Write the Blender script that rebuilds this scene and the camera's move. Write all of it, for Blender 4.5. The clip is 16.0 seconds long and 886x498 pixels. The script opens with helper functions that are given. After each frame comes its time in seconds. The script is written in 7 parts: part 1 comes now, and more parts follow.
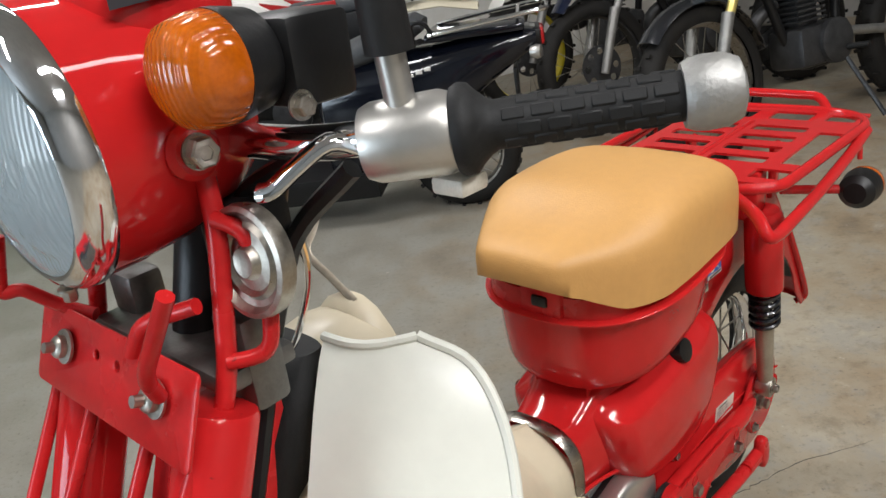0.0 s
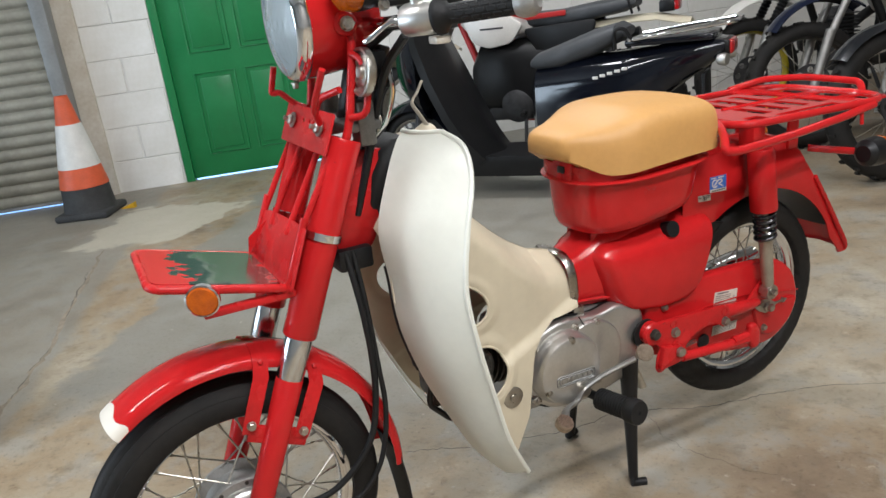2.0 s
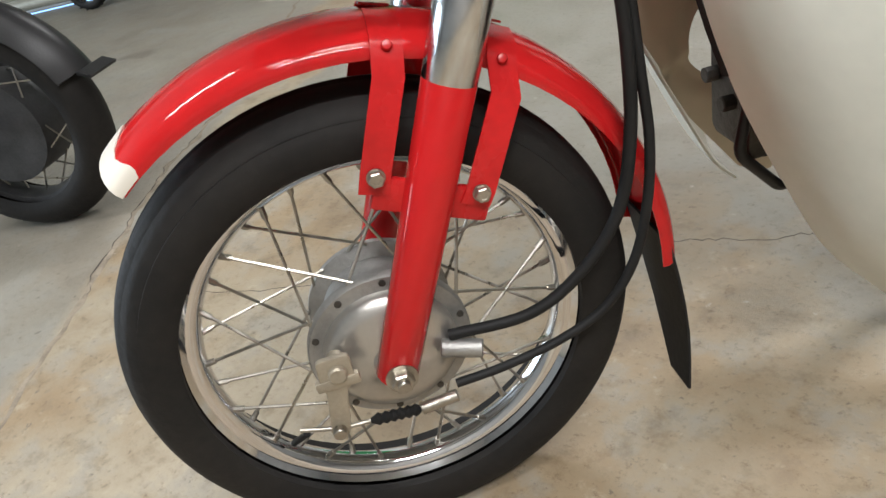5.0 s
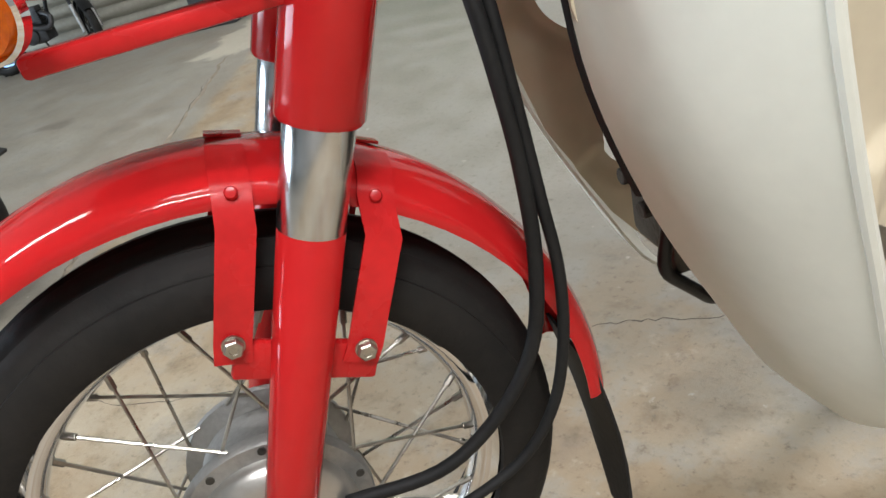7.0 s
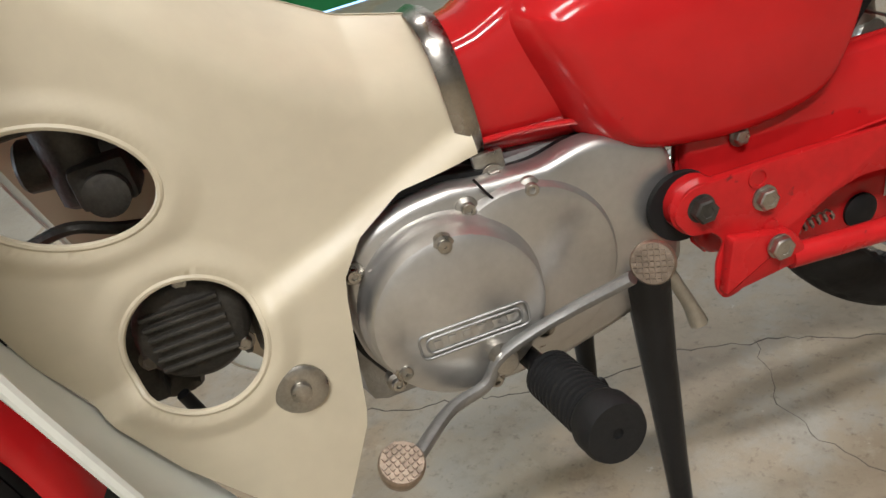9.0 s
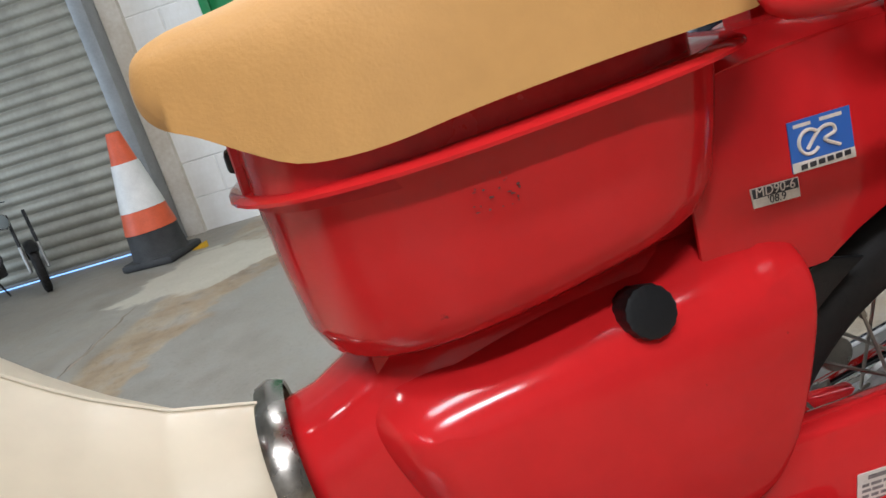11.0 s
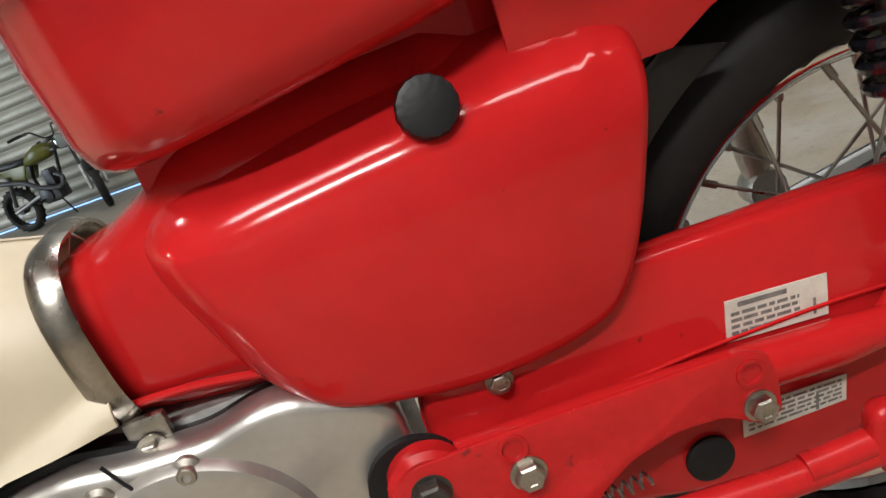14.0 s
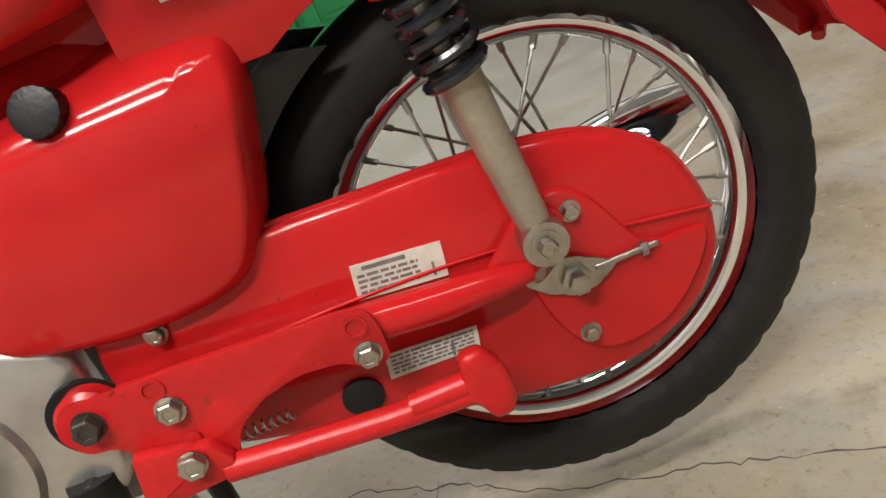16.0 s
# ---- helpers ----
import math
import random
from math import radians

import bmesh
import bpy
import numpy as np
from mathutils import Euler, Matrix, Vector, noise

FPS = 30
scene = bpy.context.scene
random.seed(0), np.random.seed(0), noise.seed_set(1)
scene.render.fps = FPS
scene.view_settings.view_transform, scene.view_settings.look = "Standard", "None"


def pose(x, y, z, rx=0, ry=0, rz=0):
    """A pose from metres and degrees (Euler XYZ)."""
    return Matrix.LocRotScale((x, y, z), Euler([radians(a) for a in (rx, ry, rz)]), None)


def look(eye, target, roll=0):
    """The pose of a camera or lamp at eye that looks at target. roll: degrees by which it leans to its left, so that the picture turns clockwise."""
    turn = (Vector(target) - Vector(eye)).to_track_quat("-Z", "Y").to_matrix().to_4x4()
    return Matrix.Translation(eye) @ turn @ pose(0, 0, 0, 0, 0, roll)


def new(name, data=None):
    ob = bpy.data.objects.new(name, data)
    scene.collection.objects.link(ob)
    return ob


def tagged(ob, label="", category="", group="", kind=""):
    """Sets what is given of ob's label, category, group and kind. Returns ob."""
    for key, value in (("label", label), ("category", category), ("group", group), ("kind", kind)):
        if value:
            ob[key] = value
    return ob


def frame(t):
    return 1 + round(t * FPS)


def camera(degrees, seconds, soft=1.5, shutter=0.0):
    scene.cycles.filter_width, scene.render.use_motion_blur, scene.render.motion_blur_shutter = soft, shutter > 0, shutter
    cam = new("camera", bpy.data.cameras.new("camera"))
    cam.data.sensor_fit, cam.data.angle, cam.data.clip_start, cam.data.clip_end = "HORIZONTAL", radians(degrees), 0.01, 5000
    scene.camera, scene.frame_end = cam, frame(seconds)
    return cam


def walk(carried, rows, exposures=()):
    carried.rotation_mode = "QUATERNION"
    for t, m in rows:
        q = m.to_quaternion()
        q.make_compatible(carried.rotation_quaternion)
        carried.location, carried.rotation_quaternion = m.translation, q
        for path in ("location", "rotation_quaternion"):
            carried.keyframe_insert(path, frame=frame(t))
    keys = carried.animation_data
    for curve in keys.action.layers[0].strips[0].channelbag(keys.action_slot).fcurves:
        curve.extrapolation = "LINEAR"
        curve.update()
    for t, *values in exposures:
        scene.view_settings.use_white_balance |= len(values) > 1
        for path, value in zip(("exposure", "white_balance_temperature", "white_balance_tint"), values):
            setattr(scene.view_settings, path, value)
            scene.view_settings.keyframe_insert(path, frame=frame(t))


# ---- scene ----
cam = camera(59.5, 16.0)
PATH = [
    (0, (0.254, 0.117, 1.115), (0.018, 1.949, 0.348), -9.4),
    (0.5, (0.396, -0.096, 1.103), (-0.092, 1.715, 0.411), -9.7),
    (1, (0.525, -0.22, 1.075), (-0.145, 1.557, 0.446), -9.0),
    (1.5, (0.619, -0.315, 1.055), (-0.177, 1.418, 0.452), -7.7),
    (2, (0.681, -0.472, 1.041), (-0.167, 1.228, 0.416), -7.5),
    (2.5, (0.723, -0.581, 1.014), (-0.126, 1.104, 0.349), -8.0),
    (3, (0.723, -0.601, 0.984), (-0.154, 1.038, 0.247), -8.6),
    (3.5, (0.66, -0.496, 0.916), (-0.308, 1.046, 0.089), -9.5),
    (4, (0.526, -0.271, 0.817), (-0.576, 1.134, -0.083), -11.0),
    (4.2, (0.473, -0.192, 0.785), (-0.682, 1.155, -0.138), -11.6),
    (6.3, (0.283, 0.111, 0.609), (-1.058, 1.11, -0.489), -19.9),
    (6.5, (0.289, 0.122, 0.629), (-1.014, 1.189, -0.449), -18.9),
    (7, (0.301, 0.144, 0.694), (-0.911, 1.407, -0.272), -17.1),
    (7.5, (0.359, 0.222, 0.715), (-0.776, 1.579, -0.218), -15.6),
    (8, (0.466, 0.319, 0.686), (-0.747, 1.624, -0.222), -17.0),
    (8.5, (0.569, 0.404, 0.644), (-0.711, 1.647, -0.259), -18.5),
    (9, (0.649, 0.454, 0.635), (-0.639, 1.71, -0.238), -18.6),
    (9.5, (0.679, 0.496, 0.68), (-0.599, 1.817, -0.108), -17.2),
    (10, (0.681, 0.527, 0.726), (-0.596, 1.912, 0.054), -16.6),
    (10.2, (0.685, 0.539, 0.743), (-0.598, 1.939, 0.113), -16.8),
    (12.3, (0.564, 0.841, 0.685), (-0.79, 2.251, 0.266), -18.9),
    (12.5, (0.569, 0.829, 0.684), (-0.799, 2.228, 0.27), -19.4),
    (13, (0.588, 0.742, 0.655), (-0.758, 2.091, 0.047), -18.2),
    (13.5, (0.642, 0.765, 0.659), (-0.728, 2.035, -0.055), -19.3),
    (14, (0.731, 0.779, 0.6), (-0.721, 1.988, -0.058), -21.8),
    (14.5, (0.81, 0.817, 0.571), (-0.716, 1.903, -0.13), -23.5),
    (15, (0.876, 0.842, 0.545), (-0.656, 1.891, -0.198), -24.5),
    (15.5, (0.928, 0.872, 0.538), (-0.58, 1.936, -0.233), -24.5),
    (16, (0.965, 0.907, 0.557), (-0.525, 1.993, -0.218), -23.8),
]
walk(cam, [(t, look(eye, target, roll)) for t, eye, target, roll in PATH],
     exposures=[(0.0, -0.27, 6300, 10), (1.5, -0.16, 6100, 10), (4.0, -0.06, 6450, 10), (6.5, 0.12, 6050, 10), (7.5, 0.03, 6350, 10), (9.0, -0.10, 6350, 10), (10.0, -0.22, 6050, 11),
                (12.5, 0.16, 5850, 11), (13.0, -0.02, 5900, 12), (13.5, -0.07, 6250, 11), (14.5, -0.10, 6500, 10), (16.0, 0.16, 6600, 10)])

# ---- world and light ----
world = bpy.data.worlds.new("world")
scene.world = world
world.use_nodes = True
wn = world.node_tree.nodes
wn["Background"].inputs[0].default_value = (0.80, 0.90, 1.0, 1)
wn["Background"].inputs[1].default_value = 0.25


def area(name, place, target, sx, sy, power, color=(1, 1, 1)):
    d = bpy.data.lights.new(name, "AREA")
    d.shape, d.size, d.size_y, d.energy, d.color = "RECTANGLE", sx, sy, power, color
    ob = new(name, d)
    ob.matrix_world = look(place, target)
    return ob


# ---- materials ----
def mat(name, color, rough=0.5, metal=0.0, coat=0.0, var=0.0, scale=8.0, bump=0.0, bscale=60.0, rvar=0.0,
        color2=None, stain=2.2, trans=0.0, emit=0.0, spec=0.5, sss=0.0, chips=0.0):
    m = bpy.data.materials.new(name)
    m.use_nodes = True
    nt = m.node_tree
    b = nt.nodes["Principled BSDF"]
    b.inputs["Roughness"].default_value = rough
    b.inputs["Metallic"].default_value = metal
    b.inputs["Coat Weight"].default_value = coat
    b.inputs["Coat Roughness"].default_value = 0.06
    b.inputs["Specular IOR Level"].default_value = spec
    b.inputs["Transmission Weight"].default_value = trans
    b.inputs["Subsurface Weight"].default_value = sss
    b.inputs["Subsurface Scale"].default_value = 0.01
    b.inputs["Base Color"].default_value = (*color, 1)
    if emit:
        b.inputs["Emission Color"].default_value = (*color, 1)
        b.inputs["Emission Strength"].default_value = emit
    tc = nt.nodes.new("ShaderNodeTexCoord")
    if var or color2:
        n1 = nt.nodes.new("ShaderNodeTexNoise")
        n1.inputs["Scale"].default_value = scale
        n1.inputs["Detail"].default_value = 6
        n2 = nt.nodes.new("ShaderNodeTexNoise")
        n2.inputs["Scale"].default_value = scale * 9
        n2.inputs["Detail"].default_value = 4
        for n in (n1, n2):
            nt.links.new(tc.outputs["Object"], n.inputs["Vector"])
        add = nt.nodes.new("ShaderNodeMath")
        add.operation = "MULTIPLY_ADD"
        nt.links.new(n2.outputs[0], add.inputs[0])
        add.inputs[1].default_value = 0.45
        nt.links.new(n1.outputs[0], add.inputs[2])
        r = nt.nodes.new("ShaderNodeMapRange")
        nt.links.new(add.outputs[0], r.inputs[0])
        mid = 0.725
        r.inputs[1].default_value, r.inputs[2].default_value = mid - 0.5 / stain, mid + 0.5 / stain
        mix = nt.nodes.new("ShaderNodeMix")
        mix.data_type = "RGBA"
        nt.links.new(r.outputs[0], mix.inputs["Factor"])
        c2 = color2 or tuple(c * (1 - var) for c in color)
        c1 = color if color2 else tuple(min(1, c * (1 + var)) for c in color)
        mix.inputs["A"].default_value = (*c2, 1)
        mix.inputs["B"].default_value = (*c1, 1)
        out = mix.outputs["Result"]
        if chips:
            # sparse small chips and rubbed marks
            n4 = nt.nodes.new("ShaderNodeTexNoise")
            n4.inputs["Scale"].default_value, n4.inputs["Detail"].default_value = 55, 5
            nt.links.new(tc.outputs["Object"], n4.inputs["Vector"])
            r4 = nt.nodes.new("ShaderNodeMapRange")
            nt.links.new(n4.outputs[0], r4.inputs[0])
            r4.inputs[1].default_value, r4.inputs[2].default_value = chips, chips + 0.03
            r4.inputs[4].default_value = 0.75
            m4 = nt.nodes.new("ShaderNodeMix")
            m4.data_type = "RGBA"
            nt.links.new(r4.outputs[0], m4.inputs["Factor"])
            nt.links.new(out, m4.inputs["A"])
            m4.inputs["B"].default_value = (0.09, 0.015, 0.015, 1)
            out = m4.outputs["Result"]
        nt.links.new(out, b.inputs["Base Color"])
        if rvar:
            rr = nt.nodes.new("ShaderNodeMapRange")
            nt.links.new(n1.outputs[0], rr.inputs[0])
            rr.inputs[1].default_value, rr.inputs[2].default_value = 0.3, 0.7
            rr.inputs[3].default_value, rr.inputs[4].default_value = max(0.02, rough - rvar), min(1, rough + rvar)
            nt.links.new(rr.outputs[0], b.inputs["Roughness"])
    if bump:
        n3 = nt.nodes.new("ShaderNodeTexNoise")
        n3.inputs["Scale"].default_value = bscale
        n3.inputs["Detail"].default_value = 5
        nt.links.new(tc.outputs["Object"], n3.inputs["Vector"])
        bp = nt.nodes.new("ShaderNodeBump")
        bp.inputs["Strength"].default_value = bump
        bp.inputs["Distance"].default_value = 0.004
        nt.links.new(n3.outputs[0], bp.inputs["Height"])
        nt.links.new(bp.outputs[0], b.inputs["Normal"])
    return m


RED = mat("red_gloss_paint", (0.475, 0.0135, 0.0145), 0.085, coat=0.0, spec=0.30, chips=0.745, var=0.10, scale=5, rvar=0.05, bump=0.045, bscale=13)
RED_MATT = mat("red_worn_paint", (0.47, 0.0135, 0.0145), 0.26, coat=0.0, spec=0.28, chips=0.70, var=0.16, scale=14, rvar=0.1, bump=0.06, bscale=90)
CREAM = mat("cream_plastic", (0.57, 0.50, 0.365), 0.38, var=0.07, scale=6, rvar=0.08, bump=0.03, bscale=120, sss=0.0)
# same moulding as CREAM, whiter for the cooler light on it and uneven ageing
WHITE_PL = mat("cool_lit_white_plastic", (0.69, 0.695, 0.62), 0.36, var=0.05, scale=7, rvar=0.08, bump=0.03, bscale=120)
TAN = mat("tan_vinyl", (0.54, 0.29, 0.09), 0.50, var=0.07, scale=10, bump=0.12, bscale=420, rvar=0.05)
RUBBER = mat("black_rubber", (0.009, 0.009, 0.009), 0.62, spec=0.3, var=0.3, scale=20, bump=0.15, bscale=160)
TYRE = mat("tyre_rubber", (0.009, 0.0085, 0.008), 0.66, spec=0.25, var=0.35, scale=9, bump=0.2, bscale=120, color2=(0.018, 0.016, 0.014))
BLACK_PL = mat("black_plastic", (0.007, 0.007, 0.0075), 0.40, spec=0.35, var=0.25, scale=18, bump=0.08, bscale=200)
BLACK_GLOSS = mat("black_gloss_paint", (0.008, 0.009, 0.012), 0.22, coat=0.5, var=0.2, scale=6)
CHROME = mat("chrome", (0.74, 0.75, 0.77), 0.07, metal=1, var=0.05, scale=20, rvar=0.04)
STEEL = mat("worn_steel", (0.40, 0.375, 0.33), 0.36, metal=1, var=0.2, scale=60, rvar=0.12, bump=0.1, bscale=200)
ALU = mat("cast_aluminium", (0.50, 0.485, 0.455), 0.36, metal=0.85, var=0.10, scale=16, rvar=0.08, bump=0.04, bscale=200)
ALU_D = mat("dull_aluminium", (0.33, 0.325, 0.31), 0.52, metal=0.8, var=0.16, scale=22, bump=0.2, bscale=260)
BRONZE = mat("weathered_silver_paint", (0.36, 0.32, 0.25), 0.42, metal=0.5, var=0.15, scale=30, bump=0.1, bscale=200)
ENGINE_D = mat("oily_engine_metal", (0.055, 0.05, 0.042), 0.5, metal=0.4, var=0.4, scale=40, bump=0.3, bscale=120)
AMBER = mat("amber_lens", (0.85, 0.17, 0.004), 0.09, var=0.30, scale=45, spec=0.6, trans=0.5)
STICKER = mat("sticker_white", (0.62, 0.58, 0.50), 0.5, var=0.15, scale=60)
INK = mat("ink_dark", (0.03, 0.03, 0.035), 0.5)
BLUE_ST = mat("sticker_blue", (0.03, 0.12, 0.42), 0.35)
WHITE_PAINT = mat("white_touch_up", (0.70, 0.66, 0.58), 0.4)


def flutes(m, period, axis="Y", depth=0.4):
    """Fine parallel ribs moulded into a lens."""
    nt = m.node_tree
    b = nt.nodes["Principled BSDF"]
    tc = nt.nodes.new("ShaderNodeTexCoord")
    w = nt.nodes.new("ShaderNodeTexWave")
    w.bands_direction = axis
    w.inputs["Scale"].default_value = 0.314 / period
    w.inputs["Distortion"].default_value = 0.0
    nt.links.new(tc.outputs["Object"], w.inputs["Vector"])
    bp = nt.nodes.new("ShaderNodeBump")
    bp.inputs["Strength"].default_value, bp.inputs["Distance"].default_value = depth, 0.002
    nt.links.new(w.outputs[0], bp.inputs["Height"])
    nt.links.new(bp.outputs[0], b.inputs["Normal"])


flutes(AMBER, 0.0040, "Y", 0.22)


# ---- mesh helpers ----
def thing(name, label, category, m=None, group="", kind=""):
    ob = new(name)
    ob.empty_display_size = 0.05
    if m is not None:
        ob.matrix_world = m
    return tagged(ob, label, category, group, kind)


def part(name, bm, material, parent, label="", smooth=True, sharp=40, weld=0.0):
    if weld:
        bmesh.ops.remove_doubles(bm, verts=bm.verts, dist=weld)
    bmesh.ops.recalc_face_normals(bm, faces=bm.faces)
    for f in bm.faces:
        f.smooth = smooth
    if smooth:
        for e in bm.edges:
            if len(e.link_faces) == 2 and e.calc_face_angle(0) > radians(sharp):
                e.smooth = False
    me = bpy.data.meshes.new(name)
    bm.to_mesh(me)
    bm.free()
    me.materials.append(material)
    ob = new(name, me)
    if parent is not None:
        ob.parent = parent
    if label:
        ob["label"] = label
    return ob


def catmull(pts, n=6, closed=False):
    P = [Vector(p) for p in pts]
    out = []
    k = len(P)
    for i in range(k if closed else k - 1):
        p1, p2 = P[i], P[(i + 1) % k]
        p0 = P[i - 1] if (i > 0 or closed) else p1 * 2 - p2
        p3 = P[(i + 2) % k] if (i + 2 < k or closed) else p2 * 2 - p1
        for j in range(n):
            t = j / n
            out.append(0.5 * ((2 * p1) + (p2 - p0) * t + (2 * p0 - 5 * p1 + 4 * p2 - p3) * t * t + (3 * p1 - p0 - 3 * p2 + p3) * t ** 3))
    if not closed:
        out.append(P[-1])
    return out


def corners(pts, r, n=4, closed=False):
    """A polyline with its corners rounded."""
    P = [Vector(p) for p in pts]
    out = []
    k = len(P)
    for i in range(k):
        if not closed and i in (0, k - 1):
            out.append(P[i])
            continue
        a, b, c = P[i - 1], P[i], P[(i + 1) % k]
        d1, d2 = (a - b), (c - b)
        q = min(r, d1.length * 0.45, d2.length * 0.45)
        s, e = b + d1.normalized() * q, b + d2.normalized() * q
        for j in range(n + 1):
            t = j / n
            out.append((1 - t) ** 2 * s + 2 * t * (1 - t) * b + t * t * e)
    return out


def tube(pts, r, n=12, closed=False, bm=None, caps=True, taper=None, flat=1.0):
    bm = bm or bmesh.new()
    P = [Vector(p) for p in pts]
    k = len(P)
    rings = []
    up = None
    for i, p in enumerate(P):
        a = P[i - 1] if (i > 0 or closed) else p
        c = P[(i + 1) % k] if (i < k - 1 or closed) else p
        d = (c - a).normalized()
        if up is None:
            up = d.orthogonal().normalized()
        else:
            up = (up - d * up.dot(d)).normalized()
        v = d.cross(up)
        rr = r if taper is None else taper[i] if hasattr(taper, "__len__") else r * (1 + (taper - 1) * i / max(1, k - 1))
        rings.append([bm.verts.new(p + (up * math.cos(2 * math.pi * j / n) + v * math.sin(2 * math.pi * j / n) * flat) * rr) for j in range(n)])
    for i in range(k if closed else k - 1):
        A, B = rings[i], rings[(i + 1) % k]
        for j in range(n):
            bm.faces.new((A[j], A[(j + 1) % n], B[(j + 1) % n], B[j]))
    if caps and not closed:
        bm.faces.new(rings[0][::-1])
        bm.faces.new(rings[-1])
    return bm


def axis_frame(origin, direction):
    d = Vector(direction).normalized()
    return Matrix.Translation(origin) @ d.to_track_quat("Z", "Y").to_matrix().to_4x4()


def lathe(profile, origin=(0, 0, 0), direction=(0, 0, 1), n=32, bm=None, closed=False):
    """Turns (radius, height) rows about a line through origin."""
    bm = bm or bmesh.new()
    M = axis_frame(origin, direction)
    rings = []
    for r, h in profile:
        if r < 1e-6:
            rings.append([bm.verts.new(M @ Vector((0, 0, h)))])
        else:
            rings.append([bm.verts.new(M @ Vector((r * math.cos(2 * math.pi * j / n), r * math.sin(2 * math.pi * j / n), h))) for j in range(n)])
    k = len(rings)
    for i in range(k if closed else k - 1):
        A, B = rings[i], rings[(i + 1) % k]
        for j in range(n):
            j2 = (j + 1) % n
            if len(A) == 1 and len(B) == 1:
                continue
            if len(A) == 1:
                bm.faces.new((A[0], B[j2], B[j]))
            elif len(B) == 1:
                bm.faces.new((A[j], A[j2], B[0]))
            else:
                bm.faces.new((A[j], A[j2], B[j2], B[j]))
    return bm


def rod(a, b, r, n=14, bm=None, bev=0.0):
    a, b = Vector(a), Vector(b)
    L = (b - a).length
    bev = bev or min(r, L) * 0.15
    return lathe([(0, 0), (r - bev, 0), (r, bev), (r, L - bev), (r - bev, L), (0, L)], a, b - a, n, bm)


def slab(outline, y0, y1, bev=0.003, holes=(), bm=None):
    """A plate in the x-z plane with that outline, from y0 to y1, with bevelled rims."""
    out = bm or bmesh.new()
    b = bmesh.new()
    loops = [outline, *holes]
    edges = []
    for lp in loops:
        vs = [b.verts.new((p[0], y0, p[1])) for p in lp]
        edges += [b.edges.new((vs[i], vs[(i + 1) % len(vs)])) for i in range(len(vs))]
    bmesh.ops.triangle_fill(b, use_beauty=True, use_dissolve=not holes, edges=edges)
    res = bmesh.ops.extrude_face_region(b, geom=b.faces[:])
    bmesh.ops.translate(b, verts=[v for v in res["geom"] if isinstance(v, bmesh.types.BMVert)], vec=(0, y1 - y0, 0))
    if bev:
        ed = [e for e in b.edges if len(e.link_faces) == 2 and e.calc_face_angle(0) > 1.2 and abs(e.verts[0].co.y - e.verts[1].co.y) < 1e-6]
        bmesh.ops.bevel(b, geom=ed, offset=bev, segments=2, affect="EDGES", profile=0.5)
    return merge(out, b)


def merge(dst, src, m=None):
    me = bpy.data.meshes.new("tmp")
    src.to_mesh(me)
    src.free()
    if m is not None:
        me.transform(m)
    dst.from_mesh(me)
    bpy.data.meshes.remove(me)
    return dst


def box(x0, x1, y0, y1, z0, z1, bev=0.0, seg=2, bm=None, m=None):
    b = bmesh.new()
    bmesh.ops.create_cube(b, size=1)
    for v in b.verts:
        v.co = Vector(((x0 + x1) / 2 + v.co.x * (x1 - x0), (y0 + y1) / 2 + v.co.y * (y1 - y0), (z0 + z1) / 2 + v.co.z * (z1 - z0)))
    if bev:
        bmesh.ops.bevel(b, geom=b.edges[:], offset=bev, segments=seg, affect="EDGES", profile=0.5)
    return merge(bm or bmesh.new(), b, m)


def loft(rings, closed_ring=True, cap=True, bm=None):
    bm = bm or bmesh.new()
    R = [[bm.verts.new(p) for p in ring] for ring in rings]
    n = len(R[0])
    for A, B in zip(R, R[1:]):
        for j in range(n if closed_ring else n - 1):
            bm.faces.new((A[j], A[(j + 1) % n], B[(j + 1) % n], B[j]))
    if cap and closed_ring:
        bm.faces.new(R[0][::-1])
        bm.faces.new(R[-1])
    return bm


def sheet(rows, thick, bm=None):
    """A curved plate through rows of points, given a thickness along its normals."""
    bm = bm or bmesh.new()
    b = bmesh.new()
    loft(rows, closed_ring=False, cap=False, bm=b)
    bmesh.ops.recalc_face_normals(b, faces=b.faces)
    bmesh.ops.solidify(b, geom=b.faces[:], thickness=thick)
    return merge(bm, b)


def super_ring(cx, cy, a, b, p=3.0, n=32):
    out = []
    for j in range(n):
        t = 2 * math.pi * j / n
        c, s = math.cos(t), math.sin(t)
        out.append((cx + a * math.copysign(abs(c) ** (2 / p), c), cy + b * math.copysign(abs(s) ** (2 / p), s)))
    return out


def hexbolt(p, direction, r=0.008, h=0.006, washer=1.35, bm=None):
    bm = bm or bmesh.new()
    lathe([(0, 0), (r * washer, 0), (r * washer, 0.0016), (0, 0.0016)], p, direction, 20, bm)
    d = Vector(direction).normalized()
    q = Vector(p) + d * 0.0014
    lathe([(0, 0), (r, 0), (r, h * 0.85), (r * 0.86, h), (r * 0.5, h), (r * 0.45, h * 0.92), (0, h * 0.92)], q, d, 6, bm)
    return bm


def spline2(pts, n=5, closed=True):
    return [(v.x, v.y) for v in catmull([(p[0], p[1], 0) for p in pts], n, closed)]


def round2(pts, r, n=4):
    return [(v.x, v.y) for v in corners([(p[0], p[1], 0) for p in pts], r, n, True)]


def circle2(x, z, r, n=24):
    return [(x + r * math.cos(2 * math.pi * i / n), z + r * math.sin(2 * math.pi * i / n)) for i in range(n)]

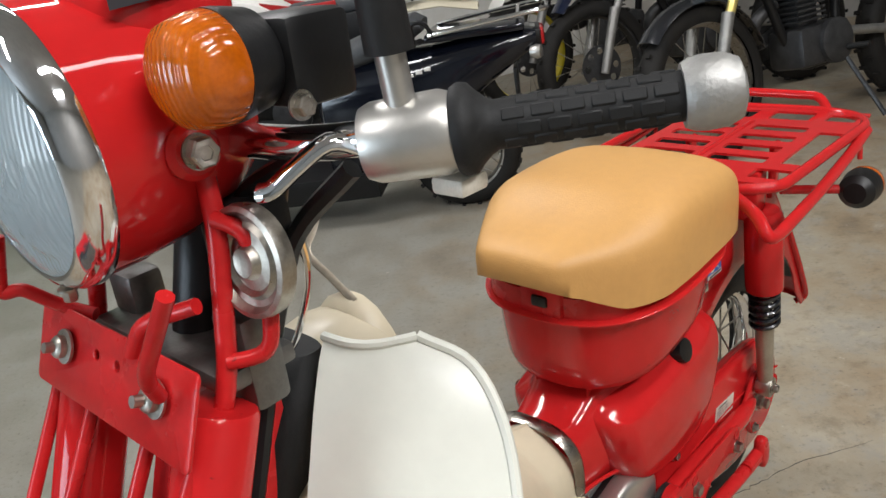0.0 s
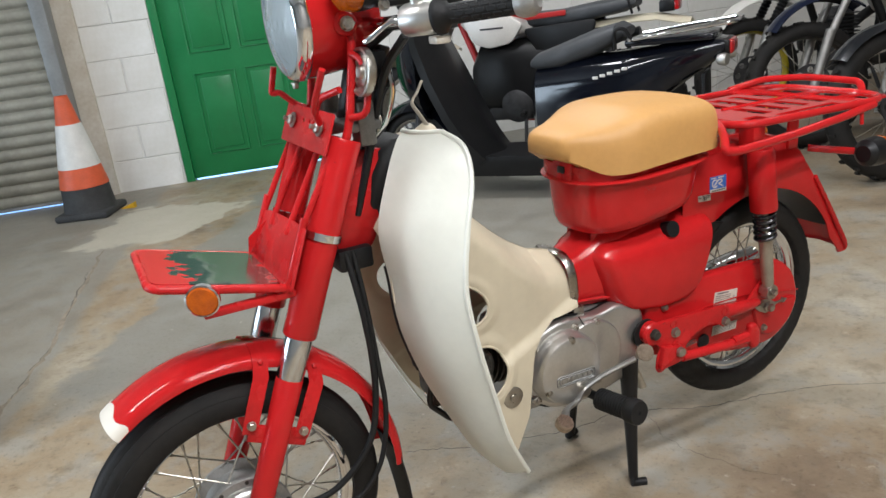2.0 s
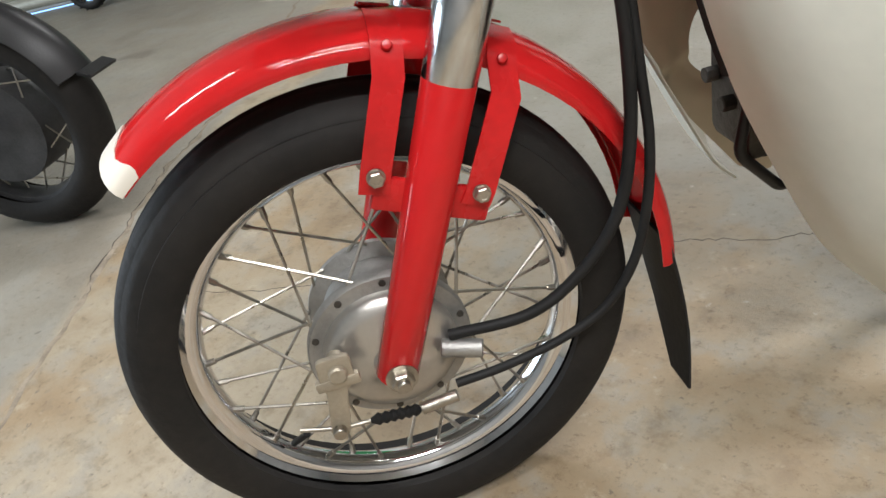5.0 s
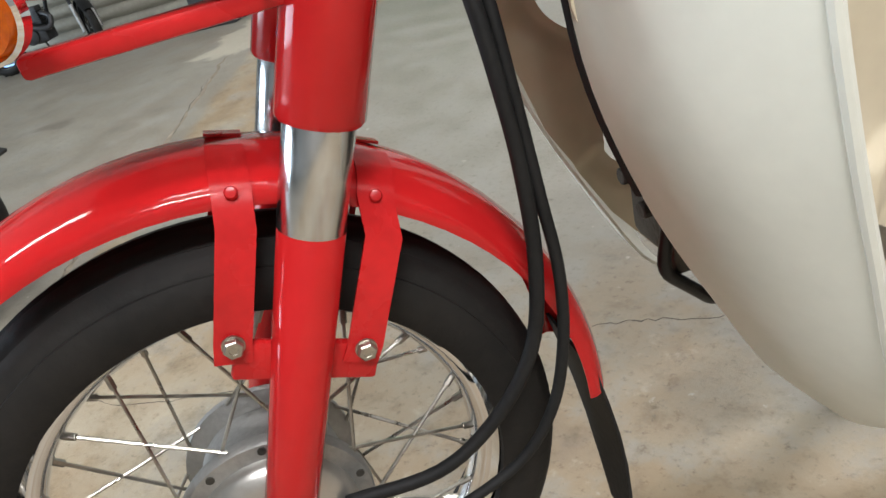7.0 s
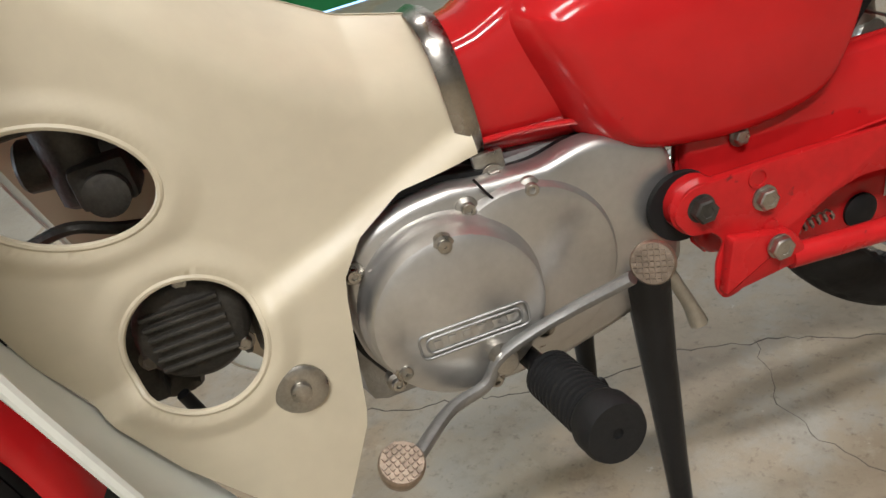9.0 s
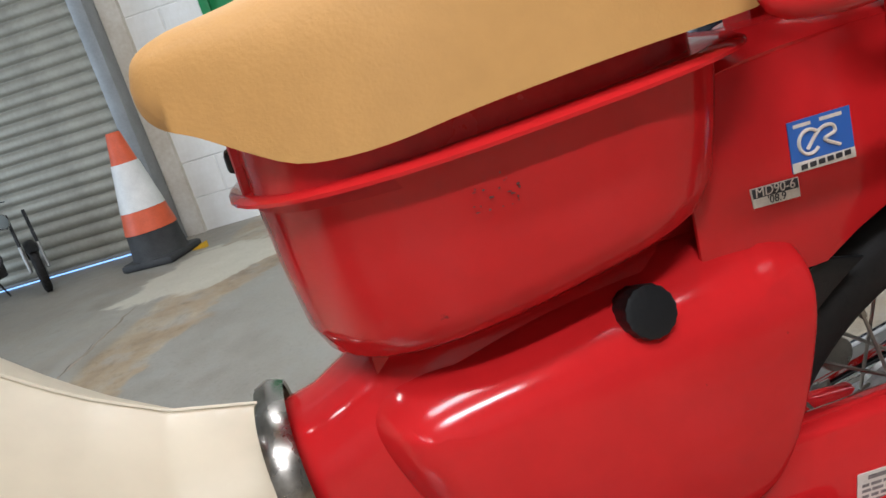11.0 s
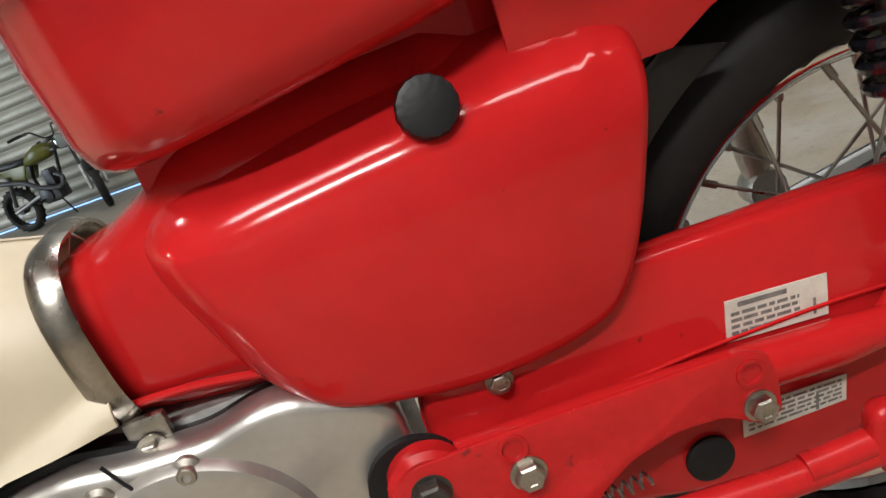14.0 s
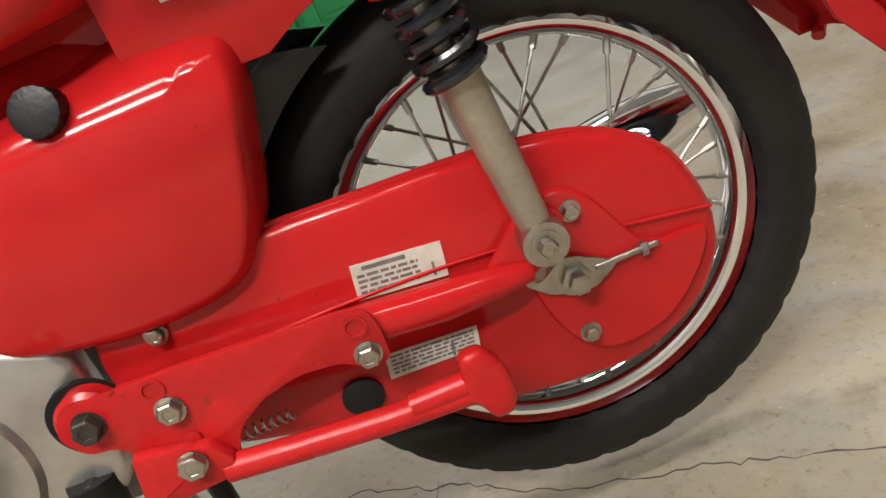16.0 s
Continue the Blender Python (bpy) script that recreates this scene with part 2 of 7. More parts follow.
# ---- the room ----
WD = Vector((math.cos(radians(35.0)), math.sin(radians(35.0)), 0))  # along the wall with the door
WN = Vector((WD.y, -WD.x, 0))  # from that wall into the room
W0 = Vector((-3.28, 3.60, 0))  # foot of the door's hinge side


def wall_frame(p):
    """Local x along the wall, y into the wall, z up."""
    m = Matrix.Identity(4)
    m.col[0][:3], m.col[1][:3], m.col[2][:3], m.col[3][:3] = WD, -WN, (0, 0, 1), p
    return m


WALLM = wall_frame(W0)


def noise_node(nt, scale, detail=6, rough=0.55, vec=None):
    n = nt.nodes.new("ShaderNodeTexNoise")
    n.inputs["Scale"].default_value, n.inputs["Detail"].default_value, n.inputs["Roughness"].default_value = scale, detail, rough
    if vec is not None:
        nt.links.new(vec, n.inputs["Vector"])
    return n


def ramp(nt, src, stops):
    r = nt.nodes.new("ShaderNodeValToRGB")
    nt.links.new(src, r.inputs[0])
    e = r.color_ramp.elements
    while len(e) < len(stops):
        e.new(0.5)
    for el, (p, c) in zip(e, stops):
        el.position = p
        el.color = (*c, 1) if len(c) == 3 else c
    return r


def mix_node(nt, fac, a, b, blend="MIX"):
    m = nt.nodes.new("ShaderNodeMix")
    m.data_type, m.blend_type = "RGBA", blend
    for sock, v in ((m.inputs["Factor"], fac), (m.inputs["A"], a), (m.inputs["B"], b)):
        if isinstance(v, (int, float)):
            sock.default_value = v
        elif isinstance(v, tuple):
            sock.default_value = (*v, 1)
        else:
            nt.links.new(v, sock)
    return m.outputs["Result"]


def math_node(nt, op, a, b=0.0, c=0.0):
    n = nt.nodes.new("ShaderNodeMath")
    n.operation = op
    for s, v in zip(n.inputs, (a, b, c)):
        if isinstance(v, (int, float)):
            s.default_value = v
        else:
            nt.links.new(v, s)
    return n.outputs[0]


def concrete():
    m = bpy.data.materials.new("worn_concrete")
    m.use_nodes = True
    nt = m.node_tree
    b = nt.nodes["Principled BSDF"]
    tc = nt.nodes.new("ShaderNodeTexCoord").outputs["Object"]
    sep = nt.nodes.new("ShaderNodeSeparateXYZ")
    nt.links.new(tc, sep.inputs[0])
    X, Y = sep.outputs[0], sep.outputs[1]
    big = noise_node(nt, 1.6, 7, 0.62, tc).outputs[0]
    mid = noise_node(nt, 6.5, 9, 0.68, tc).outputs[0]
    fine = noise_node(nt, 70, 7, 0.75, tc).outputs[0]
    spot = noise_node(nt, 38, 4, 0.6, tc).outputs[0]
    edge = noise_node(nt, 3.2, 7, 0.6, tc).outputs[0]
    c = ramp(nt, big, [(0.34, (0.19, 0.14, 0.09)), (0.46, (0.305, 0.230, 0.143)), (0.57, (0.35, 0.298, 0.215)), (0.70, (0.46, 0.405, 0.31))]).outputs[0]
    # grey paint scraps and cement smears
    c = mix_node(nt, ramp(nt, mid, [(0.50, (0, 0, 0)), (0.60, (0.65, 0.65, 0.65))]).outputs[0], c, (0.30, 0.28, 0.238))
    c = mix_node(nt, ramp(nt, mid, [(0.30, (0.75, 0.75, 0.75)), (0.42, (0, 0, 0))]).outputs[0], c, (0.20, 0.16, 0.115))
    blotch = noise_node(nt, 15, 8, 0.7, tc).outputs[0]
    c = mix_node(nt, 1.0, c, ramp(nt, blotch, [(0.32, (0.66, 0.63, 0.58)), (0.48, (0.98, 0.98, 0.98)), (0.66, (1.0, 1.0, 1.0))]).outputs[0], "MULTIPLY")
    c = mix_node(nt, ramp(nt, blotch, [(0.60, (0, 0, 0)), (0.68, (0.55, 0.55, 0.55))]).outputs[0], c, (0.45, 0.39, 0.29))
    # grey floor paint kept along the wall side
    w = math_node(nt, "MULTIPLY_ADD", edge, 0.55, -0.275)
    s1 = math_node(nt, "ADD", math_node(nt, "MULTIPLY_ADD", X, 0.927, 1.622 - 0.639), math_node(nt, "MULTIPLY_ADD", Y, 0.376, w))
    a1 = ramp(nt, math_node(nt, "ADD", s1, 0.5), [(0.49, (0, 0, 0)), (0.53, (1, 1, 1))]).outputs[0]
    a2 = ramp(nt, math_node(nt, "ADD", math_node(nt, "MULTIPLY_ADD", Y, 0.8, -0.30), math_node(nt, "MULTIPLY", w, 1.6)), [(0.30, (0, 0, 0)), (0.62, (1, 1, 1))]).outputs[0]
    a3 = ramp(nt, math_node(nt, "ADD", math_node(nt, "MULTIPLY", X, -0.5), math_node(nt, "ADD", w, 0.6)), [(0.25, (0.15, 0.15, 0.15)), (0.75, (1, 1, 1))]).outputs[0]
    seam = math_node(nt, "ADD", math_node(nt, "MULTIPLY_ADD", X, -0.815, -1.328), math_node(nt, "MULTIPLY_ADD", Y, -0.58, 0.638))
    a4 = ramp(nt, math_node(nt, "ADD", seam, math_node(nt, "MULTIPLY_ADD", w, 0.25, 0.5)), [(0.5, (0, 0, 0)), (0.54, (0.7, 0.7, 0.7))]).outputs[0]
    grey = math_node(nt, "MAXIMUM", math_node(nt, "MULTIPLY", math_node(nt, "MULTIPLY", a1, a2), math_node(nt, "MULTIPLY", a3, 0.85)), a4)
    gcol = mix_node(nt, 0.8, (0.250, 0.243, 0.212), ramp(nt, mid, [(0.32, (0.72, 0.71, 0.69)), (0.6, (1.0, 1.0, 1.0))]).outputs[0], "MULTIPLY")
    c = mix_node(nt, grey, c, gcol)
    # bare pale patch by the cone, bounded by the torn edges of the paint
    w2 = math_node(nt, "MULTIPLY_ADD", noise_node(nt, 7.0, 6, 0.6, tc).outputs[0], 0.40, -0.20)
    pm = None
    for ax, ay, off in ((0.43, -0.90, -3.148), (1.0, 0.0, -2.30), (0.0, 1.0, 3.09), (-0.54, 0.84, 4.14), (-0.911, -0.413, 1.659)):
        # each line keeps what lies inwards of it
        d = math_node(nt, "ADD", math_node(nt, "MULTIPLY_ADD", X, -ax, off), math_node(nt, "MULTIPLY", Y, -ay))
        pm = d if pm is None else math_node(nt, "MINIMUM", pm, d)
    pm = ramp(nt, math_node(nt, "ADD", math_node(nt, "ADD", pm, w2), 0.5), [(0.49, (0, 0, 0)), (0.54, (0.9, 0.9, 0.9))]).outputs[0]
    c = mix_node(nt, pm, c, (0.47, 0.435, 0.345))
    # grit: dark specks and pale pits
    c = mix_node(nt, 0.9, c, ramp(nt, fine, [(0.30, (0.50, 0.46, 0.42)), (0.45, (1, 1, 1))]).outputs[0], "MULTIPLY")
    c = mix_node(nt, ramp(nt, spot, [(0.68, (0, 0, 0)), (0.73, (0.6, 0.6, 0.6))]).outputs[0], c, (0.46, 0.42, 0.35))
    c = mix_node(nt, ramp(nt, spot, [(0.27, (0.7, 0.7, 0.7)), (0.32, (0, 0, 0))]).outputs[0], c, (0.10, 0.085, 0.07))
    oil = noise_node(nt, 2.9, 2, 0.45, tc).outputs[0]
    c = mix_node(nt, ramp(nt, oil, [(0.70, (0, 0, 0)), (0.76, (0.6, 0.6, 0.6))]).outputs[0], c, (0.12, 0.10, 0.08))
    nt.links.new(c, b.inputs["Base Color"])
    nt.links.new(ramp(nt, mid, [(0.3, (0.40, 0.40, 0.40)), (0.7, (0.66, 0.66, 0.66))]).outputs[0], b.inputs["Roughness"])
    bp = nt.nodes.new("ShaderNodeBump")
    bp.inputs["Strength"].default_value, bp.inputs["Distance"].default_value = 0.4, 0.003
    nt.links.new(math_node(nt, "ADD", fine, math_node(nt, "MULTIPLY", mid, 1.5)), bp.inputs["Height"])
    nt.links.new(bp.outputs[0], b.inputs["Normal"])
    return m


FLOOR_M = concrete()
BLOCK = mat("white_painted_block", (0.80, 0.79, 0.76), 0.62, var=0.05, scale=4, bump=0.35, bscale=45, color2=(0.66, 0.64, 0.58), stain=1.6)
MORTAR = mat("white_painted_joint", (0.72, 0.71, 0.68), 0.7, var=0.1, scale=9, bump=0.3, bscale=60)
PLASTER = mat("grubby_white_plaster", (0.72, 0.69, 0.62), 0.6, var=0.1, scale=5, bump=0.4, bscale=30, color2=(0.45, 0.38, 0.28), stain=1.4)
GREEN = mat("green_door_paint", (0.014, 0.20, 0.060), 0.38, var=0.10, scale=5, bump=0.08, bscale=60, rvar=0.08)
SHUT = mat("galvanised_slat", (0.34, 0.325, 0.27), 0.50, metal=0.35, var=0.16, scale=5, bump=0.08, bscale=60)
GREYST = mat("grey_steel_guide", (0.27, 0.28, 0.28), 0.5, metal=0.3, var=0.15, scale=7)
# walls and ceiling out of view, toned down to deepen reflections and cut bounce
DIM = mat("dim_unseen_wall", (0.30, 0.29, 0.27), 0.75, var=0.12, scale=3, bump=0.3, bscale=40)
CEIL = mat("grey_white_ceiling", (0.48, 0.47, 0.45), 0.7, var=0.06, scale=3)

floor = tagged(part("floor", box(-9, 9, -7, 11, -0.2, 0), FLOOR_M, None, smooth=False), "worn concrete workshop floor with cracks and stains", "floor", kind="structure")
CRACK_M = mat("crack_shadow", (0.075, 0.062, 0.05), 0.9, var=0.3, scale=40)
SEAM_M = mat("rough_seam", (0.16, 0.13, 0.095), 0.9, var=0.3, scale=25, color2=(0.34, 0.29, 0.22))


def crack(line, width, material, seed, jitter=0.012):
    """A ragged crack along a line on the floor, narrow and uneven."""
    rng = random.Random(seed)
    pts = catmull([(x, y, 0) for x, y in line], 10)
    rows = []
    off = 0.0
    for i, p in enumerate(pts):
        q = pts[min(i + 1, len(pts) - 1)] - pts[max(i - 1, 0)]
        n = Vector((-q.y, q.x, 0)).normalized()
        off = off * 0.75 + rng.uniform(-1, 1) * jitter * 0.5
        w = width * rng.uniform(0.35, 1.0) * min(1.0, 0.25 + 0.2 * min(i, len(pts) - 1 - i))
        c = p + n * off
        rows.append([c - n * w / 2 + Vector((0, 0, 0.0002)), c + Vector((0, 0, 0.0007)), c + n * w / 2 + Vector((0, 0, 0.0002))])
    o = part("crack", loft(rows, closed_ring=False, cap=False), material, floor)
    return o


crack([(-0.20, 0.92), (-0.118, 0.955), (-0.01, 1.005), (0.06, 1.04), (0.19, 1.122), (0.262, 1.193), (0.353, 1.244), (0.466, 1.290), (0.583, 1.367), (0.673, 1.408), (0.9, 1.5)], 0.0030, CRACK_M, 1)
crack([(-1.08, 0.47), (-0.96, 0.50), (-0.79, 0.54), (-0.6, 0.66)], 0.0022, CRACK_M, 2)
crack([(0.32, 1.24), (0.40, 1.12), (0.52, 1.06), (0.66, 1.03)], 0.0012, CRACK_M, 5)
crack([(-2.60, 2.22), (-2.40, 1.95), (-2.13, 1.61), (-1.80, 1.20), (-1.64, 0.98), (-1.50, 0.78), (-1.35, 0.61), (-1.15, 0.40), (-0.85, 0.05)], 0.022, SEAM_M, 3, 0.02)
crack([(-2.40, 1.95), (-2.13, 1.61), (-1.80, 1.20), (-1.64, 0.98), (-1.50, 0.78), (-1.35, 0.61), (-1.13, 0.38)], 0.006, CRACK_M, 4, 0.02)
ceiling = tagged(part("ceiling", box(-9, 9, -7, 11, 3.4, 3.6), CEIL, None, smooth=False), "dull white workshop ceiling", "ceiling", kind="structure")


def block_wall(name, m, x0, x1, openings=(), height=3.4, thick=0.22):
    """Wall of painted blocks; the frame's x runs along it and its face is y = 0."""
    bm = bmesh.new()
    cuts = sorted([(a, b, h) for a, b, h in openings])
    x = x0
    for a, b, h in cuts:
        box(x, a, 0.006, thick, 0, height, bm=bm)
        box(a, b, 0.006, thick, h, height, bm=bm)
        x = b
    box(x, x1, 0.006, thick, 0, height, bm=bm)
    ob = part(name, bm, MORTAR, None, smooth=False)
    ob.matrix_world = m
    return ob


def blocks(wall, x0, x1, z0, z1, skip=(), limit=300):
    """Blocks laid in half bond on the wall's face, each one an object."""
    L, H, j = 0.45, 0.225, 0.004
    cache = {}
    n = 0
    for r in range(int((z1 - z0) / H + 0.5)):
        zb = z0 + r * H
        s = x0 - (L / 2 if r % 2 else 0)
        while s < x1:
            spans = [(max(s, x0), min(s + L, x1))]
            for a, b, h in skip:
                if zb < h:
                    spans = [q for u, v in spans for q in ((u, min(v, a)), (max(u, b), v)) if q[1] - q[0] > 0.03]
            for a, b in spans:
                w = round(b - a, 2)
                if w < 0.04 or n >= limit:
                    continue
                if w not in cache:
                    bb = box(j / 2, w - j / 2, 0, 0.02, j / 2, H - j / 2, bev=0.004, seg=1)
                    me = bpy.data.meshes.new("block")
                    bb.to_mesh(me)
                    bb.free()
                    me.materials.append(BLOCK)
                    cache[w] = me
                o = new("block", cache[w])
                o.parent = wall
                o.location = (a, random.uniform(-0.003, 0.001), zb)
                n += 1
            s += L
    return n


DOOR_X0, DOOR_X1, DOOR_H = 0.06, 0.96, 2.05
wall_door = block_wall("wall_north", WALLM, -0.46, 6.6, [(DOOR_X0 - 0.06, DOOR_X1 + 0.06, DOOR_H + 0.05)])
tagged(wall_door, "white painted concrete block wall", "wall", kind="structure")
wall_sh = block_wall("wall_shutter", WALLM, -6.5, -0.46, [(-4.6, -0.62, 2.8)])
tagged(wall_sh, "white painted wall round the roller shutter", "wall", kind="structure")


def shell_wall(name, a, b, label):
    a, b = Vector(a), Vector(b)
    d = (b - a).normalized()
    m = Matrix.Identity(4)
    m.col[0][:3], m.col[1][:3], m.col[3][:3] = d, Vector((-d.y, d.x, 0)), a
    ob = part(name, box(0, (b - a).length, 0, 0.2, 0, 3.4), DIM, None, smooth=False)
    ob.matrix_world = m
    return tagged(ob, label, "wall", kind="structure")


C1 = W0 + WD * 6.6
C2 = C1 + WN * 8.4
C3 = W0 - WD * 6.5 + WN * 8.4
C4 = W0 - WD * 6.5
shell_wall("wall_east", C1, C2, "unseen grey side wall, kept dim to deepen reflections")
shell_wall("wall_south", C2, C3, "unseen grey rear wall, kept dim to deepen reflections")
LOAD_D = (C4 - C3).normalized()
LOAD = C3 + LOAD_D * 4.2  # middle of the open loading door
LOAD_IN = Vector((LOAD_D.y, -LOAD_D.x, 0))
if LOAD_IN.dot(Vector((0, 1, 0)) - LOAD) < 0:
    LOAD_IN = -LOAD_IN
ww = bmesh.new()
for a, c, z0, z1 in ((0, 2.6, 0, 3.4), (5.8, (C4 - C3).length, 0, 3.4), (2.6, 5.8, 2.75, 3.4)):
    box(a, c, 0, 0.2, z0, z1, bm=ww)
wm = Matrix.Identity(4)
wm.col[0][:3], wm.col[1][:3], wm.col[3][:3] = LOAD_D, Vector((-LOAD_D.y, LOAD_D.x, 0)), C3
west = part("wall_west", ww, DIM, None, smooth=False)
west.matrix_world = wm
tagged(west, "unseen grey end wall, kept dim to deepen reflections, with an open loading door", "wall", kind="structure")


def door():
    d = thing("door_1", "closed green painted panelled wooden door with daylight under it", "door", WALLM, kind="structure")
    bm = box(DOOR_X0, DOOR_X1, 0.02, 0.06, 0.012, DOOR_H, bev=0.003)
    part("door_leaf", bm, GREEN, d)
    w = (DOOR_X1 - DOOR_X0)
    for i, (a, b, u, v) in enumerate([(0.16, 0.46, 0.17, 0.72), (0.54, 0.84, 0.17, 0.72), (0.16, 0.46, 0.86, 1.45), (0.54, 0.84, 0.86, 1.45), (0.16, 0.46, 1.58, 1.92), (0.54, 0.84, 1.58, 1.92)]):
        x0, x1 = DOOR_X0 + a * w, DOOR_X0 + b * w
        fr = bmesh.new()
        tube([(x0, 0.019, u), (x1, 0.019, u), (x1, 0.019, v), (x0, 0.019, v)], 0.009, 8, True, fr)
        part("panel_moulding", fr, GREEN, d)
        part("door_panel", box(x0 + 0.03, x1 - 0.03, 0.013, 0.03, u + 0.03, v - 0.03, bev=0.006), GREEN, d)
    for x0, x1 in ((DOOR_X0 - 0.055, DOOR_X0), (DOOR_X1, DOOR_X1 + 0.055)):
        part("door_jamb", box(x0, x1, -0.012, 0.12, 0, DOOR_H + 0.05, bev=0.004), GREEN, d)
    part("door_head", box(DOOR_X0 - 0.055, DOOR_X1 + 0.055, -0.010, 0.12, DOOR_H + 0.004, DOOR_H + 0.06, bev=0.004), GREEN, d)
    glow = mat("daylight_gap", (0.35, 0.6, 1.0), 0.5, emit=2.6)
    part("daylight_gap", box(DOOR_X0 + 0.01, DOOR_X1 - 0.01, 0.03, 0.05, 0.001, 0.011), glow, d, smooth=False)
    return d


door()


def shutter():
    s = thing("roller_shutter", "closed galvanised steel roller shutter with curved slats", "shutter", WALLM, kind="structure")
    pitch = 0.078
    prof = [(0.0, 0.0), (-0.012, 0.010), (-0.016, 0.03), (-0.013, 0.052), (-0.002, 0.066), (0.004, 0.07), (0.004, 0.078)]
    b = bmesh.new()
    for a, c in zip(prof, prof[1:]):
        b.faces.new([b.verts.new(v) for v in ((-4.6, a[0], a[1]), (-0.62, a[0], a[1]), (-0.62, c[0], c[1]), (-4.6, c[0], c[1]))])
    bmesh.ops.remove_doubles(b, verts=b.verts, dist=1e-5)
    bmesh.ops.recalc_face_normals(b, faces=b.faces)
    bmesh.ops.solidify(b, geom=b.faces[:], thickness=0.002)
    first = part("slat", b, SHUT, s)
    for i in range(36):
        o = first if i == 0 else new("slat", first.data)
        o.parent = s
        o.location = (0, -0.10, 0.03 + i * pitch)
    part("bottom_rail", box(-4.6, -0.62, -0.13, -0.09, 0.012, 0.032, bev=0.003), GREYST, s)
    part("guide_rail", box(-0.66, -0.572, -0.19, -0.04, 0, 2.8, bev=0.003), GREYST, s)
    part("guide_rail", box(-4.6, -4.52, -0.19, -0.04, 0, 2.8, bev=0.003), GREYST, s)
    glow = mat("daylight_sill", (0.3, 0.55, 1.0), 0.5, emit=2.2)
    part("daylight_gap", box(-4.5, -0.75, -0.10, -0.09, 0.001, 0.012), glow, s, smooth=False)


shutter()
# rough plastered reveal between shutter and wall
bm = bmesh.new()
for i in range(24):
    z = i * 0.12
    q = 0.02 * noise.noise((z * 1.7, 3, 0))
    box(-0.572, -0.452 + q * 0.3, -0.040 + q, 0.2, z, z + 0.1199, bm=bm)
tagged(part("trim", bm, PLASTER, None, weld=0.0), "rough grubby plastered pier edge beside the shutter", "trim", kind="structure").matrix_world = WALLM


def cone(p, turn):
    c = thing("traffic_cone", "orange and white traffic cone on a black rubber base", "traffic cone", pose(*p, 0, 0, turn))
    ORANGE = mat("cone_orange", (0.62, 0.10, 0.035), 0.55, var=0.14, scale=14)
    WHITE = mat("cone_white", (0.66, 0.65, 0.62), 0.5, var=0.1, scale=14)
    BASE = mat("cone_base_rubber", (0.035, 0.035, 0.035), 0.75, var=0.3, scale=12)
    b = box(-0.165, 0.165, -0.165, 0.165, 0, 0.045, bev=0.018)
    lathe([(0.158, 0.04), (0.153, 0.06), (0.146, 0.12), (0.14, 0.20), (0, 0.20)], n=32, bm=b)
    part("base", b, BASE, c)
    def r(z):
        return 0.143 - (z - 0.19) * (0.143 - 0.036) / 0.56
    part("sleeve", lathe([(r(0.19) + 0.002, 0.19), (r(0.31) + 0.002, 0.31)], n=32), ORANGE, c, "orange band")
    part("sleeve", lathe([(r(0.31) + 0.004, 0.31), (r(0.57) + 0.004, 0.57), (0.02, 0.571)], n=32), WHITE, c, "white reflective band")
    part("body", lathe([(r(0.2) - 0.002, 0.19), (r(0.57), 0.57), (r(0.72), 0.72), (r(0.72) - 0.004, 0.735), (0.02, 0.735), (0.02, 0.70)], n=32), ORANGE, c)
    part("tip", lathe([(0.037, 0.705), (0.039, 0.715), (0.039, 0.735), (0.034, 0.74), (0.022, 0.74)], n=24), ORANGE, c)
    return c


cone((-3.37, 2.84, 0), 25)
wedge = bmesh.new()
loft([[(0, 0, 0), (0.09, 0, 0), (0.09, 0, 0.035), (0, 0, 0.004)], [(0, 0.03, 0), (0.09, 0.03, 0), (0.09, 0.03, 0.035), (0, 0.03, 0.004)]], bm=wedge)
tagged(part("door_wedge", wedge, mat("yellow_wedge", (0.65, 0.38, 0.02), 0.5, var=0.15, scale=30), None), "small yellow plastic wedge on the floor by the cone", "wedge").matrix_world = pose(-3.24, 2.95, 0, 0, 0, 20)

# ---- lamps ----
TUBE_M = mat("fluorescent_tube", (1.0, 0.97, 0.90), 0.4, emit=9.0)


def strip_light(p, turn):
    s = thing("strip_light", "white twin fluorescent strip light on the ceiling", "ceiling light", pose(*p, 0, 0, turn), "ceiling lights")
    part("housing", box(-0.75, 0.75, -0.09, 0.09, 0.0, 0.07, bev=0.008), CEIL, s)
    for y in (-0.05, 0.05):
        part("tube", rod((-0.72, y, -0.022), (0.72, y, -0.022), 0.014), TUBE_M, s)
    return s

for px, py, tz, pw in ((2.0, -1.0, 52, 135), (0.95, -0.28, 52, 42), (1.95, 1.02, 52, 22), (-1.7, -0.6, 52, 45), (-1.0, 2.6, 40, 70), (1.6, 3.6, 40, 10)):
    strip_light((px, py, 3.33), tz)
    area("strip_glow", (px, py, 3.27), (px, py, 0), 1.4, 0.20, pw, (0.985, 0.965, 0.95)).rotation_euler[2] += radians(tz)
# daylight in the open loading door behind the camera
area("daylight_door", LOAD + Vector((0, 0, 1.35)) + LOAD_IN * 0.05, LOAD + LOAD_IN * 3 + Vector((0, 0, 1.1)), 3.1, 2.5, 265, (0.76, 0.89, 1.0))

# ---- the red motorcycle ----
BIKEM = pose(0.5226, 1.330, -0.0162, 1.309, 1.724, 52.464) @ Matrix.Scale(1.0078, 4)  # local x runs to the rear, y to its right side, z up
bike = thing("motorcycle", "red step-through delivery motorcycle with tan seat and cream leg shields", "motorcycle", BIKEM)


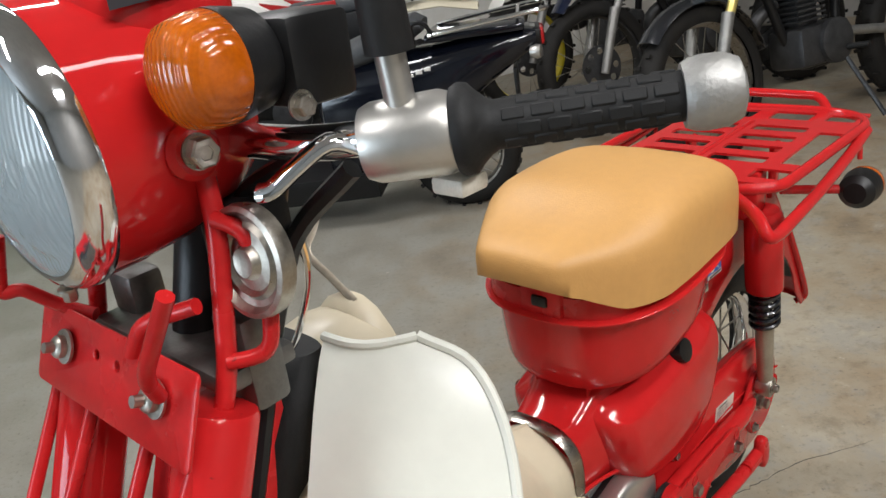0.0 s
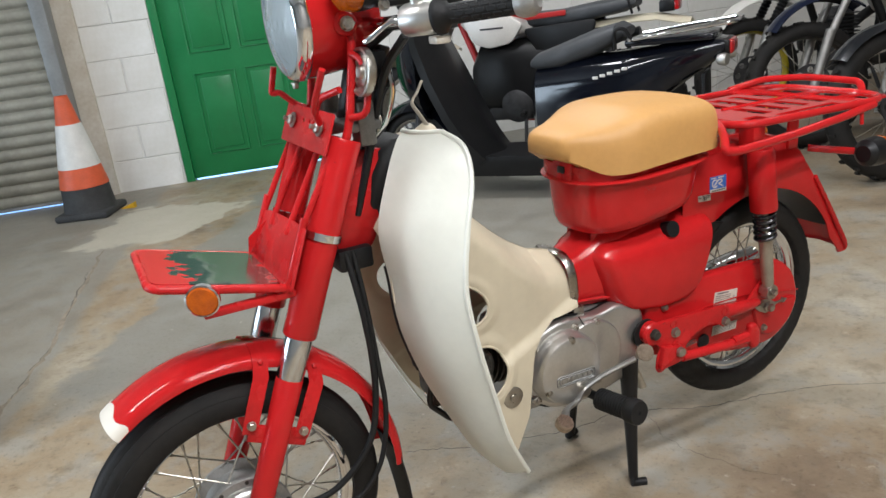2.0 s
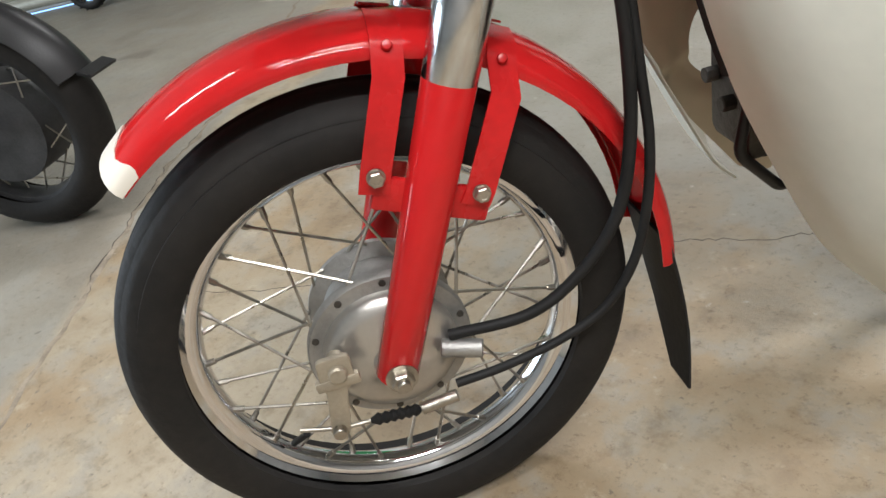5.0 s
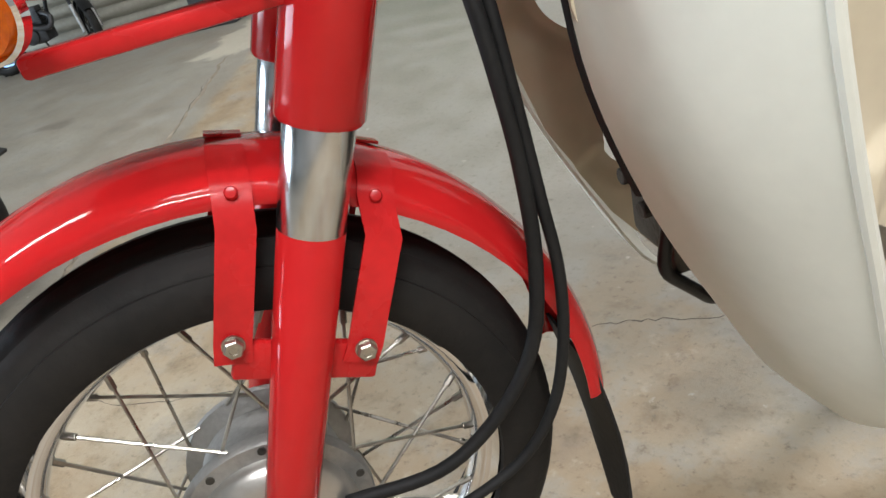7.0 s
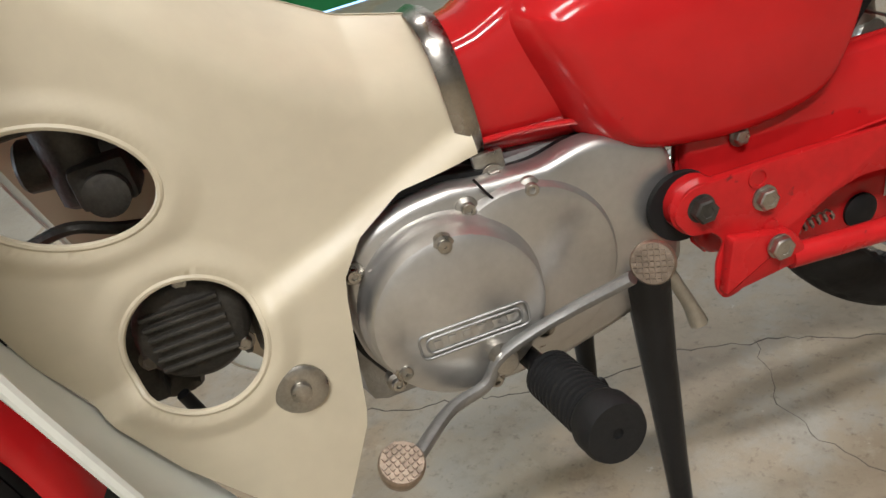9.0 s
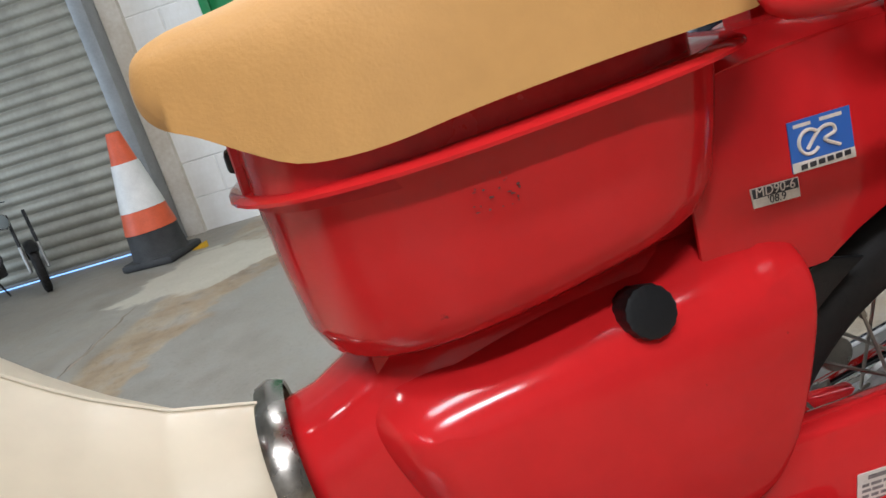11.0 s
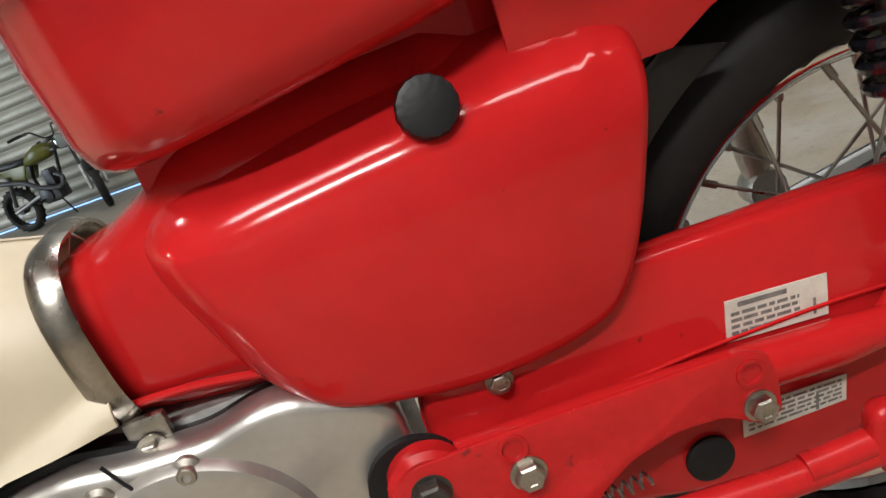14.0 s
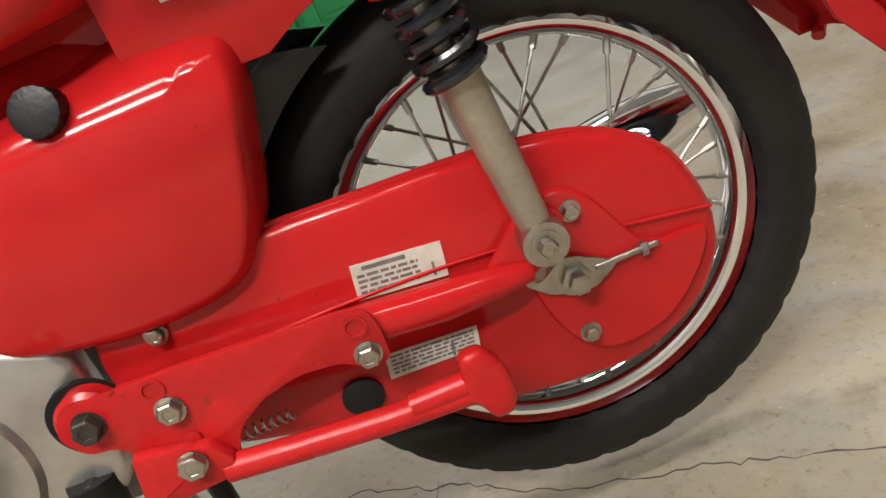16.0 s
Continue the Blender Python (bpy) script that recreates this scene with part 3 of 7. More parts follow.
def both(name, make, material, parent, label=""):
    """One part on each side; make(side) builds for side -1 (left) or +1."""
    return [part(name, make(s), material, parent, label) for s in (-1, 1)]


def wheel(name, cx, cz, parent, hub_r, rear=False):
    w = part(name, bmesh_tyre(cx, cz, rear), TYRE, parent, "treaded black tyre on a spoked chrome wheel")
    rim_prof = [(0.186, -0.021), (0.1875, -0.019), (0.1865, -0.016), (0.178, -0.0155), (0.172, -0.012), (0.168, -0.006), (0.167, 0.0)]
    k_ = 0.96 if rear else 1.032
    rim_prof = [(r * k_, y) for r, y in rim_prof]
    prof = rim_prof + [(r, -y) for r, y in rim_prof[::-1]] + [(0.176 * k_, 0.010), (0.170 * k_, 0.003), (0.170 * k_, -0.003), (0.176 * k_, -0.010)]
    part("rim", lathe([(r, y) for r, y in prof], (cx, 0, cz), (0, 1, 0), 72, closed=True), CHROME, w, "polished chrome rim")
    fl = 0.058 if not rear else 0.055
    hb = bmesh.new()
    lathe([(0, -0.04), (hub_r * 0.8, -0.04), (hub_r * 0.98, -0.039), (hub_r, -0.036), (hub_r, -0.028), (hub_r * 0.88, -0.022), (hub_r * 0.80, 0.0), (hub_r * 0.75, 0.03), (hub_r * 0.93, 0.036), (hub_r * 0.93, 0.042), (hub_r * 0.5, 0.048), (0, 0.048)], (cx, 0, cz), (0, 1, 0), 48, hb)
    part("hub", hb, ALU_D, w)
    rng = random.Random(3)
    for i in range(36):
        side = -1 if i % 2 else 1
        a0 = 2 * math.pi * (i + 0.5) / 36
        off = (1 if (i // 2) % 2 else -1) * radians(38)
        rr = hub_r - 0.006
        p0 = (cx + rr * math.cos(a0 + off), side * 0.034, cz + rr * math.sin(a0 + off))
        p1 = (cx + 0.170 * k_ * math.cos(a0), side * 0.004, cz + 0.170 * k_ * math.sin(a0))
        b = tube([p0, p1], 0.0016, 6)
        d = (Vector(p0) - Vector(p1)).normalized()
        tube([Vector(p1), Vector(p1) + d * 0.012], 0.003, 6, bm=b)
        part("spoke", b, STEEL, w)
    return w


def bmesh_tyre(cx, cz, rear):
    """Tyre with a ribbed tread in front and a nicked shoulder behind."""
    prof = []
    W, R, tall, bead = (0.039, 0.2385, 0.038, 0.1785) if rear else (0.041, 0.2480, 0.039, 0.1915)
    for i in range(33):
        t = -1 + 2 * i / 32
        a = t * radians(118)
        r = R - tall + tall * math.cos(a)
        if abs(a) < radians(62):
            r -= (0.0020 if rear else 0.0042) if i % 4 == 0 else 0.0
        prof.append((max(r, bead - 0.002), W * math.sin(a)))
    prof = [(bead, prof[0][1] * 0.72)] + prof + [(bead, prof[-1][1] * 0.72)]
    n = 192 if rear else 96
    b = lathe(prof, (cx, 0, cz), (0, 1, 0), n)
    if rear:
        for v in b.verts:
            d = Vector((v.co.x - cx, 0, v.co.z - cz))
            k = round(math.atan2(d.z, d.x) / (2 * math.pi) * n)
            if 0.010 < abs(v.co.y) < 0.033 and k % 5 == 0:
                v.co -= d.normalized() * 0.0022
    return b


FX, FZ, RX, RZ = -1.189, 0.2245, -0.007, 0.298
fw = wheel("front_wheel", FX, FZ, bike, 0.078)
rw = wheel("rear_wheel", RX, RZ, bike, 0.066, True)

# front brake plate and arm
b = lathe([(0, -0.074), (0.012, -0.074), (0.02, -0.062), (0.048, -0.056), (0.059, -0.052), (0.063, -0.046), (0.064, -0.036), (0, -0.036)], (FX, 0, FZ), (0, 1, 0), 40)
bp = part("brake_plate", b, ALU, bike, "cast aluminium front brake plate")

SATIN = mat("satin_chrome", (0.60, 0.61, 0.62), 0.20, metal=1, var=0.08, scale=30, rvar=0.06)
# fork direction: from the axle up
FD = Vector((0.184, 0, 0.465)).normalized()


def fork_at(z, y):
    p = Vector((FX + 0.002, y, FZ))
    return p + FD * ((z - FZ) / FD.z)


FY = 0.083


def fork(s):
    y = s * FY
    def seg(z0, z1, r0, r1=None, n=24):
        a, c = fork_at(z0, y), fork_at(z1, y)
        L = (c - a).length
        r1 = r1 or r0
        return lathe([(0, 0), (r0 - 0.002, 0), (r0, 0.003), (r1, L - 0.003), (r1 - 0.002, L), (0, L)], a, c - a, n)
    side = "left" if s < 0 else "right"
    leg = part("fork_leg", seg(FZ - 0.012, 0.477, 0.0195, 0.022), RED, bike, "red painted fork slider")
    part("stanchion", seg(0.470, 0.56, 0.0222), SATIN, leg, "bright chrome fork collar")
    part("fork_cover", seg(0.537, 0.832, 0.0275, 0.0265), RED, leg, "red painted upper fork cover")
    part("cover_ring", lathe([(0.0272, -0.006), (0.030, -0.006), (0.0305, -0.003), (0.0295, 0), (0.0305, 0.003), (0.030, 0.006), (0.0272, 0.006)], fork_at(0.69, y), FD, 28), CHROME, leg, "chrome ring")
    e = fork_at(FZ, y)
    bb = hexbolt((e.x, y + s * 0.019, FZ), (0, s, 0), 0.011, 0.009)
    rod((e.x, y + s * 0.024, FZ), (e.x, y + s * 0.034, FZ), 0.006, bm=bb)
    part("axle_nut", bb, STEEL, leg, "plated axle nut")


fork(-1)
fork(1)


def fender(cx, cz, r, a0, a1, width, depth, n=30, lip=0.006):
    rows = []
    for i in range(n + 1):
        a = radians(a0 + (a1 - a0) * i / n)
        row = []
        for k in range(15):
            t = -1 + 2 * k / 14
            ang = t * radians(100)
            yy = width * math.sin(ang) / math.sin(radians(100)) if abs(t) < 1.1 else 0
            rr = r - depth * (1 - math.cos(ang)) / (1 - math.cos(radians(100)))
            row.append((cx - rr * math.cos(a), yy, cz + rr * math.sin(a)))
        rows.append(row)
    return sheet(rows, 0.002)


ff = part("front_fender", fender(FX + 0.004, FZ + 0.012, 0.290, 51.5, 181, 0.052, 0.026), RED, bike, "glossy red front mudguard with a touched-up white tip")
tip = []
for i in range(7):
    row = []
    for k in range(15):
        t = -1 + 2 * k / 14
        ang = t * radians(100)
        wob = 0.9 + 0.18 * math.sin(k * 1.1)
        rr = 0.2912 - 0.026 * (1 - math.cos(ang)) / (1 - math.cos(radians(100)))
        a2 = radians(51.1 + 5.2 * wob * i / 6)
        row.append((FX + 0.004 - rr * math.cos(a2), 0.0528 * math.sin(ang) / math.sin(radians(100)), FZ + 0.012 + rr * math.sin(a2)))
    tip.append(row)
part("painted_tip", sheet(tip, 0.001), WHITE_PAINT, ff, "patchy white paint on the tip")
flap = part("mud_flap", sheet([[(-0.914 + 0.004 * t + 0.010 * math.sin(3 * t), -0.048 * t * t + y * (0.050 - 0.030 * t * t), 0.254 - 0.170 * t - 0.006 * math.sin(3 * t)) for y in (-1, -0.8, -0.4, 0, 0.4, 0.8, 1)] for t in (0, 0.2, 0.4, 0.6, 0.8, 1.0)], 0.003), RUBBER, ff, "black rubber mud flap")

# ---- seat, box, side covers, frame ----
def pillow(outline, y0, y1, steps=((1, 0), (1.0, 0.25), (0.985, 0.5), (0.955, 0.72), (0.89, 0.88), (0.72, 0.965), (0.40, 1.0)), centre=None):
    """A domed panel over an outline in the x-z plane, rising from y0 to y1."""
    n = len(outline)
    cx = centre[0] if centre else sum(p[0] for p in outline) / n
    cz = centre[1] if centre else sum(p[1] for p in outline) / n
    bm = bmesh.new()
    rings = [[(cx + (p[0] - cx) * s, y0 + (y1 - y0) * d, cz + (p[1] - cz) * s) for p in outline] for s, d in steps]
    return loft(rings, bm=bm)


def seat():
    xs = [-0.529, -0.525, -0.517, -0.502, -0.482, -0.460, -0.435, -0.410, -0.388, -0.36, -0.30, -0.245, -0.212, -0.199]
    top = [0.744, 0.754, 0.760, 0.765, 0.768, 0.772, 0.780, 0.791, 0.798, 0.801, 0.802, 0.800, 0.793, 0.770]
    low = [0.731, 0.723, 0.716, 0.709, 0.697, 0.686, 0.684, 0.686, 0.689, 0.692, 0.696, 0.698, 0.700, 0.708]
    wid = [0.040, 0.052, 0.063, 0.074, 0.088, 0.103, 0.117, 0.128, 0.132, 0.135, 0.136, 0.134, 0.128, 0.112]
    xs2, rows = [], []
    pts = catmull([(x, t, l) for x, t, l in zip(xs, top, low)], 3)
    ws = catmull([(x, w, 0) for x, w in zip(xs, wid)], 3)
    for p, w in zip(pts, ws):
        x, t, l, hw = p.x, p.y, p.z, w.y
        ring = []
        h = t - l
        for k in range(29):
            a = math.pi * k / 28
            c, s = math.cos(a), math.sin(a)
            yy = -hw * math.copysign(abs(c) ** 0.36, c)
            zz = l + h * (abs(s) ** 0.32)
            zz -= 0.008 * (yy / 0.13) ** 2 * s
            ring.append((x, yy, zz))
        rows.append(ring)
    bm = loft(rows, closed_ring=True, cap=True)
    return bm


seat_ob = part("seat", seat(), TAN, bike, "smooth tan vinyl seat", sharp=70)
b = bmesh.new()
loft([[(x, y, z) for x, y in super_ring(-0.350, 0, 0.138, 0.112, 3.2, 40)] for z in (0.660, 0.695)], bm=b)
part("seat_base", b, RED_MATT, seat_ob, "red seat base")
part("seat_hinge", box(-0.492, -0.462, -0.036, 0.022, 0.662, 0.704, bev=0.004), RED_MATT, seat_ob, "red seat hinge bracket")
part("hinge_catch", box(-0.496, -0.489, -0.018, 0.004, 0.680, 0.694, bev=0.003), BLACK_PL, seat_ob)


def seat_box():
    rows = []
    for z, x0, x1, bw in ((0.568, -0.432, -0.270, 0.070), (0.557, -0.456, -0.245, 0.088), (0.557, -0.466, -0.232, 0.098), (0.563, -0.474, -0.222, 0.106), (0.578, -0.480, -0.213, 0.111), (0.62, -0.485, -0.206, 0.115), (0.654, -0.487, -0.203, 0.118),
                          (0.6625, -0.488, -0.202, 0.119), (0.6637, -0.497, -0.190, 0.131), (0.6645, -0.501, -0.187, 0.1345), (0.6665, -0.501, -0.187, 0.1345), (0.6685, -0.498, -0.190, 0.132), (0.6690, -0.484, -0.205, 0.117)):
        k = max(0.0, min(1.0, (0.66 - z) / 0.07))
        cx, a = (x0 + x1) / 2, (x1 - x0) / 2
        # the front is rounder than the rear
        ring = [q if q[0] > cx else p for p, q in zip(super_ring(cx, 0, a, bw, 2.4, 48), super_ring(cx, 0, a, bw, 3.5, 48))]
        rows.append([(x, y, z + 0.052 * (x + 0.50) + k * 0.020 * max(0.0, x + 0.45) / 0.25) for x, y in ring])
    return loft(rows)


box_ob = part("seat_box", seat_box(), RED, bike, "red moulded storage box under the seat", sharp=50)
GREYMARK = mat("rubbed_mark", (0.10, 0.05, 0.045), 0.6)
rs_ = random.Random(8)
for i in range(22):
    x, z = -0.369 + rs_.gauss(0, 0.009), 0.642 + rs_.gauss(0, 0.005)
    w, h = rs_.uniform(0.0003, 0.0012), rs_.uniform(0.0002, 0.0006)
    part("scuff", box(x - w, x + w, -0.1172, -0.1164, z - h, z + h, bev=0.0003, seg=1), GREYMARK, box_ob, smooth=False)

SIDE = [(-0.462, 0.505), (-0.450, 0.463), (-0.432, 0.419), (-0.404, 0.391), (-0.361, 0.378), (-0.298, 0.370), (-0.230, 0.379), (-0.199, 0.411), (-0.174, 0.477), (-0.163, 0.519), (-0.170, 0.548), (-0.200, 0.562), (-0.245, 0.563), (-0.301, 0.561), (-0.365, 0.555), (-0.425, 0.545), (-0.455, 0.528)]


def side_cover(s):
    """Domed cover: a sloped band at the top and front, a crisp shoulder and a nearly flat face."""
    o = spline2(SIDE, 5)
    n = len(o)
    cx, cz = -0.30, 0.478
    inw = []
    for i in range(n):
        a, c = o[i - 2], o[(i + 2) % n]
        d = Vector((c[0] - a[0], c[1] - a[1])).normalized()
        nv = Vector((-d.y, d.x))
        if nv.dot(Vector((cx - o[i][0], cz - o[i][1]))) < 0:
            nv = -nv
        inw.append(nv)
    def wide(i):
        nv = inw[i]
        up, fwd = max(0.0, -nv.y), max(0.0, nv.x)
        return 0.015 + 0.028 * up ** 2 * (1 if o[i][0] < -0.2 else 0.6) + 0.022 * fwd ** 2
    def base(i):
        return 0.046 - 0.012 * max(0.0, -inw[i].y)
    def face(x, z):
        return 0.1015 - 0.009 * min(1.5, ((x - cx) / 0.14) ** 2 + ((z - cz + 0.01) / 0.085) ** 2) - 0.010 * (max(0.0, z - 0.485) / 0.06) ** 2
    rings = []
    for k in range(11):
        a = math.pi / 2 * k / 10
        f, g = 1 - math.cos(a), math.sin(a) ** 1.15
        ring = []
        for i in range(n):
            x, z = o[i][0] + inw[i].x * wide(i) * f, o[i][1] + inw[i].y * wide(i) * f
            ring.append((x, s * (base(i) + (face(x, z) - base(i)) * g), z))
        rings.append(ring)
    last = rings[-1]
    for k in (0.96, 0.90, 0.80, 0.66, 0.50, 0.32, 0.14):
        ring = [(cx + (p[0] - cx) * k, cz + (p[2] - cz) * k) for p in last]
        rings.append([(x, s * face(x, z), z) for x, z in ring])
    return loft(rings)


for s in (-1, 1):
    sc = part("side_cover", side_cover(s), RED, bike, "glossy red domed side cover", sharp=60)
    kb = bmesh.new()
    km = axis_frame((-0.289, s * 0.0910, 0.5420), (0, s * 0.95, 0.31))
    rings = []
    for k, h in ((1, -0.022), (1, 0.0002), (0.95, 0.0026), (0.72, 0.0034)):
        rings.append([km @ Vector((0.0168 * k * (1 + 0.016 * math.cos(16 * 2 * math.pi * i / 128)) * math.cos(2 * math.pi * i / 128), 0.0168 * k * (1 + 0.016 * math.cos(16 * 2 * math.pi * i / 128)) * math.sin(2 * math.pi * i / 128), h)) for i in range(128)])
    loft(rings, bm=kb)
    part("cover_knob", kb, BLACK_PL, sc, "black scalloped plastic knob", sharp=30)


def frame_neck():
    rows = []
    for x, zc, hh, hw, tilt in ((-0.535, 0.462, 0.046, 0.044, 0), (-0.515, 0.465, 0.054, 0.052, 0), (-0.485, 0.465, 0.060, 0.056, 0), (-0.455, 0.470, 0.070, 0.060, 0), (-0.43, 0.478, 0.082, 0.064, 0), (-0.40, 0.485, 0.090, 0.068, 0), (-0.27, 0.49, 0.090, 0.068, 0), (-0.215, 0.50, 0.060, 0.050, 0)):
        rows.append([(x + 0.12 * (z - zc) * (-0.6), y, z) for y, z in super_ring(0, zc, hw, hh, 3.0, 36)])
    return loft(rows)


fr = part("frame", frame_neck(), RED, bike, "red pressed steel frame")
both("frame_flange", lambda s: tube(catmull([(-0.515, s * 0.0545, 0.432), (-0.47, s * 0.058, 0.43), (-0.43, s * 0.066, 0.426), (-0.40, s * 0.07, 0.42)], 4), 0.0028, 8), RED, fr)
both("frame_web", lambda s: slab([(-0.45, 0.50), (-0.20, 0.50), (-0.20, 0.60), (-0.45, 0.575)], s * 0.036, s * 0.040, 0.001), RED, fr)
# front part of the frame under the leg shield, and the head tube
b = tube(catmull([(-0.53, 0, 0.465), (-0.64, 0, 0.50), (-0.74, 0, 0.60), (-0.83, 0, 0.70), (-0.90, 0, 0.78)], 4), 0.032, 16)
part("down_tube", b, RED_MATT, fr)
b = bmesh.new()
loft([[(-0.985 + 0.39 * (z - 0.64) + dx, y * w, z) for dx, y in ((0, -1), (0.02, -1.2), (0.065, -1.2), (0.08, -1), (0.08, 1), (0.065, 1.2), (0.02, 1.2), (0, 1))] for z, w in ((0.632, 0.030), (0.65, 0.042), (0.72, 0.046), (0.785, 0.046), (0.800, 0.040))], bm=b)
part("steering_head", b, RED_MATT, fr, "deep red steering head cover")
# black block added where the hollow under the crown lies in shade
b = bmesh.new()
loft([[(x, y, z) for x, y in super_ring(cx, -0.014, a, w, 3, 24)] for z, cx, a, w in ((0.690, -0.900, 0.016, 0.034), (0.715, -0.890, 0.026, 0.046), (0.760, -0.872, 0.034, 0.052), (0.795, -0.856, 0.030, 0.050), (0.812, -0.846, 0.016, 0.038))], bm=b)
part("crown_hollow_fill", b, RUBBER, fr, "black block filling the shaded hollow under the leg shield's crown")

# rear body: two sides, a crowned top and the tail flap
TAIL = [(-0.236, 0.600), (-0.225, 0.640), (-0.205, 0.662), (-0.10, 0.668), (0.04, 0.662), (0.095, 0.640), (0.130, 0.600), (0.172, 0.545), (0.208, 0.490), (0.246, 0.430), (0.288, 0.368), (0.288, 0.352), (0.272, 0.352), (0.230, 0.400)]
for i in range(15):
    a = radians(32 + (122 - 32) * i / 14)
    TAIL.append((RX + 0.262 * math.cos(a), RZ + 0.262 * math.sin(a)))
TAIL += [(-0.190, 0.520), (-0.236, 0.530), (-0.236, 0.575)]
b = bmesh.new()
for s in (-1, 1):
    slab(TAIL, s * 0.062, s * 0.066, 0.0012, bm=b)
arc = TAIL[1:12]
sm = [(v.x, v.y) for v in catmull([(p[0], p[1], 0) for p in arc], 4)]
rows = [[(x, 0.066 * t, z + 0.012 * (1 - t * t)) for t in (-1, -0.92, -0.75, -0.5, 0, 0.5, 0.75, 0.92, 1)] for x, z in sm]
merge(b, sheet(rows, 0.003))
inner = [[(RX + 0.266 * math.cos(radians(a)), 0.062 * t, RZ + 0.266 * math.sin(radians(a)) + 0.0) for t in (-1, -0.5, 0, 0.5, 1)] for a in range(30, 148, 6)]
rf = part("rear_fender", b, RED, bike, "red rear body with mudguard and curled tail")
part("inner_guard", sheet(inner, 0.002), BLACK_PL, rf, "dark underside of the rear mudguard")
GUARD = [(-0.236, 0.526), (-0.152, 0.521)] + [(RX + 0.236 * math.cos(radians(a)), RZ + 0.236 * math.sin(radians(a))) for a in range(116, 160, 4)] + [(-0.262, 0.420)]
both("guard_side", lambda s: slab(GUARD, s * 0.052, s * 0.058, 0.001), BLACK_PL, rf, "black inner side of the rear mudguard")
both("tail_lip", lambda s: tube(catmull([(0.162, s * 0.066, 0.56), (0.210, s * 0.068, 0.488), (0.248, s * 0.069, 0.43), (0.290, s * 0.066, 0.366), (0.282, s * 0.05, 0.350)], 4), 0.006, 8), RED, rf)

# steel band round the frame's neck
BANDM = mat("tarnished_steel", (0.34, 0.315, 0.28), 0.24, metal=1, var=0.2, scale=40, rvar=0.08)
b = bmesh.new()
n = 40
rowA, rowB, rowC = [], [], []
for i in range(n + 1):
    a = radians(-58 + (180 + 116) * i / n)
    c, s_ = math.cos(a), math.sin(a)
    y = -0.066 * math.copysign(abs(c) ** 0.7, c)
    z = 0.470 + 0.062 * math.copysign(abs(s_) ** 0.7, s_)
    x = -0.5165 - 0.06 * (z - 0.48)
    rowA.append((x - 0.010, y, z))
    rowB.append((x, y * 1.075, z + 0.004 * s_))
    rowC.append((x + 0.010, y, z))
band = part("clamp_band", sheet([rowA, rowB, rowC], 0.003), BANDM, bike, "worn steel band clamping the leg shield", sharp=80)
both("band_foot", lambda s: box(-0.517, -0.491, s * 0.060 - 0.004, s * 0.060 + 0.004, 0.395, 0.425, bev=0.003), STEEL, band)
part("band_bolt", hexbolt((-0.504, -0.066, 0.405), (0, -1, 0), 0.0075, 0.007), STEEL, band)

# ---- leg shield ----
XS = [-0.905, -0.86, -0.80, -0.74, -0.70, -0.66, -0.652, -0.640, -0.62, -0.58, -0.513]
ZT = [0.690, 0.740, 0.730, 0.682, 0.642, 0.604, 0.597, 0.587, 0.572, 0.548, 0.529]
ZB = [0.56, 0.40, 0.285, 0.205, 0.190, 0.262, 0.31, 0.383, 0.408, 0.426, 0.430]
HW = [0.102, 0.102, 0.102, 0.103, 0.102, 0.096, 0.095, 0.093, 0.088, 0.076, 0.060]


def table(x, ys):
    return float(np.interp(x, XS, ys))


HOLES = [(-0.790, 0.513, 0.0625, 0.041), (-0.754, 0.377, 0.050, 0.052)]
LEAN = radians(-20)


def in_hole(x, z, h, grow=0.0):
    """Distance from a hole's centre as a share of its leaning oval's radius, and its axes."""
    hx, hz, ra, rb = h
    u = (x - hx) * math.cos(LEAN) + (z - hz) * math.sin(LEAN)
    v = -(x - hx) * math.sin(LEAN) + (z - hz) * math.cos(LEAN)
    return math.hypot(u / (ra + grow), v / (rb + grow))



def shield_y(x, z):
    """Half width of the leg shield's body at a place on its side."""
    w = table(x, HW)
    t = table(x, ZT)
    k = max(0.0, min(1.0, (t - z) / 0.075))
    y = w * (1 - (1 - k) ** 2.6)
    crease = 0.438 + (x + 0.54) * 0.30
    d = max(0.0, min(1.0, (crease - z + 0.012) / 0.024))
    y += 0.013 * d * d * (3 - 2 * d)
    for h in HOLES:
        q = in_hole(x, z, h, 0.012)
        if q < 1.25:
            y += 0.004 * max(0.0, 1 - abs(q - 0.95) / 0.25)
    return y


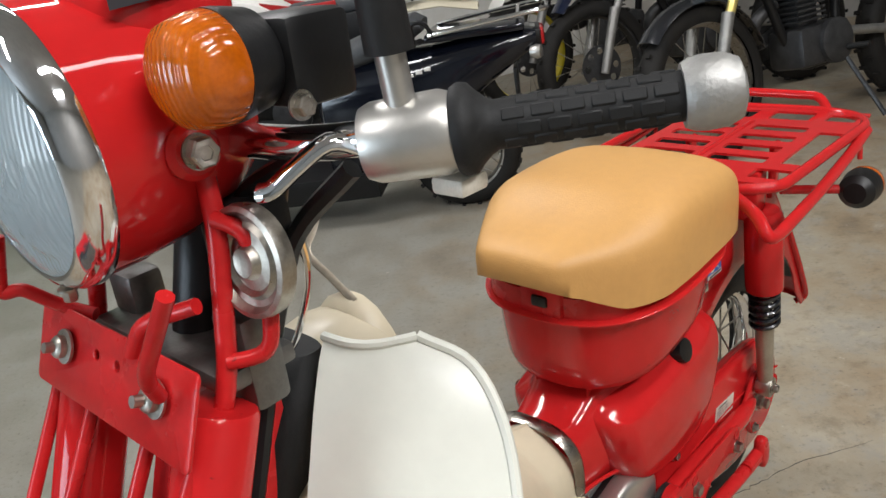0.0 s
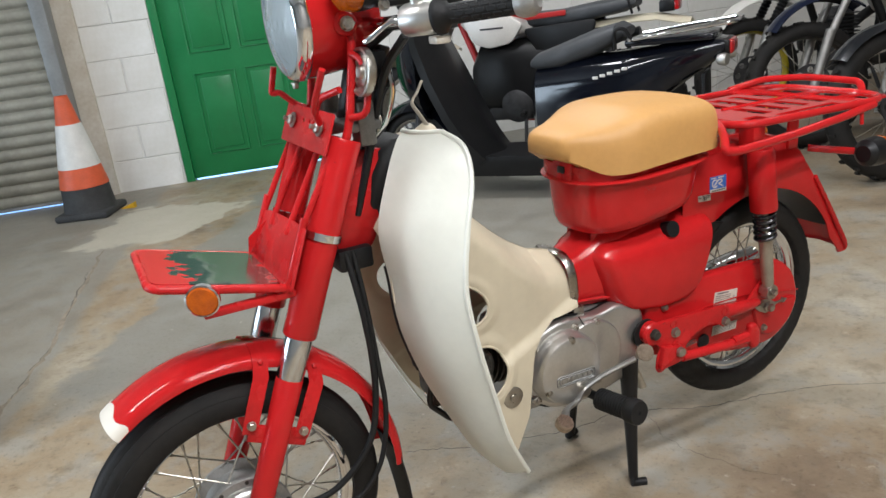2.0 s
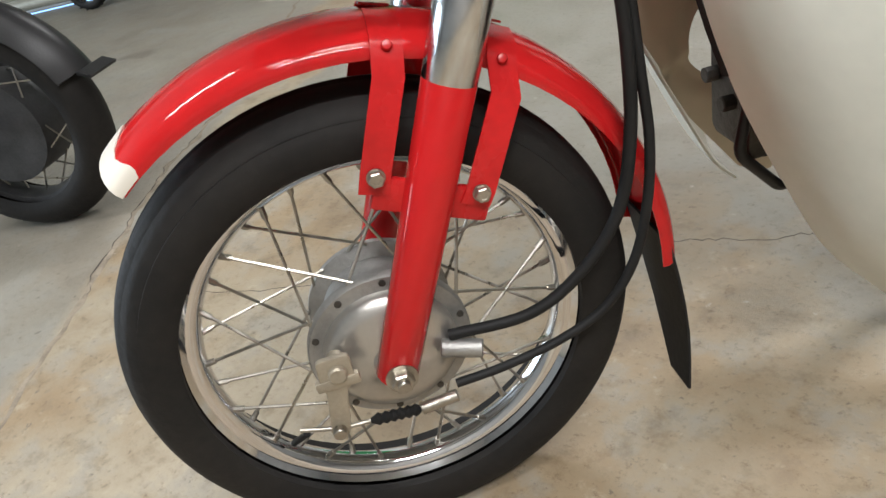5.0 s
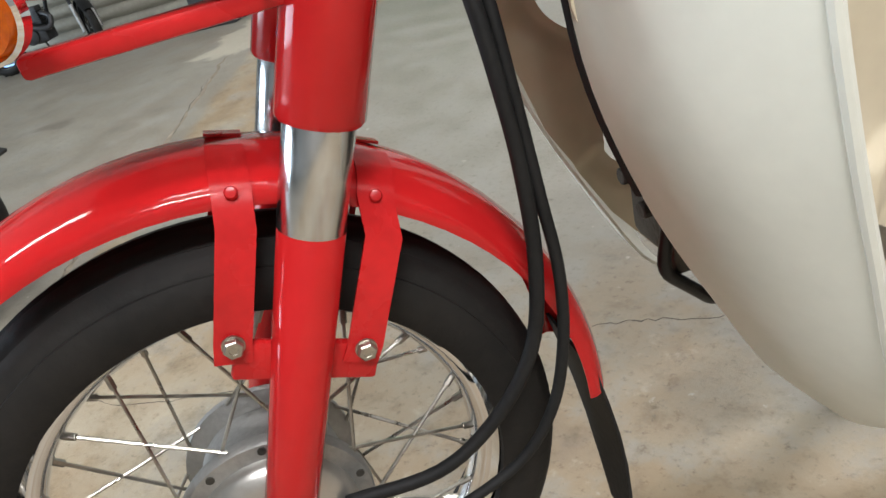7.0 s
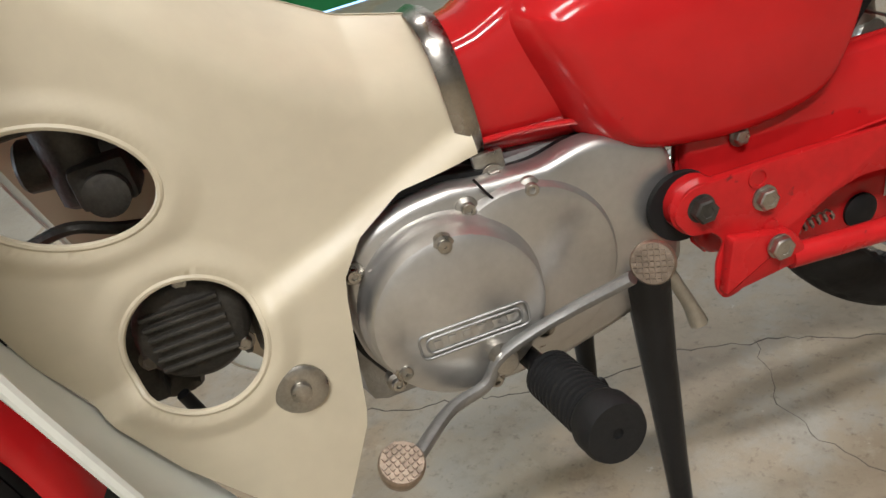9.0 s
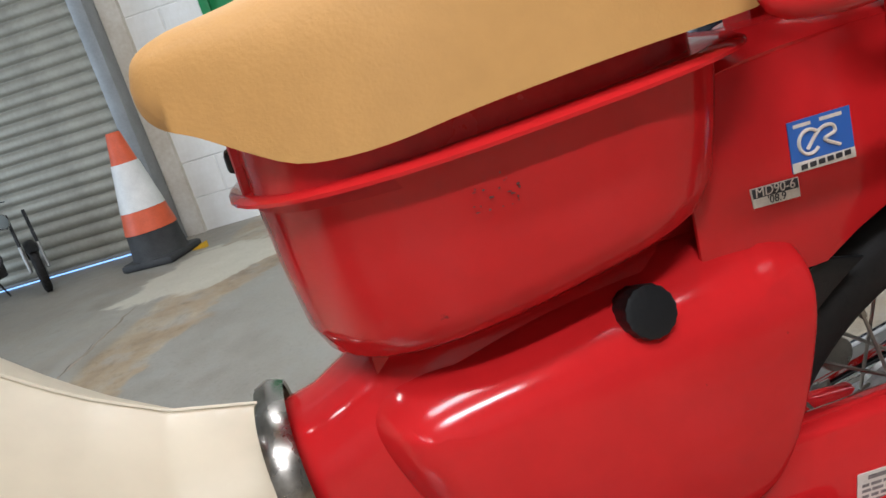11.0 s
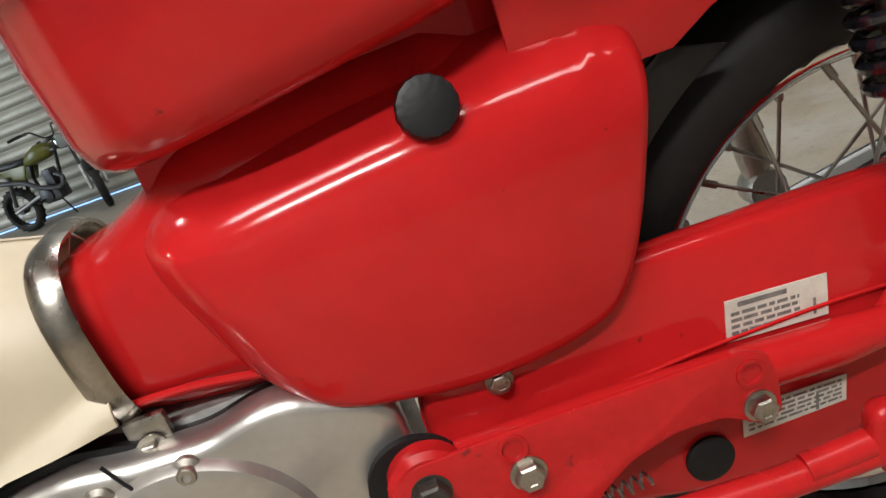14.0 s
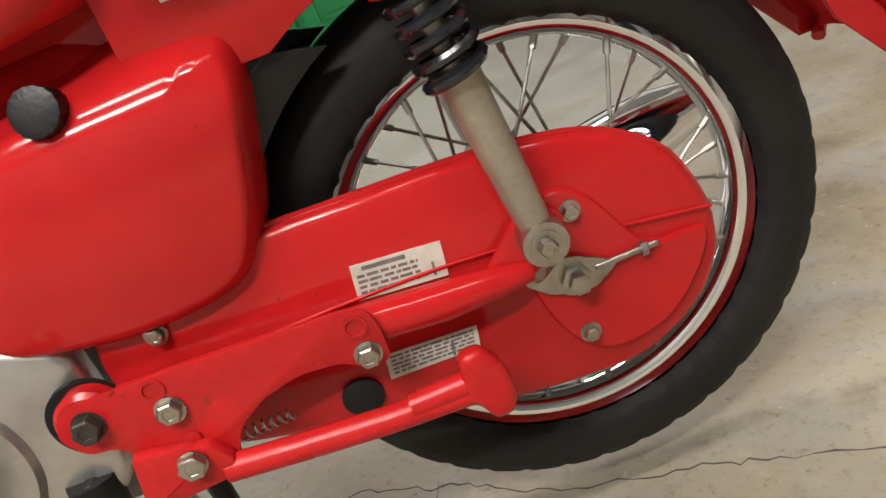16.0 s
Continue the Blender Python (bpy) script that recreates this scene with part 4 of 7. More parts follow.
def shield_side(s):
    bm = bmesh.new()
    NX, NV = 97, 156
    grid = []
    for i in range(NX + 1):
        x = -0.905 + 0.392 * i / NX
        z0, z1 = table(x, ZB), table(x, ZT)
        row = []
        for j in range(NV + 1):
            z = 0.18 + 0.63 * j / NV
            z = min(max(z, z0), z1)
            for h in HOLES:
                q = in_hole(x, z, h)
                if 0.9 < q < 1.1:
                    row.append((h[0] + (x - h[0]) / q, h[1] + (z - h[1]) / q))
                    break
            else:
                row.append((x, z))
        grid.append(row)
    V = [[bm.verts.new((x, s * shield_y(x, z), z)) for x, z in row] for row in grid]
    for i in range(NX):
        for j in range(NV):
            vs = (V[i][j], V[i + 1][j], V[i + 1][j + 1], V[i][j + 1])
            if abs(vs[0].co.z - vs[3].co.z) < 1e-6 and abs(vs[1].co.z - vs[2].co.z) < 1e-6:
                continue
            cx = sum(v.co.x for v in vs) / 4
            cz = sum(v.co.z for v in vs) / 4
            if any(in_hole(cx, cz, h) < 0.985 for h in HOLES):
                continue
            bm.faces.new(vs)
    bmesh.ops.remove_doubles(bm, verts=bm.verts, dist=0.0004)
    bmesh.ops.delete(bm, geom=[v for v in bm.verts if not v.link_faces], context="VERTS")
    bmesh.ops.recalc_face_normals(bm, faces=bm.faces)
    # the inner skin and the rim that joins it to the outer one
    inner = {v: bm.verts.new((v.co.x, v.co.y - s * 0.0025, v.co.z)) for v in bm.verts[:]}
    rim = [e for e in bm.edges if len(e.link_faces) == 1]
    for f in bm.faces[:]:
        bm.faces.new([inner[v] for v in reversed(f.verts)])
    for e in rim:
        a, c = e.verts
        bm.faces.new((a, c, inner[c], inner[a]))
    return bm


shield = part("leg_shield", shield_side(-1), CREAM, bike, "yellowed cream plastic leg shield with two round holes", sharp=55)
part("shield_half", shield_side(1), CREAM, shield, "", sharp=55)
for hx, hz, ra, rb in HOLES:
    pts = []
    for i in range(48):
        a = 2 * math.pi * i / 48
        u, v = ra * math.cos(a), rb * math.sin(a)
        x, z = hx + u * math.cos(LEAN) - v * math.sin(LEAN), hz + u * math.sin(LEAN) + v * math.cos(LEAN)
        pts.append((x, -shield_y(x, z) + 0.001, z))
    part("hole_lip", tube(pts, 0.0028, 8, True), CREAM, shield)
part("shield_washer", lathe([(0, 0), (0.021, 0), (0.021, 0.002), (0.018, 0.004), (0.008, 0.004), (0.008, 0.008), (0.006, 0.009), (0, 0.009)], (-0.698, -shield_y(-0.698, 0.315) + 0.001, 0.315), (0, -1, 0), 28), STEEL, shield, "worn round washer and bolt")

WF = [(-0.838, 0.058, 0.824), (-0.858, 0.070, 0.808), (-0.884, 0.080, 0.760), (-0.912, 0.088, 0.680), (-0.906, 0.093, 0.60), (-0.898, 0.098, 0.506), (-0.864, 0.098, 0.40), (-0.812, 0.099, 0.29), (-0.777, 0.105, 0.225), (-0.738, 0.125, 0.182)]
WG = [(-0.802, 0.122, 0.824), (-0.786, 0.160, 0.802), (-0.796, 0.195, 0.757), (-0.824, 0.222, 0.690), (-0.842, 0.235, 0.60), (-0.828, 0.237, 0.50), (-0.804, 0.234, 0.40), (-0.782, 0.228, 0.32), (-0.755, 0.218, 0.262), (-0.735, 0.209, 0.225)]
wf, wg = catmull(WF, 5), catmull(WG, 5)


def wing(s):
    rows = []
    for f, g in zip(wf, wg):
        row = []
        for k in range(13):
            t = k / 12
            p = f.lerp(g, t)
            d = (g - f)
            nrm = Vector((-abs(d.y), abs(d.x), 0)).normalized()
            p = p + nrm * (0.013 * math.sin(math.pi * t))
            row.append((p.x, s * p.y, p.z))
        rows.append(row)
    bm = sheet(rows, 0.003)
    edge = [(r[-1][0] + 0.001, r[-1][1], r[-1][2]) for r in rows]
    tube(edge, 0.0045, 8, bm=bm)
    top = [rows[0][k] for k in range(13)]
    tube(top, 0.004, 8, bm=bm)
    return bm


# one black tube draws the rubber seal and the shaded gap beside it
seal = [(f.x + 0.004, f.y - 0.004, f.z) for f in wf if 0.42 < f.z < 0.62]
part("edge_seal_gap", tube([(x, -y, z) for x, y, z in seal], 0.0065, 8), RUBBER, shield, "black strip for the wing's rubber seal and the shaded gap beside it")
wing_obs = both("shield_wing", wing, WHITE_PL, shield, "off-white outer wing of the leg shield, partly for the cooler light on it")


# crown of the shield: an arch between the wings with a raised rear lip and a loose strap
def crown_z(t):
    return 0.048 * abs(t) ** 2.4


rows = []
for x, top, w in ((-0.838, 0.803, 0.066), (-0.820, 0.811, 0.072), (-0.798, 0.813, 0.075), (-0.776, 0.810, 0.072), (-0.762, 0.800, 0.066)):
    rows.append([(x, -0.012 + w * t, top - crown_z(t)) for t in (-1, -0.85, -0.65, -0.4, -0.2, 0, 0.2, 0.4, 0.65, 0.85, 1)])
crown = part("shield_crown", sheet(rows, 0.003), CREAM, shield, "cream arch joining both wings")
lip = [[(x, -0.012 + 0.052 * t, z0 - crown_z(t) * 0.9) for t in (-1, -0.8, -0.5, -0.2, 0, 0.2, 0.5, 0.8, 1)] for x, z0 in ((-0.786, 0.812), (-0.781, 0.818), (-0.774, 0.8215), (-0.764, 0.819))]
part("crown_lip", sheet(lip, 0.0025), CREAM, crown, "raised rear lip")
part("strap", tube(catmull([(-0.776, -0.024, 0.818), (-0.775, 0.004, 0.834), (-0.773, 0.033, 0.851), (-0.760, 0.036, 0.868), (-0.748, 0.038, 0.886)], 5), 0.0035, 8, flat=0.3), BRONZE, crown, "thin bent metal strip")

# ---- engine, chain case, rear suspension ----
COVER = [(-0.645, 0.370), (-0.634, 0.393), (-0.612, 0.408), (-0.580, 0.417), (-0.546, 0.419), (-0.520, 0.413), (-0.496, 0.409), (-0.470, 0.407), (-0.440, 0.414), (-0.420, 0.414), (-0.372, 0.393), (-0.364, 0.380), (-0.363, 0.340), (-0.366, 0.287), (-0.384, 0.262), (-0.43, 0.245), (-0.486, 0.232), (-0.545, 0.228), (-0.592, 0.238), (-0.625, 0.260), (-0.646, 0.300), (-0.650, 0.335)]
engine = part("engine", box(-0.66, -0.36, -0.055, 0.075, 0.225, 0.415, bev=0.02), ALU_D, bike, "aluminium horizontal engine with finned cylinder")
part("gasket_edge", slab(round2([(-0.51 + (x + 0.51) * (1.04 if x < -0.5 else 1.0), 0.335 + (z - 0.335) * (1.045 if x < -0.5 else 0.98)) for x, z in COVER], 0.012), -0.050, -0.068, 0.004), BLACK_PL, engine, "black rubber edge round the crankcase")
main = part("side_casing", slab(round2([(-0.51 + (x + 0.51) * (0.985 if x < -0.5 else 1.012), 0.335 + (z - 0.335) * (0.975 if x < -0.5 else 1.0)) for x, z in COVER], 0.010), -0.055, -0.088, 0.008), ALU, engine, "satin cast aluminium side casing", sharp=50)
CC = (-0.566, 0.327)
b = lathe([(0.0760, -0.002), (0.0755, 0.008), (0.0735, 0.013), (0.0718, 0.016), (0.0712, 0.019), (0.0700, 0.027), (0.0675, 0.0325), (0.062, 0.0352), (0, 0.0365)], (CC[0], -0.086, CC[1]), (0, -1, 0), 72)
disc = part("round_cover", b, ALU, main, "round satin alternator cover", sharp=30)
# oblong raised badge without lettering
ca, sa = math.cos(radians(-1)), math.sin(radians(-1))
for k, (L, H, y) in enumerate(((0.044, 0.0105, 0.0012), (0.0385, 0.0065, 0.0022))):
    ring = [(CC[0] + 0.006 + u * ca - v * sa, CC[1] - 0.013 + u * sa + v * ca) for u, v in round2([(-L, -H), (L, -H), (L, H), (-L, H)], 0.006)]
    part("badge", tube([(x, -0.1225 - y * 0.3, z) for x, z in ring], 0.0011, 6, True), ALU_D, main)
rr = random.Random(4)
for i in range(6):
    u = -0.030 + i * 0.012
    part("badge_bar", box(CC[0] + 0.006 + u - 0.0035, CC[0] + 0.006 + u + 0.0035, -0.1235, -0.122, CC[1] - 0.0165, CC[1] - 0.0095, bev=0.0006), ALU, main)
# second bulge of the casing towards the sprocket
b = lathe([(0.078, 0), (0.0772, 0.003), (0.074, 0.0075), (0.066, 0.010), (0, 0.0105)], (-0.500, -0.087, 0.326), (0, -1, 0), 56)
part("casing_bulge", b, ALU, main, sharp=30)
part("casing_seam", tube(catmull([(-0.525, -0.0895, 0.418), (-0.515, -0.092, 0.40), (-0.503, -0.094, 0.385), (-0.495, -0.096, 0.372)], 4), 0.0012, 6), BLACK_PL, main)
for x, z in ((-0.535, 0.398), (-0.484, 0.396), (-0.632, 0.378), (-0.628, 0.272), (-0.505, 0.262), (-0.55, 0.240)):
    bb = lathe([(0.0095, 0), (0.009, 0.008), (0.0058, 0.010), (0.0058, 0.0135), (0.005, 0.0145), (0.0028, 0.0145), (0.0028, 0.012), (0, 0.012)], (x, -0.082, z), (0, -1, 0), 18)
    part("casing_screw", bb, STEEL, main)
for x, z in ((-0.564, 0.390), (-0.620, 0.299), (-0.505, 0.290)):
    bb = lathe([(0.0085, 0), (0.008, 0.006), (0.0055, 0.007), (0.0055, 0.009), (0.0045, 0.0095), (0.0012, 0.0095), (0.0012, 0.008), (0, 0.008)], (x, -0.114, z), (0, -1, 0), 18)
    part("casing_screw", bb, STEEL, main)
# cylinder with fins and head cover seen through the holes
cyl = part("cylinder", rod((-0.65, 0, 0.35), (-0.80, 0, 0.372), 0.044), ENGINE_D, engine, "oily finned cylinder")
for i in range(9):
    part("fin", lathe([(0, 0), (0.058, 0), (0.058, 0.004), (0, 0.004)], (-0.665 - i * 0.0125, -0.002, 0.352 + i * 0.002), (-1, 0, 0.12), 24), ENGINE_D, cyl)
b = lathe([(0, 0.026), (0.036, 0.026), (0.041, 0.022), (0.043, 0.012), (0.043, 0)], (-0.757, -0.064, 0.379), (0, -1, 0), 36)
hc = part("head_cover", b, ENGINE_D, engine, "dark ribbed cylinder head cover")
for k in range(6):
    z = 0.355 + k * 0.009
    part("rib", box(-0.787, -0.729, -0.094, -0.087, z, z + 0.0035, bev=0.001), ENGINE_D, hc)
for a in (80, 200, 320):
    part("head_bolt", hexbolt((-0.757 + 0.04 * math.cos(radians(a)), -0.082, 0.379 + 0.04 * math.sin(radians(a))), (0, -1, 0), 0.006, 0.006), STEEL, engine)
# carburettor and hoses behind the upper hole
b = rod((-0.79, -0.03, 0.48), (-0.79, -0.03, 0.545), 0.022)
rod((-0.83, -0.02, 0.515), (-0.74, -0.02, 0.505), 0.020, bm=b)
box(-0.795, -0.752, -0.062, -0.02, 0.478, 0.512, bev=0.006, bm=b)
lathe([(0.016, 0), (0.016, 0.012), (0.010, 0.014), (0, 0.014)], (-0.772, -0.06, 0.490), (0, -1, 0), 20, b)
tube(catmull([(-0.86, -0.05, 0.54), (-0.82, -0.06, 0.55), (-0.77, -0.05, 0.545), (-0.72, -0.04, 0.53)], 5), 0.007, 8, bm=b)
tube(catmull([(-0.85, -0.03, 0.46), (-0.81, -0.05, 0.47), (-0.78, -0.04, 0.455), (-0.72, -0.03, 0.44)], 5), 0.005, 8, bm=b)
part("carburettor", b, ENGINE_D, engine, "dark oily carburettor and hoses")
# lower frame parts ahead of the engine: cylinder nuts, pipe loop
b = tube(corners([(-0.836, -0.068, 0.380), (-0.846, -0.068, 0.330), (-0.800, -0.062, 0.280), (-0.783, -0.062, 0.286), (-0.790, -0.066, 0.318)], 0.012, 4), 0.0055, 10)
part("guard_loop", b, BLACK_PL, engine, "bent black guard rod")
hd = part("cylinder_head", box(-0.815, -0.775, -0.045, 0.045, 0.30, 0.42, bev=0.012), ENGINE_D, engine, "black cylinder head and brackets")
for k in range(3):
    part("head_nut", rod((-0.828, -0.035 + k * 0.03, 0.33 + k * 0.02), (-0.80, -0.035 + k * 0.03, 0.33 + k * 0.02), 0.008, 8), ENGINE_D, hd)
part("bracket", box(-0.832, -0.80, -0.062, -0.04, 0.315, 0.395, bev=0.004), ENGINE_D, hd)
# exhaust on the far side
b = tube(catmull([(-0.66, 0.06, 0.24), (-0.66, 0.10, 0.19), (-0.60, 0.12, 0.17), (-0.52, 0.125, 0.178), (-0.45, 0.13, 0.190), (-0.29, 0.14, 0.232)], 6), 0.015, 14)
ex = part("exhaust", b, ENGINE_D, bike, "dark exhaust pipe with chrome silencer")
e0, e1 = Vector((-0.30, 0.140, 0.230)), Vector((0.215, 0.140, 0.305))
L = (e1 - e0).length
part("silencer", lathe([(0, 0), (0.016, 0), (0.034, 0.06), (0.036, L - 0.10), (0.034, L - 0.06), (0.026, L - 0.03), (0.024, L), (0.012, L), (0.012, L - 0.02), (0, L - 0.02)], e0, e1 - e0, 36), CHROME, ex)

# chain case
CASE = [(-0.345, 0.392), (-0.29, 0.408), (-0.214, 0.413), (-0.146, 0.411), (-0.05, 0.407), (0.02, 0.397), (0.060, 0.380), (0.090, 0.353), (0.107, 0.312), (0.110, 0.281), (0.104, 0.258), (0.088, 0.233), (0.056, 0.209), (0.014, 0.197), (-0.07, 0.203), (-0.14, 0.218), (-0.22, 0.240), (-0.30, 0.262), (-0.345, 0.285)]
cc_out = spline2(CASE, 3)
case = part("chain_case", slab(cc_out, -0.052, -0.080, 0.007), RED, bike, "red enclosed chain case", sharp=50)
part("case_seam", tube([(x, -0.0812, z) for x, z in [(v.x, v.y) for v in catmull([(-0.345, 0.335, 0), (-0.25, 0.338, 0), (-0.16, 0.340, 0), (-0.06, 0.336, 0), (0.03, 0.318, 0), (0.108, 0.305, 0)], 5)]], 0.0016, 6), RED, case)
part("case_rim", tube([(x, -0.068, z + 0.0005) for x, z in cc_out], 0.0022, 6, True), RED, case)
hub = spline2([(-0.04, 0.33), (-0.01, 0.366), (0.02, 0.352), (0.055, 0.298), (0.10, 0.292), (0.085, 0.255), (0.05, 0.225), (0.0, 0.222), (-0.03, 0.262)], 4)
part("case_boss", pillow(hub, -0.078, -0.0865, steps=((1, 0), (0.985, 0.7), (0.95, 1.0), (0.5, 1.0)), centre=(0.02, 0.29)), RED, case, sharp=40)
part("rubber_plug", lathe([(0.0165, 0), (0.0165, 0.003), (0.013, 0.005), (0, 0.0055)], (-0.188, -0.080, 0.261), (0, -1, 0), 28), RUBBER, case, "black rubber inspection plug")
for x, z in ((-0.007, 0.244), (0.005, 0.346)):
    part("case_bolt", hexbolt((x, -0.0865, z), (0, -1, 0), 0.0062, 0.006), STEEL, case)
AP = round2([(-0.046, 0.306), (-0.020, 0.319), (0.014, 0.305), (0.028, 0.295), (0.006, 0.281), (-0.026, 0.288)], 0.006)
part("adjuster_plate", slab(AP, -0.088, -0.092, 0.001), STEEL, case, "worn chain adjuster plate")
bb = hexbolt((-0.006, -0.090, 0.297), (0, -1, 0), 0.0118, 0.008)
rod((-0.006, -0.095, 0.297), (-0.006, -0.108, 0.297), 0.0060, bm=bb)
lathe([(0.0085, 0), (0.0085, 0.006), (0.006, 0.007), (0, 0.007)], (-0.006, -0.102, 0.297), (0, -1, 0), 6, bb)
part("axle_nut", bb, STEEL, case, "plated rear axle nut")
b = rod((0.010, -0.091, 0.297), (0.060, -0.089, 0.297), 0.0026)
lathe([(0, 0), (0.006, 0), (0.006, 0.005), (0.004, 0.006), (0, 0.006)], (0.046, -0.0895, 0.297), (1, 0, 0), 6, b)
part("adjuster_rod", b, STEEL, case)
# swing arm
b = tube([(-0.36, -0.096, 0.340), (-0.25, -0.096, 0.334), (-0.16, -0.096, 0.326), (-0.10, -0.096, 0.320), (-0.06, -0.094, 0.317), (-0.035, -0.091, 0.315)], 0.015, 16, taper=[0.014, 0.015, 0.015, 0.015, 0.012, 0.008])
arm = part("swing_arm", b, RED, bike, "red tubular swing arm")
part("arm_lug", slab(round2([(-0.075, 0.318), (-0.040, 0.352), (-0.022, 0.366), (0.0, 0.350), (-0.005, 0.318), (-0.03, 0.300), (-0.06, 0.304)], 0.008), -0.086, -0.092, 0.0015), RED, arm)
part("far_arm", tube([(-0.36, 0.09, 0.34), (-0.02, 0.09, 0.30)], 0.014, 12), RED, arm)
# footrest bracket: a folded plate and the peg tube
BR = [(-0.384, 0.338), (-0.380, 0.352), (-0.366, 0.361), (-0.30, 0.360), (-0.23, 0.356), (-0.168, 0.353), (-0.153, 0.347), (-0.149, 0.330), (-0.150, 0.304), (-0.165, 0.301), (-0.185, 0.315), (-0.215, 0.318), (-0.245, 0.311), (-0.268, 0.297), (-0.276, 0.284), (-0.280, 0.268), (-0.306, 0.266), (-0.322, 0.262), (-0.334, 0.252), (-0.348, 0.250), (-0.355, 0.262), (-0.352, 0.288), (-0.343, 0.305), (-0.352, 0.317), (-0.372, 0.320)]
b = slab(round2(BR, 0.006), -0.113, -0.117, 0.0012)
merge(b, slab(round2([(-0.354, 0.262), (-0.282, 0.269), (-0.279, 0.283), (-0.29, 0.30), (-0.343, 0.312)], 0.004), -0.1165, -0.130, 0.003))
br = part("footrest_bracket", b, RED_MATT, bike, "bright red bolted footrest bracket", sharp=35)
part("pivot_boss", lathe([(0.024, 0), (0.0245, 0.012), (0.021, 0.016), (0.016, 0.016), (0, 0.016)], (-0.360, -0.100, 0.342), (0, -1, 0), 36), RED_MATT, br)
part("pivot_rubber", lathe([(0.030, 0), (0.030, 0.006), (0, 0.006)], (-0.366, -0.094, 0.339), (0, -1, 0), 36), RUBBER, br)
part("pivot_bolt", hexbolt((-0.360, -0.116, 0.342), (0, -1, 0), 0.0105, 0.010, 1.15), ENGINE_D, br)
part("bracket_bolt", hexbolt((-0.305, -0.130 + 0.013, 0.331), (0, -1, 0), 0.0092, 0.007, 1.2), STEEL, br)
part("bracket_bolt", hexbolt((-0.164, -0.117, 0.315), (0, -1, 0), 0.0085, 0.008, 1.2), STEEL, br)
part("bracket_nut", hexbolt((-0.305, -0.132, 0.293), (0, -1, 0), 0.0102, 0.007, 1.05), STEEL, br)
for x, z in ((-0.309, 0.350), (-0.165, 0.338)):
    part("slot_mark", lathe([(0.009, 0), (0.009, 0.002), (0.0065, 0.002), (0.006, 0.0006), (0, 0.0006)], (x, -0.1165, z), (0, -1, 0), 20), RED_MATT, br)
part("weld_bump", lathe([(0.007, 0), (0.006, 0.003), (0, 0.004)], (-0.302, -0.117, 0.304), (0, -1, 0), 16), RED_MATT, br)
b = tube([(-0.290, -0.122, 0.272), (-0.24, -0.124, 0.268), (-0.17, -0.126, 0.263), (-0.105, -0.128, 0.262)], 0.0105, 14)
tube([(-0.150, -0.128, 0.268), (-0.090, -0.130, 0.271)], 0.0095, 12, bm=b)
peg = part("peg_tube", b, RED_MATT, br, "scuffed red footrest tube")
foot = round2([(-0.108, 0.296), (-0.090, 0.297), (-0.078, 0.276), (-0.077, 0.250), (-0.082, 0.238), (-0.098, 0.236), (-0.104, 0.250), (-0.112, 0.262)], 0.008)
part("peg_end", slab(foot, -0.122, -0.140, 0.006), RED_MATT, br, sharp=60)
b = tube([(-0.286 + 0.002 * 0 + i * 0.0011, -0.105 + 0.0045 * math.cos(i * 1.05), 0.2825 + i * 0.00006 + 0.0045 * math.sin(i * 1.05)) for i in range(48)], 0.0011, 5)
part("return_spring", b, STEEL, br)
part("frame_bolt", hexbolt((-0.356, -0.0400, 0.557), (0, -1, 0), 0.0042, 0.003), BRONZE, fr)
part("frame_bolt", hexbolt((-0.301, -0.082, 0.373), (0, -1, 0), 0.0065, 0.006), STEEL, fr)

# shock absorbers
def shock(s):
    y = s * 0.107
    p0, p1 = Vector((-0.022, y, 0.343)), Vector((-0.066, y, 0.668))
    d = (p1 - p0).normalized()
    def seg(a, c, r0, r1, n=24):
        return lathe([(0, a), (r0, a), (r1, c), (0, c)], p0, d, n)
    b = lathe([(0, 0.012), (0.011, 0.012), (0.0125, 0.022), (0.0145, 0.11), (0.0155, 0.132), (0.0175, 0.136), (0, 0.136)], p0, d, 28)
    sh = part("shock_absorber", b, BRONZE, bike, "weathered silver lower shock tube")
    part("shock_eye", lathe([(0, -0.012), (0.0165, -0.012), (0.0175, -0.009), (0.0175, 0.009), (0.0165, 0.012), (0, 0.012)], p0, (0, 1, 0), 28), STEEL, sh)
    part("shock_bolt", hexbolt(p0 + Vector((0, s * 0.012, 0)), (0, s, 0), 0.007, 0.008, 1.6), STEEL, sh)
    axd = d
    u = axd.orthogonal().normalized()
    v = axd.cross(u)
    coil = []
    turns, z0, z1 = 7, 0.125, 0.215
    for i in range(turns * 14 + 1):
        t = i / (turns * 14)
        a = 2 * math.pi * turns * t
        coil.append(p0 + axd * (z0 + (z1 - z0) * t) + (u * math.cos(a) + v * math.sin(a)) * 0.0205)
    part("spring", tube(coil, 0.0042, 8), BLACK_GLOSS, sh, "black coil spring")
    part("damper_rod", seg(0.13, 0.24, 0.008, 0.008), STEEL, sh)
    part("shock_cover", lathe([(0.0235, 0.192), (0.0275, 0.194), (0.0285, 0.20), (0.0275, 0.322), (0.022, 0.330), (0, 0.330)], p0, d, 32), RED, sh, "red painted upper shock cover")


shock(-1)
shock(1)
# decals on the chain case and frame
GREYINK = mat("faded_print", (0.16, 0.15, 0.14), 0.6, var=0.4, scale=200)


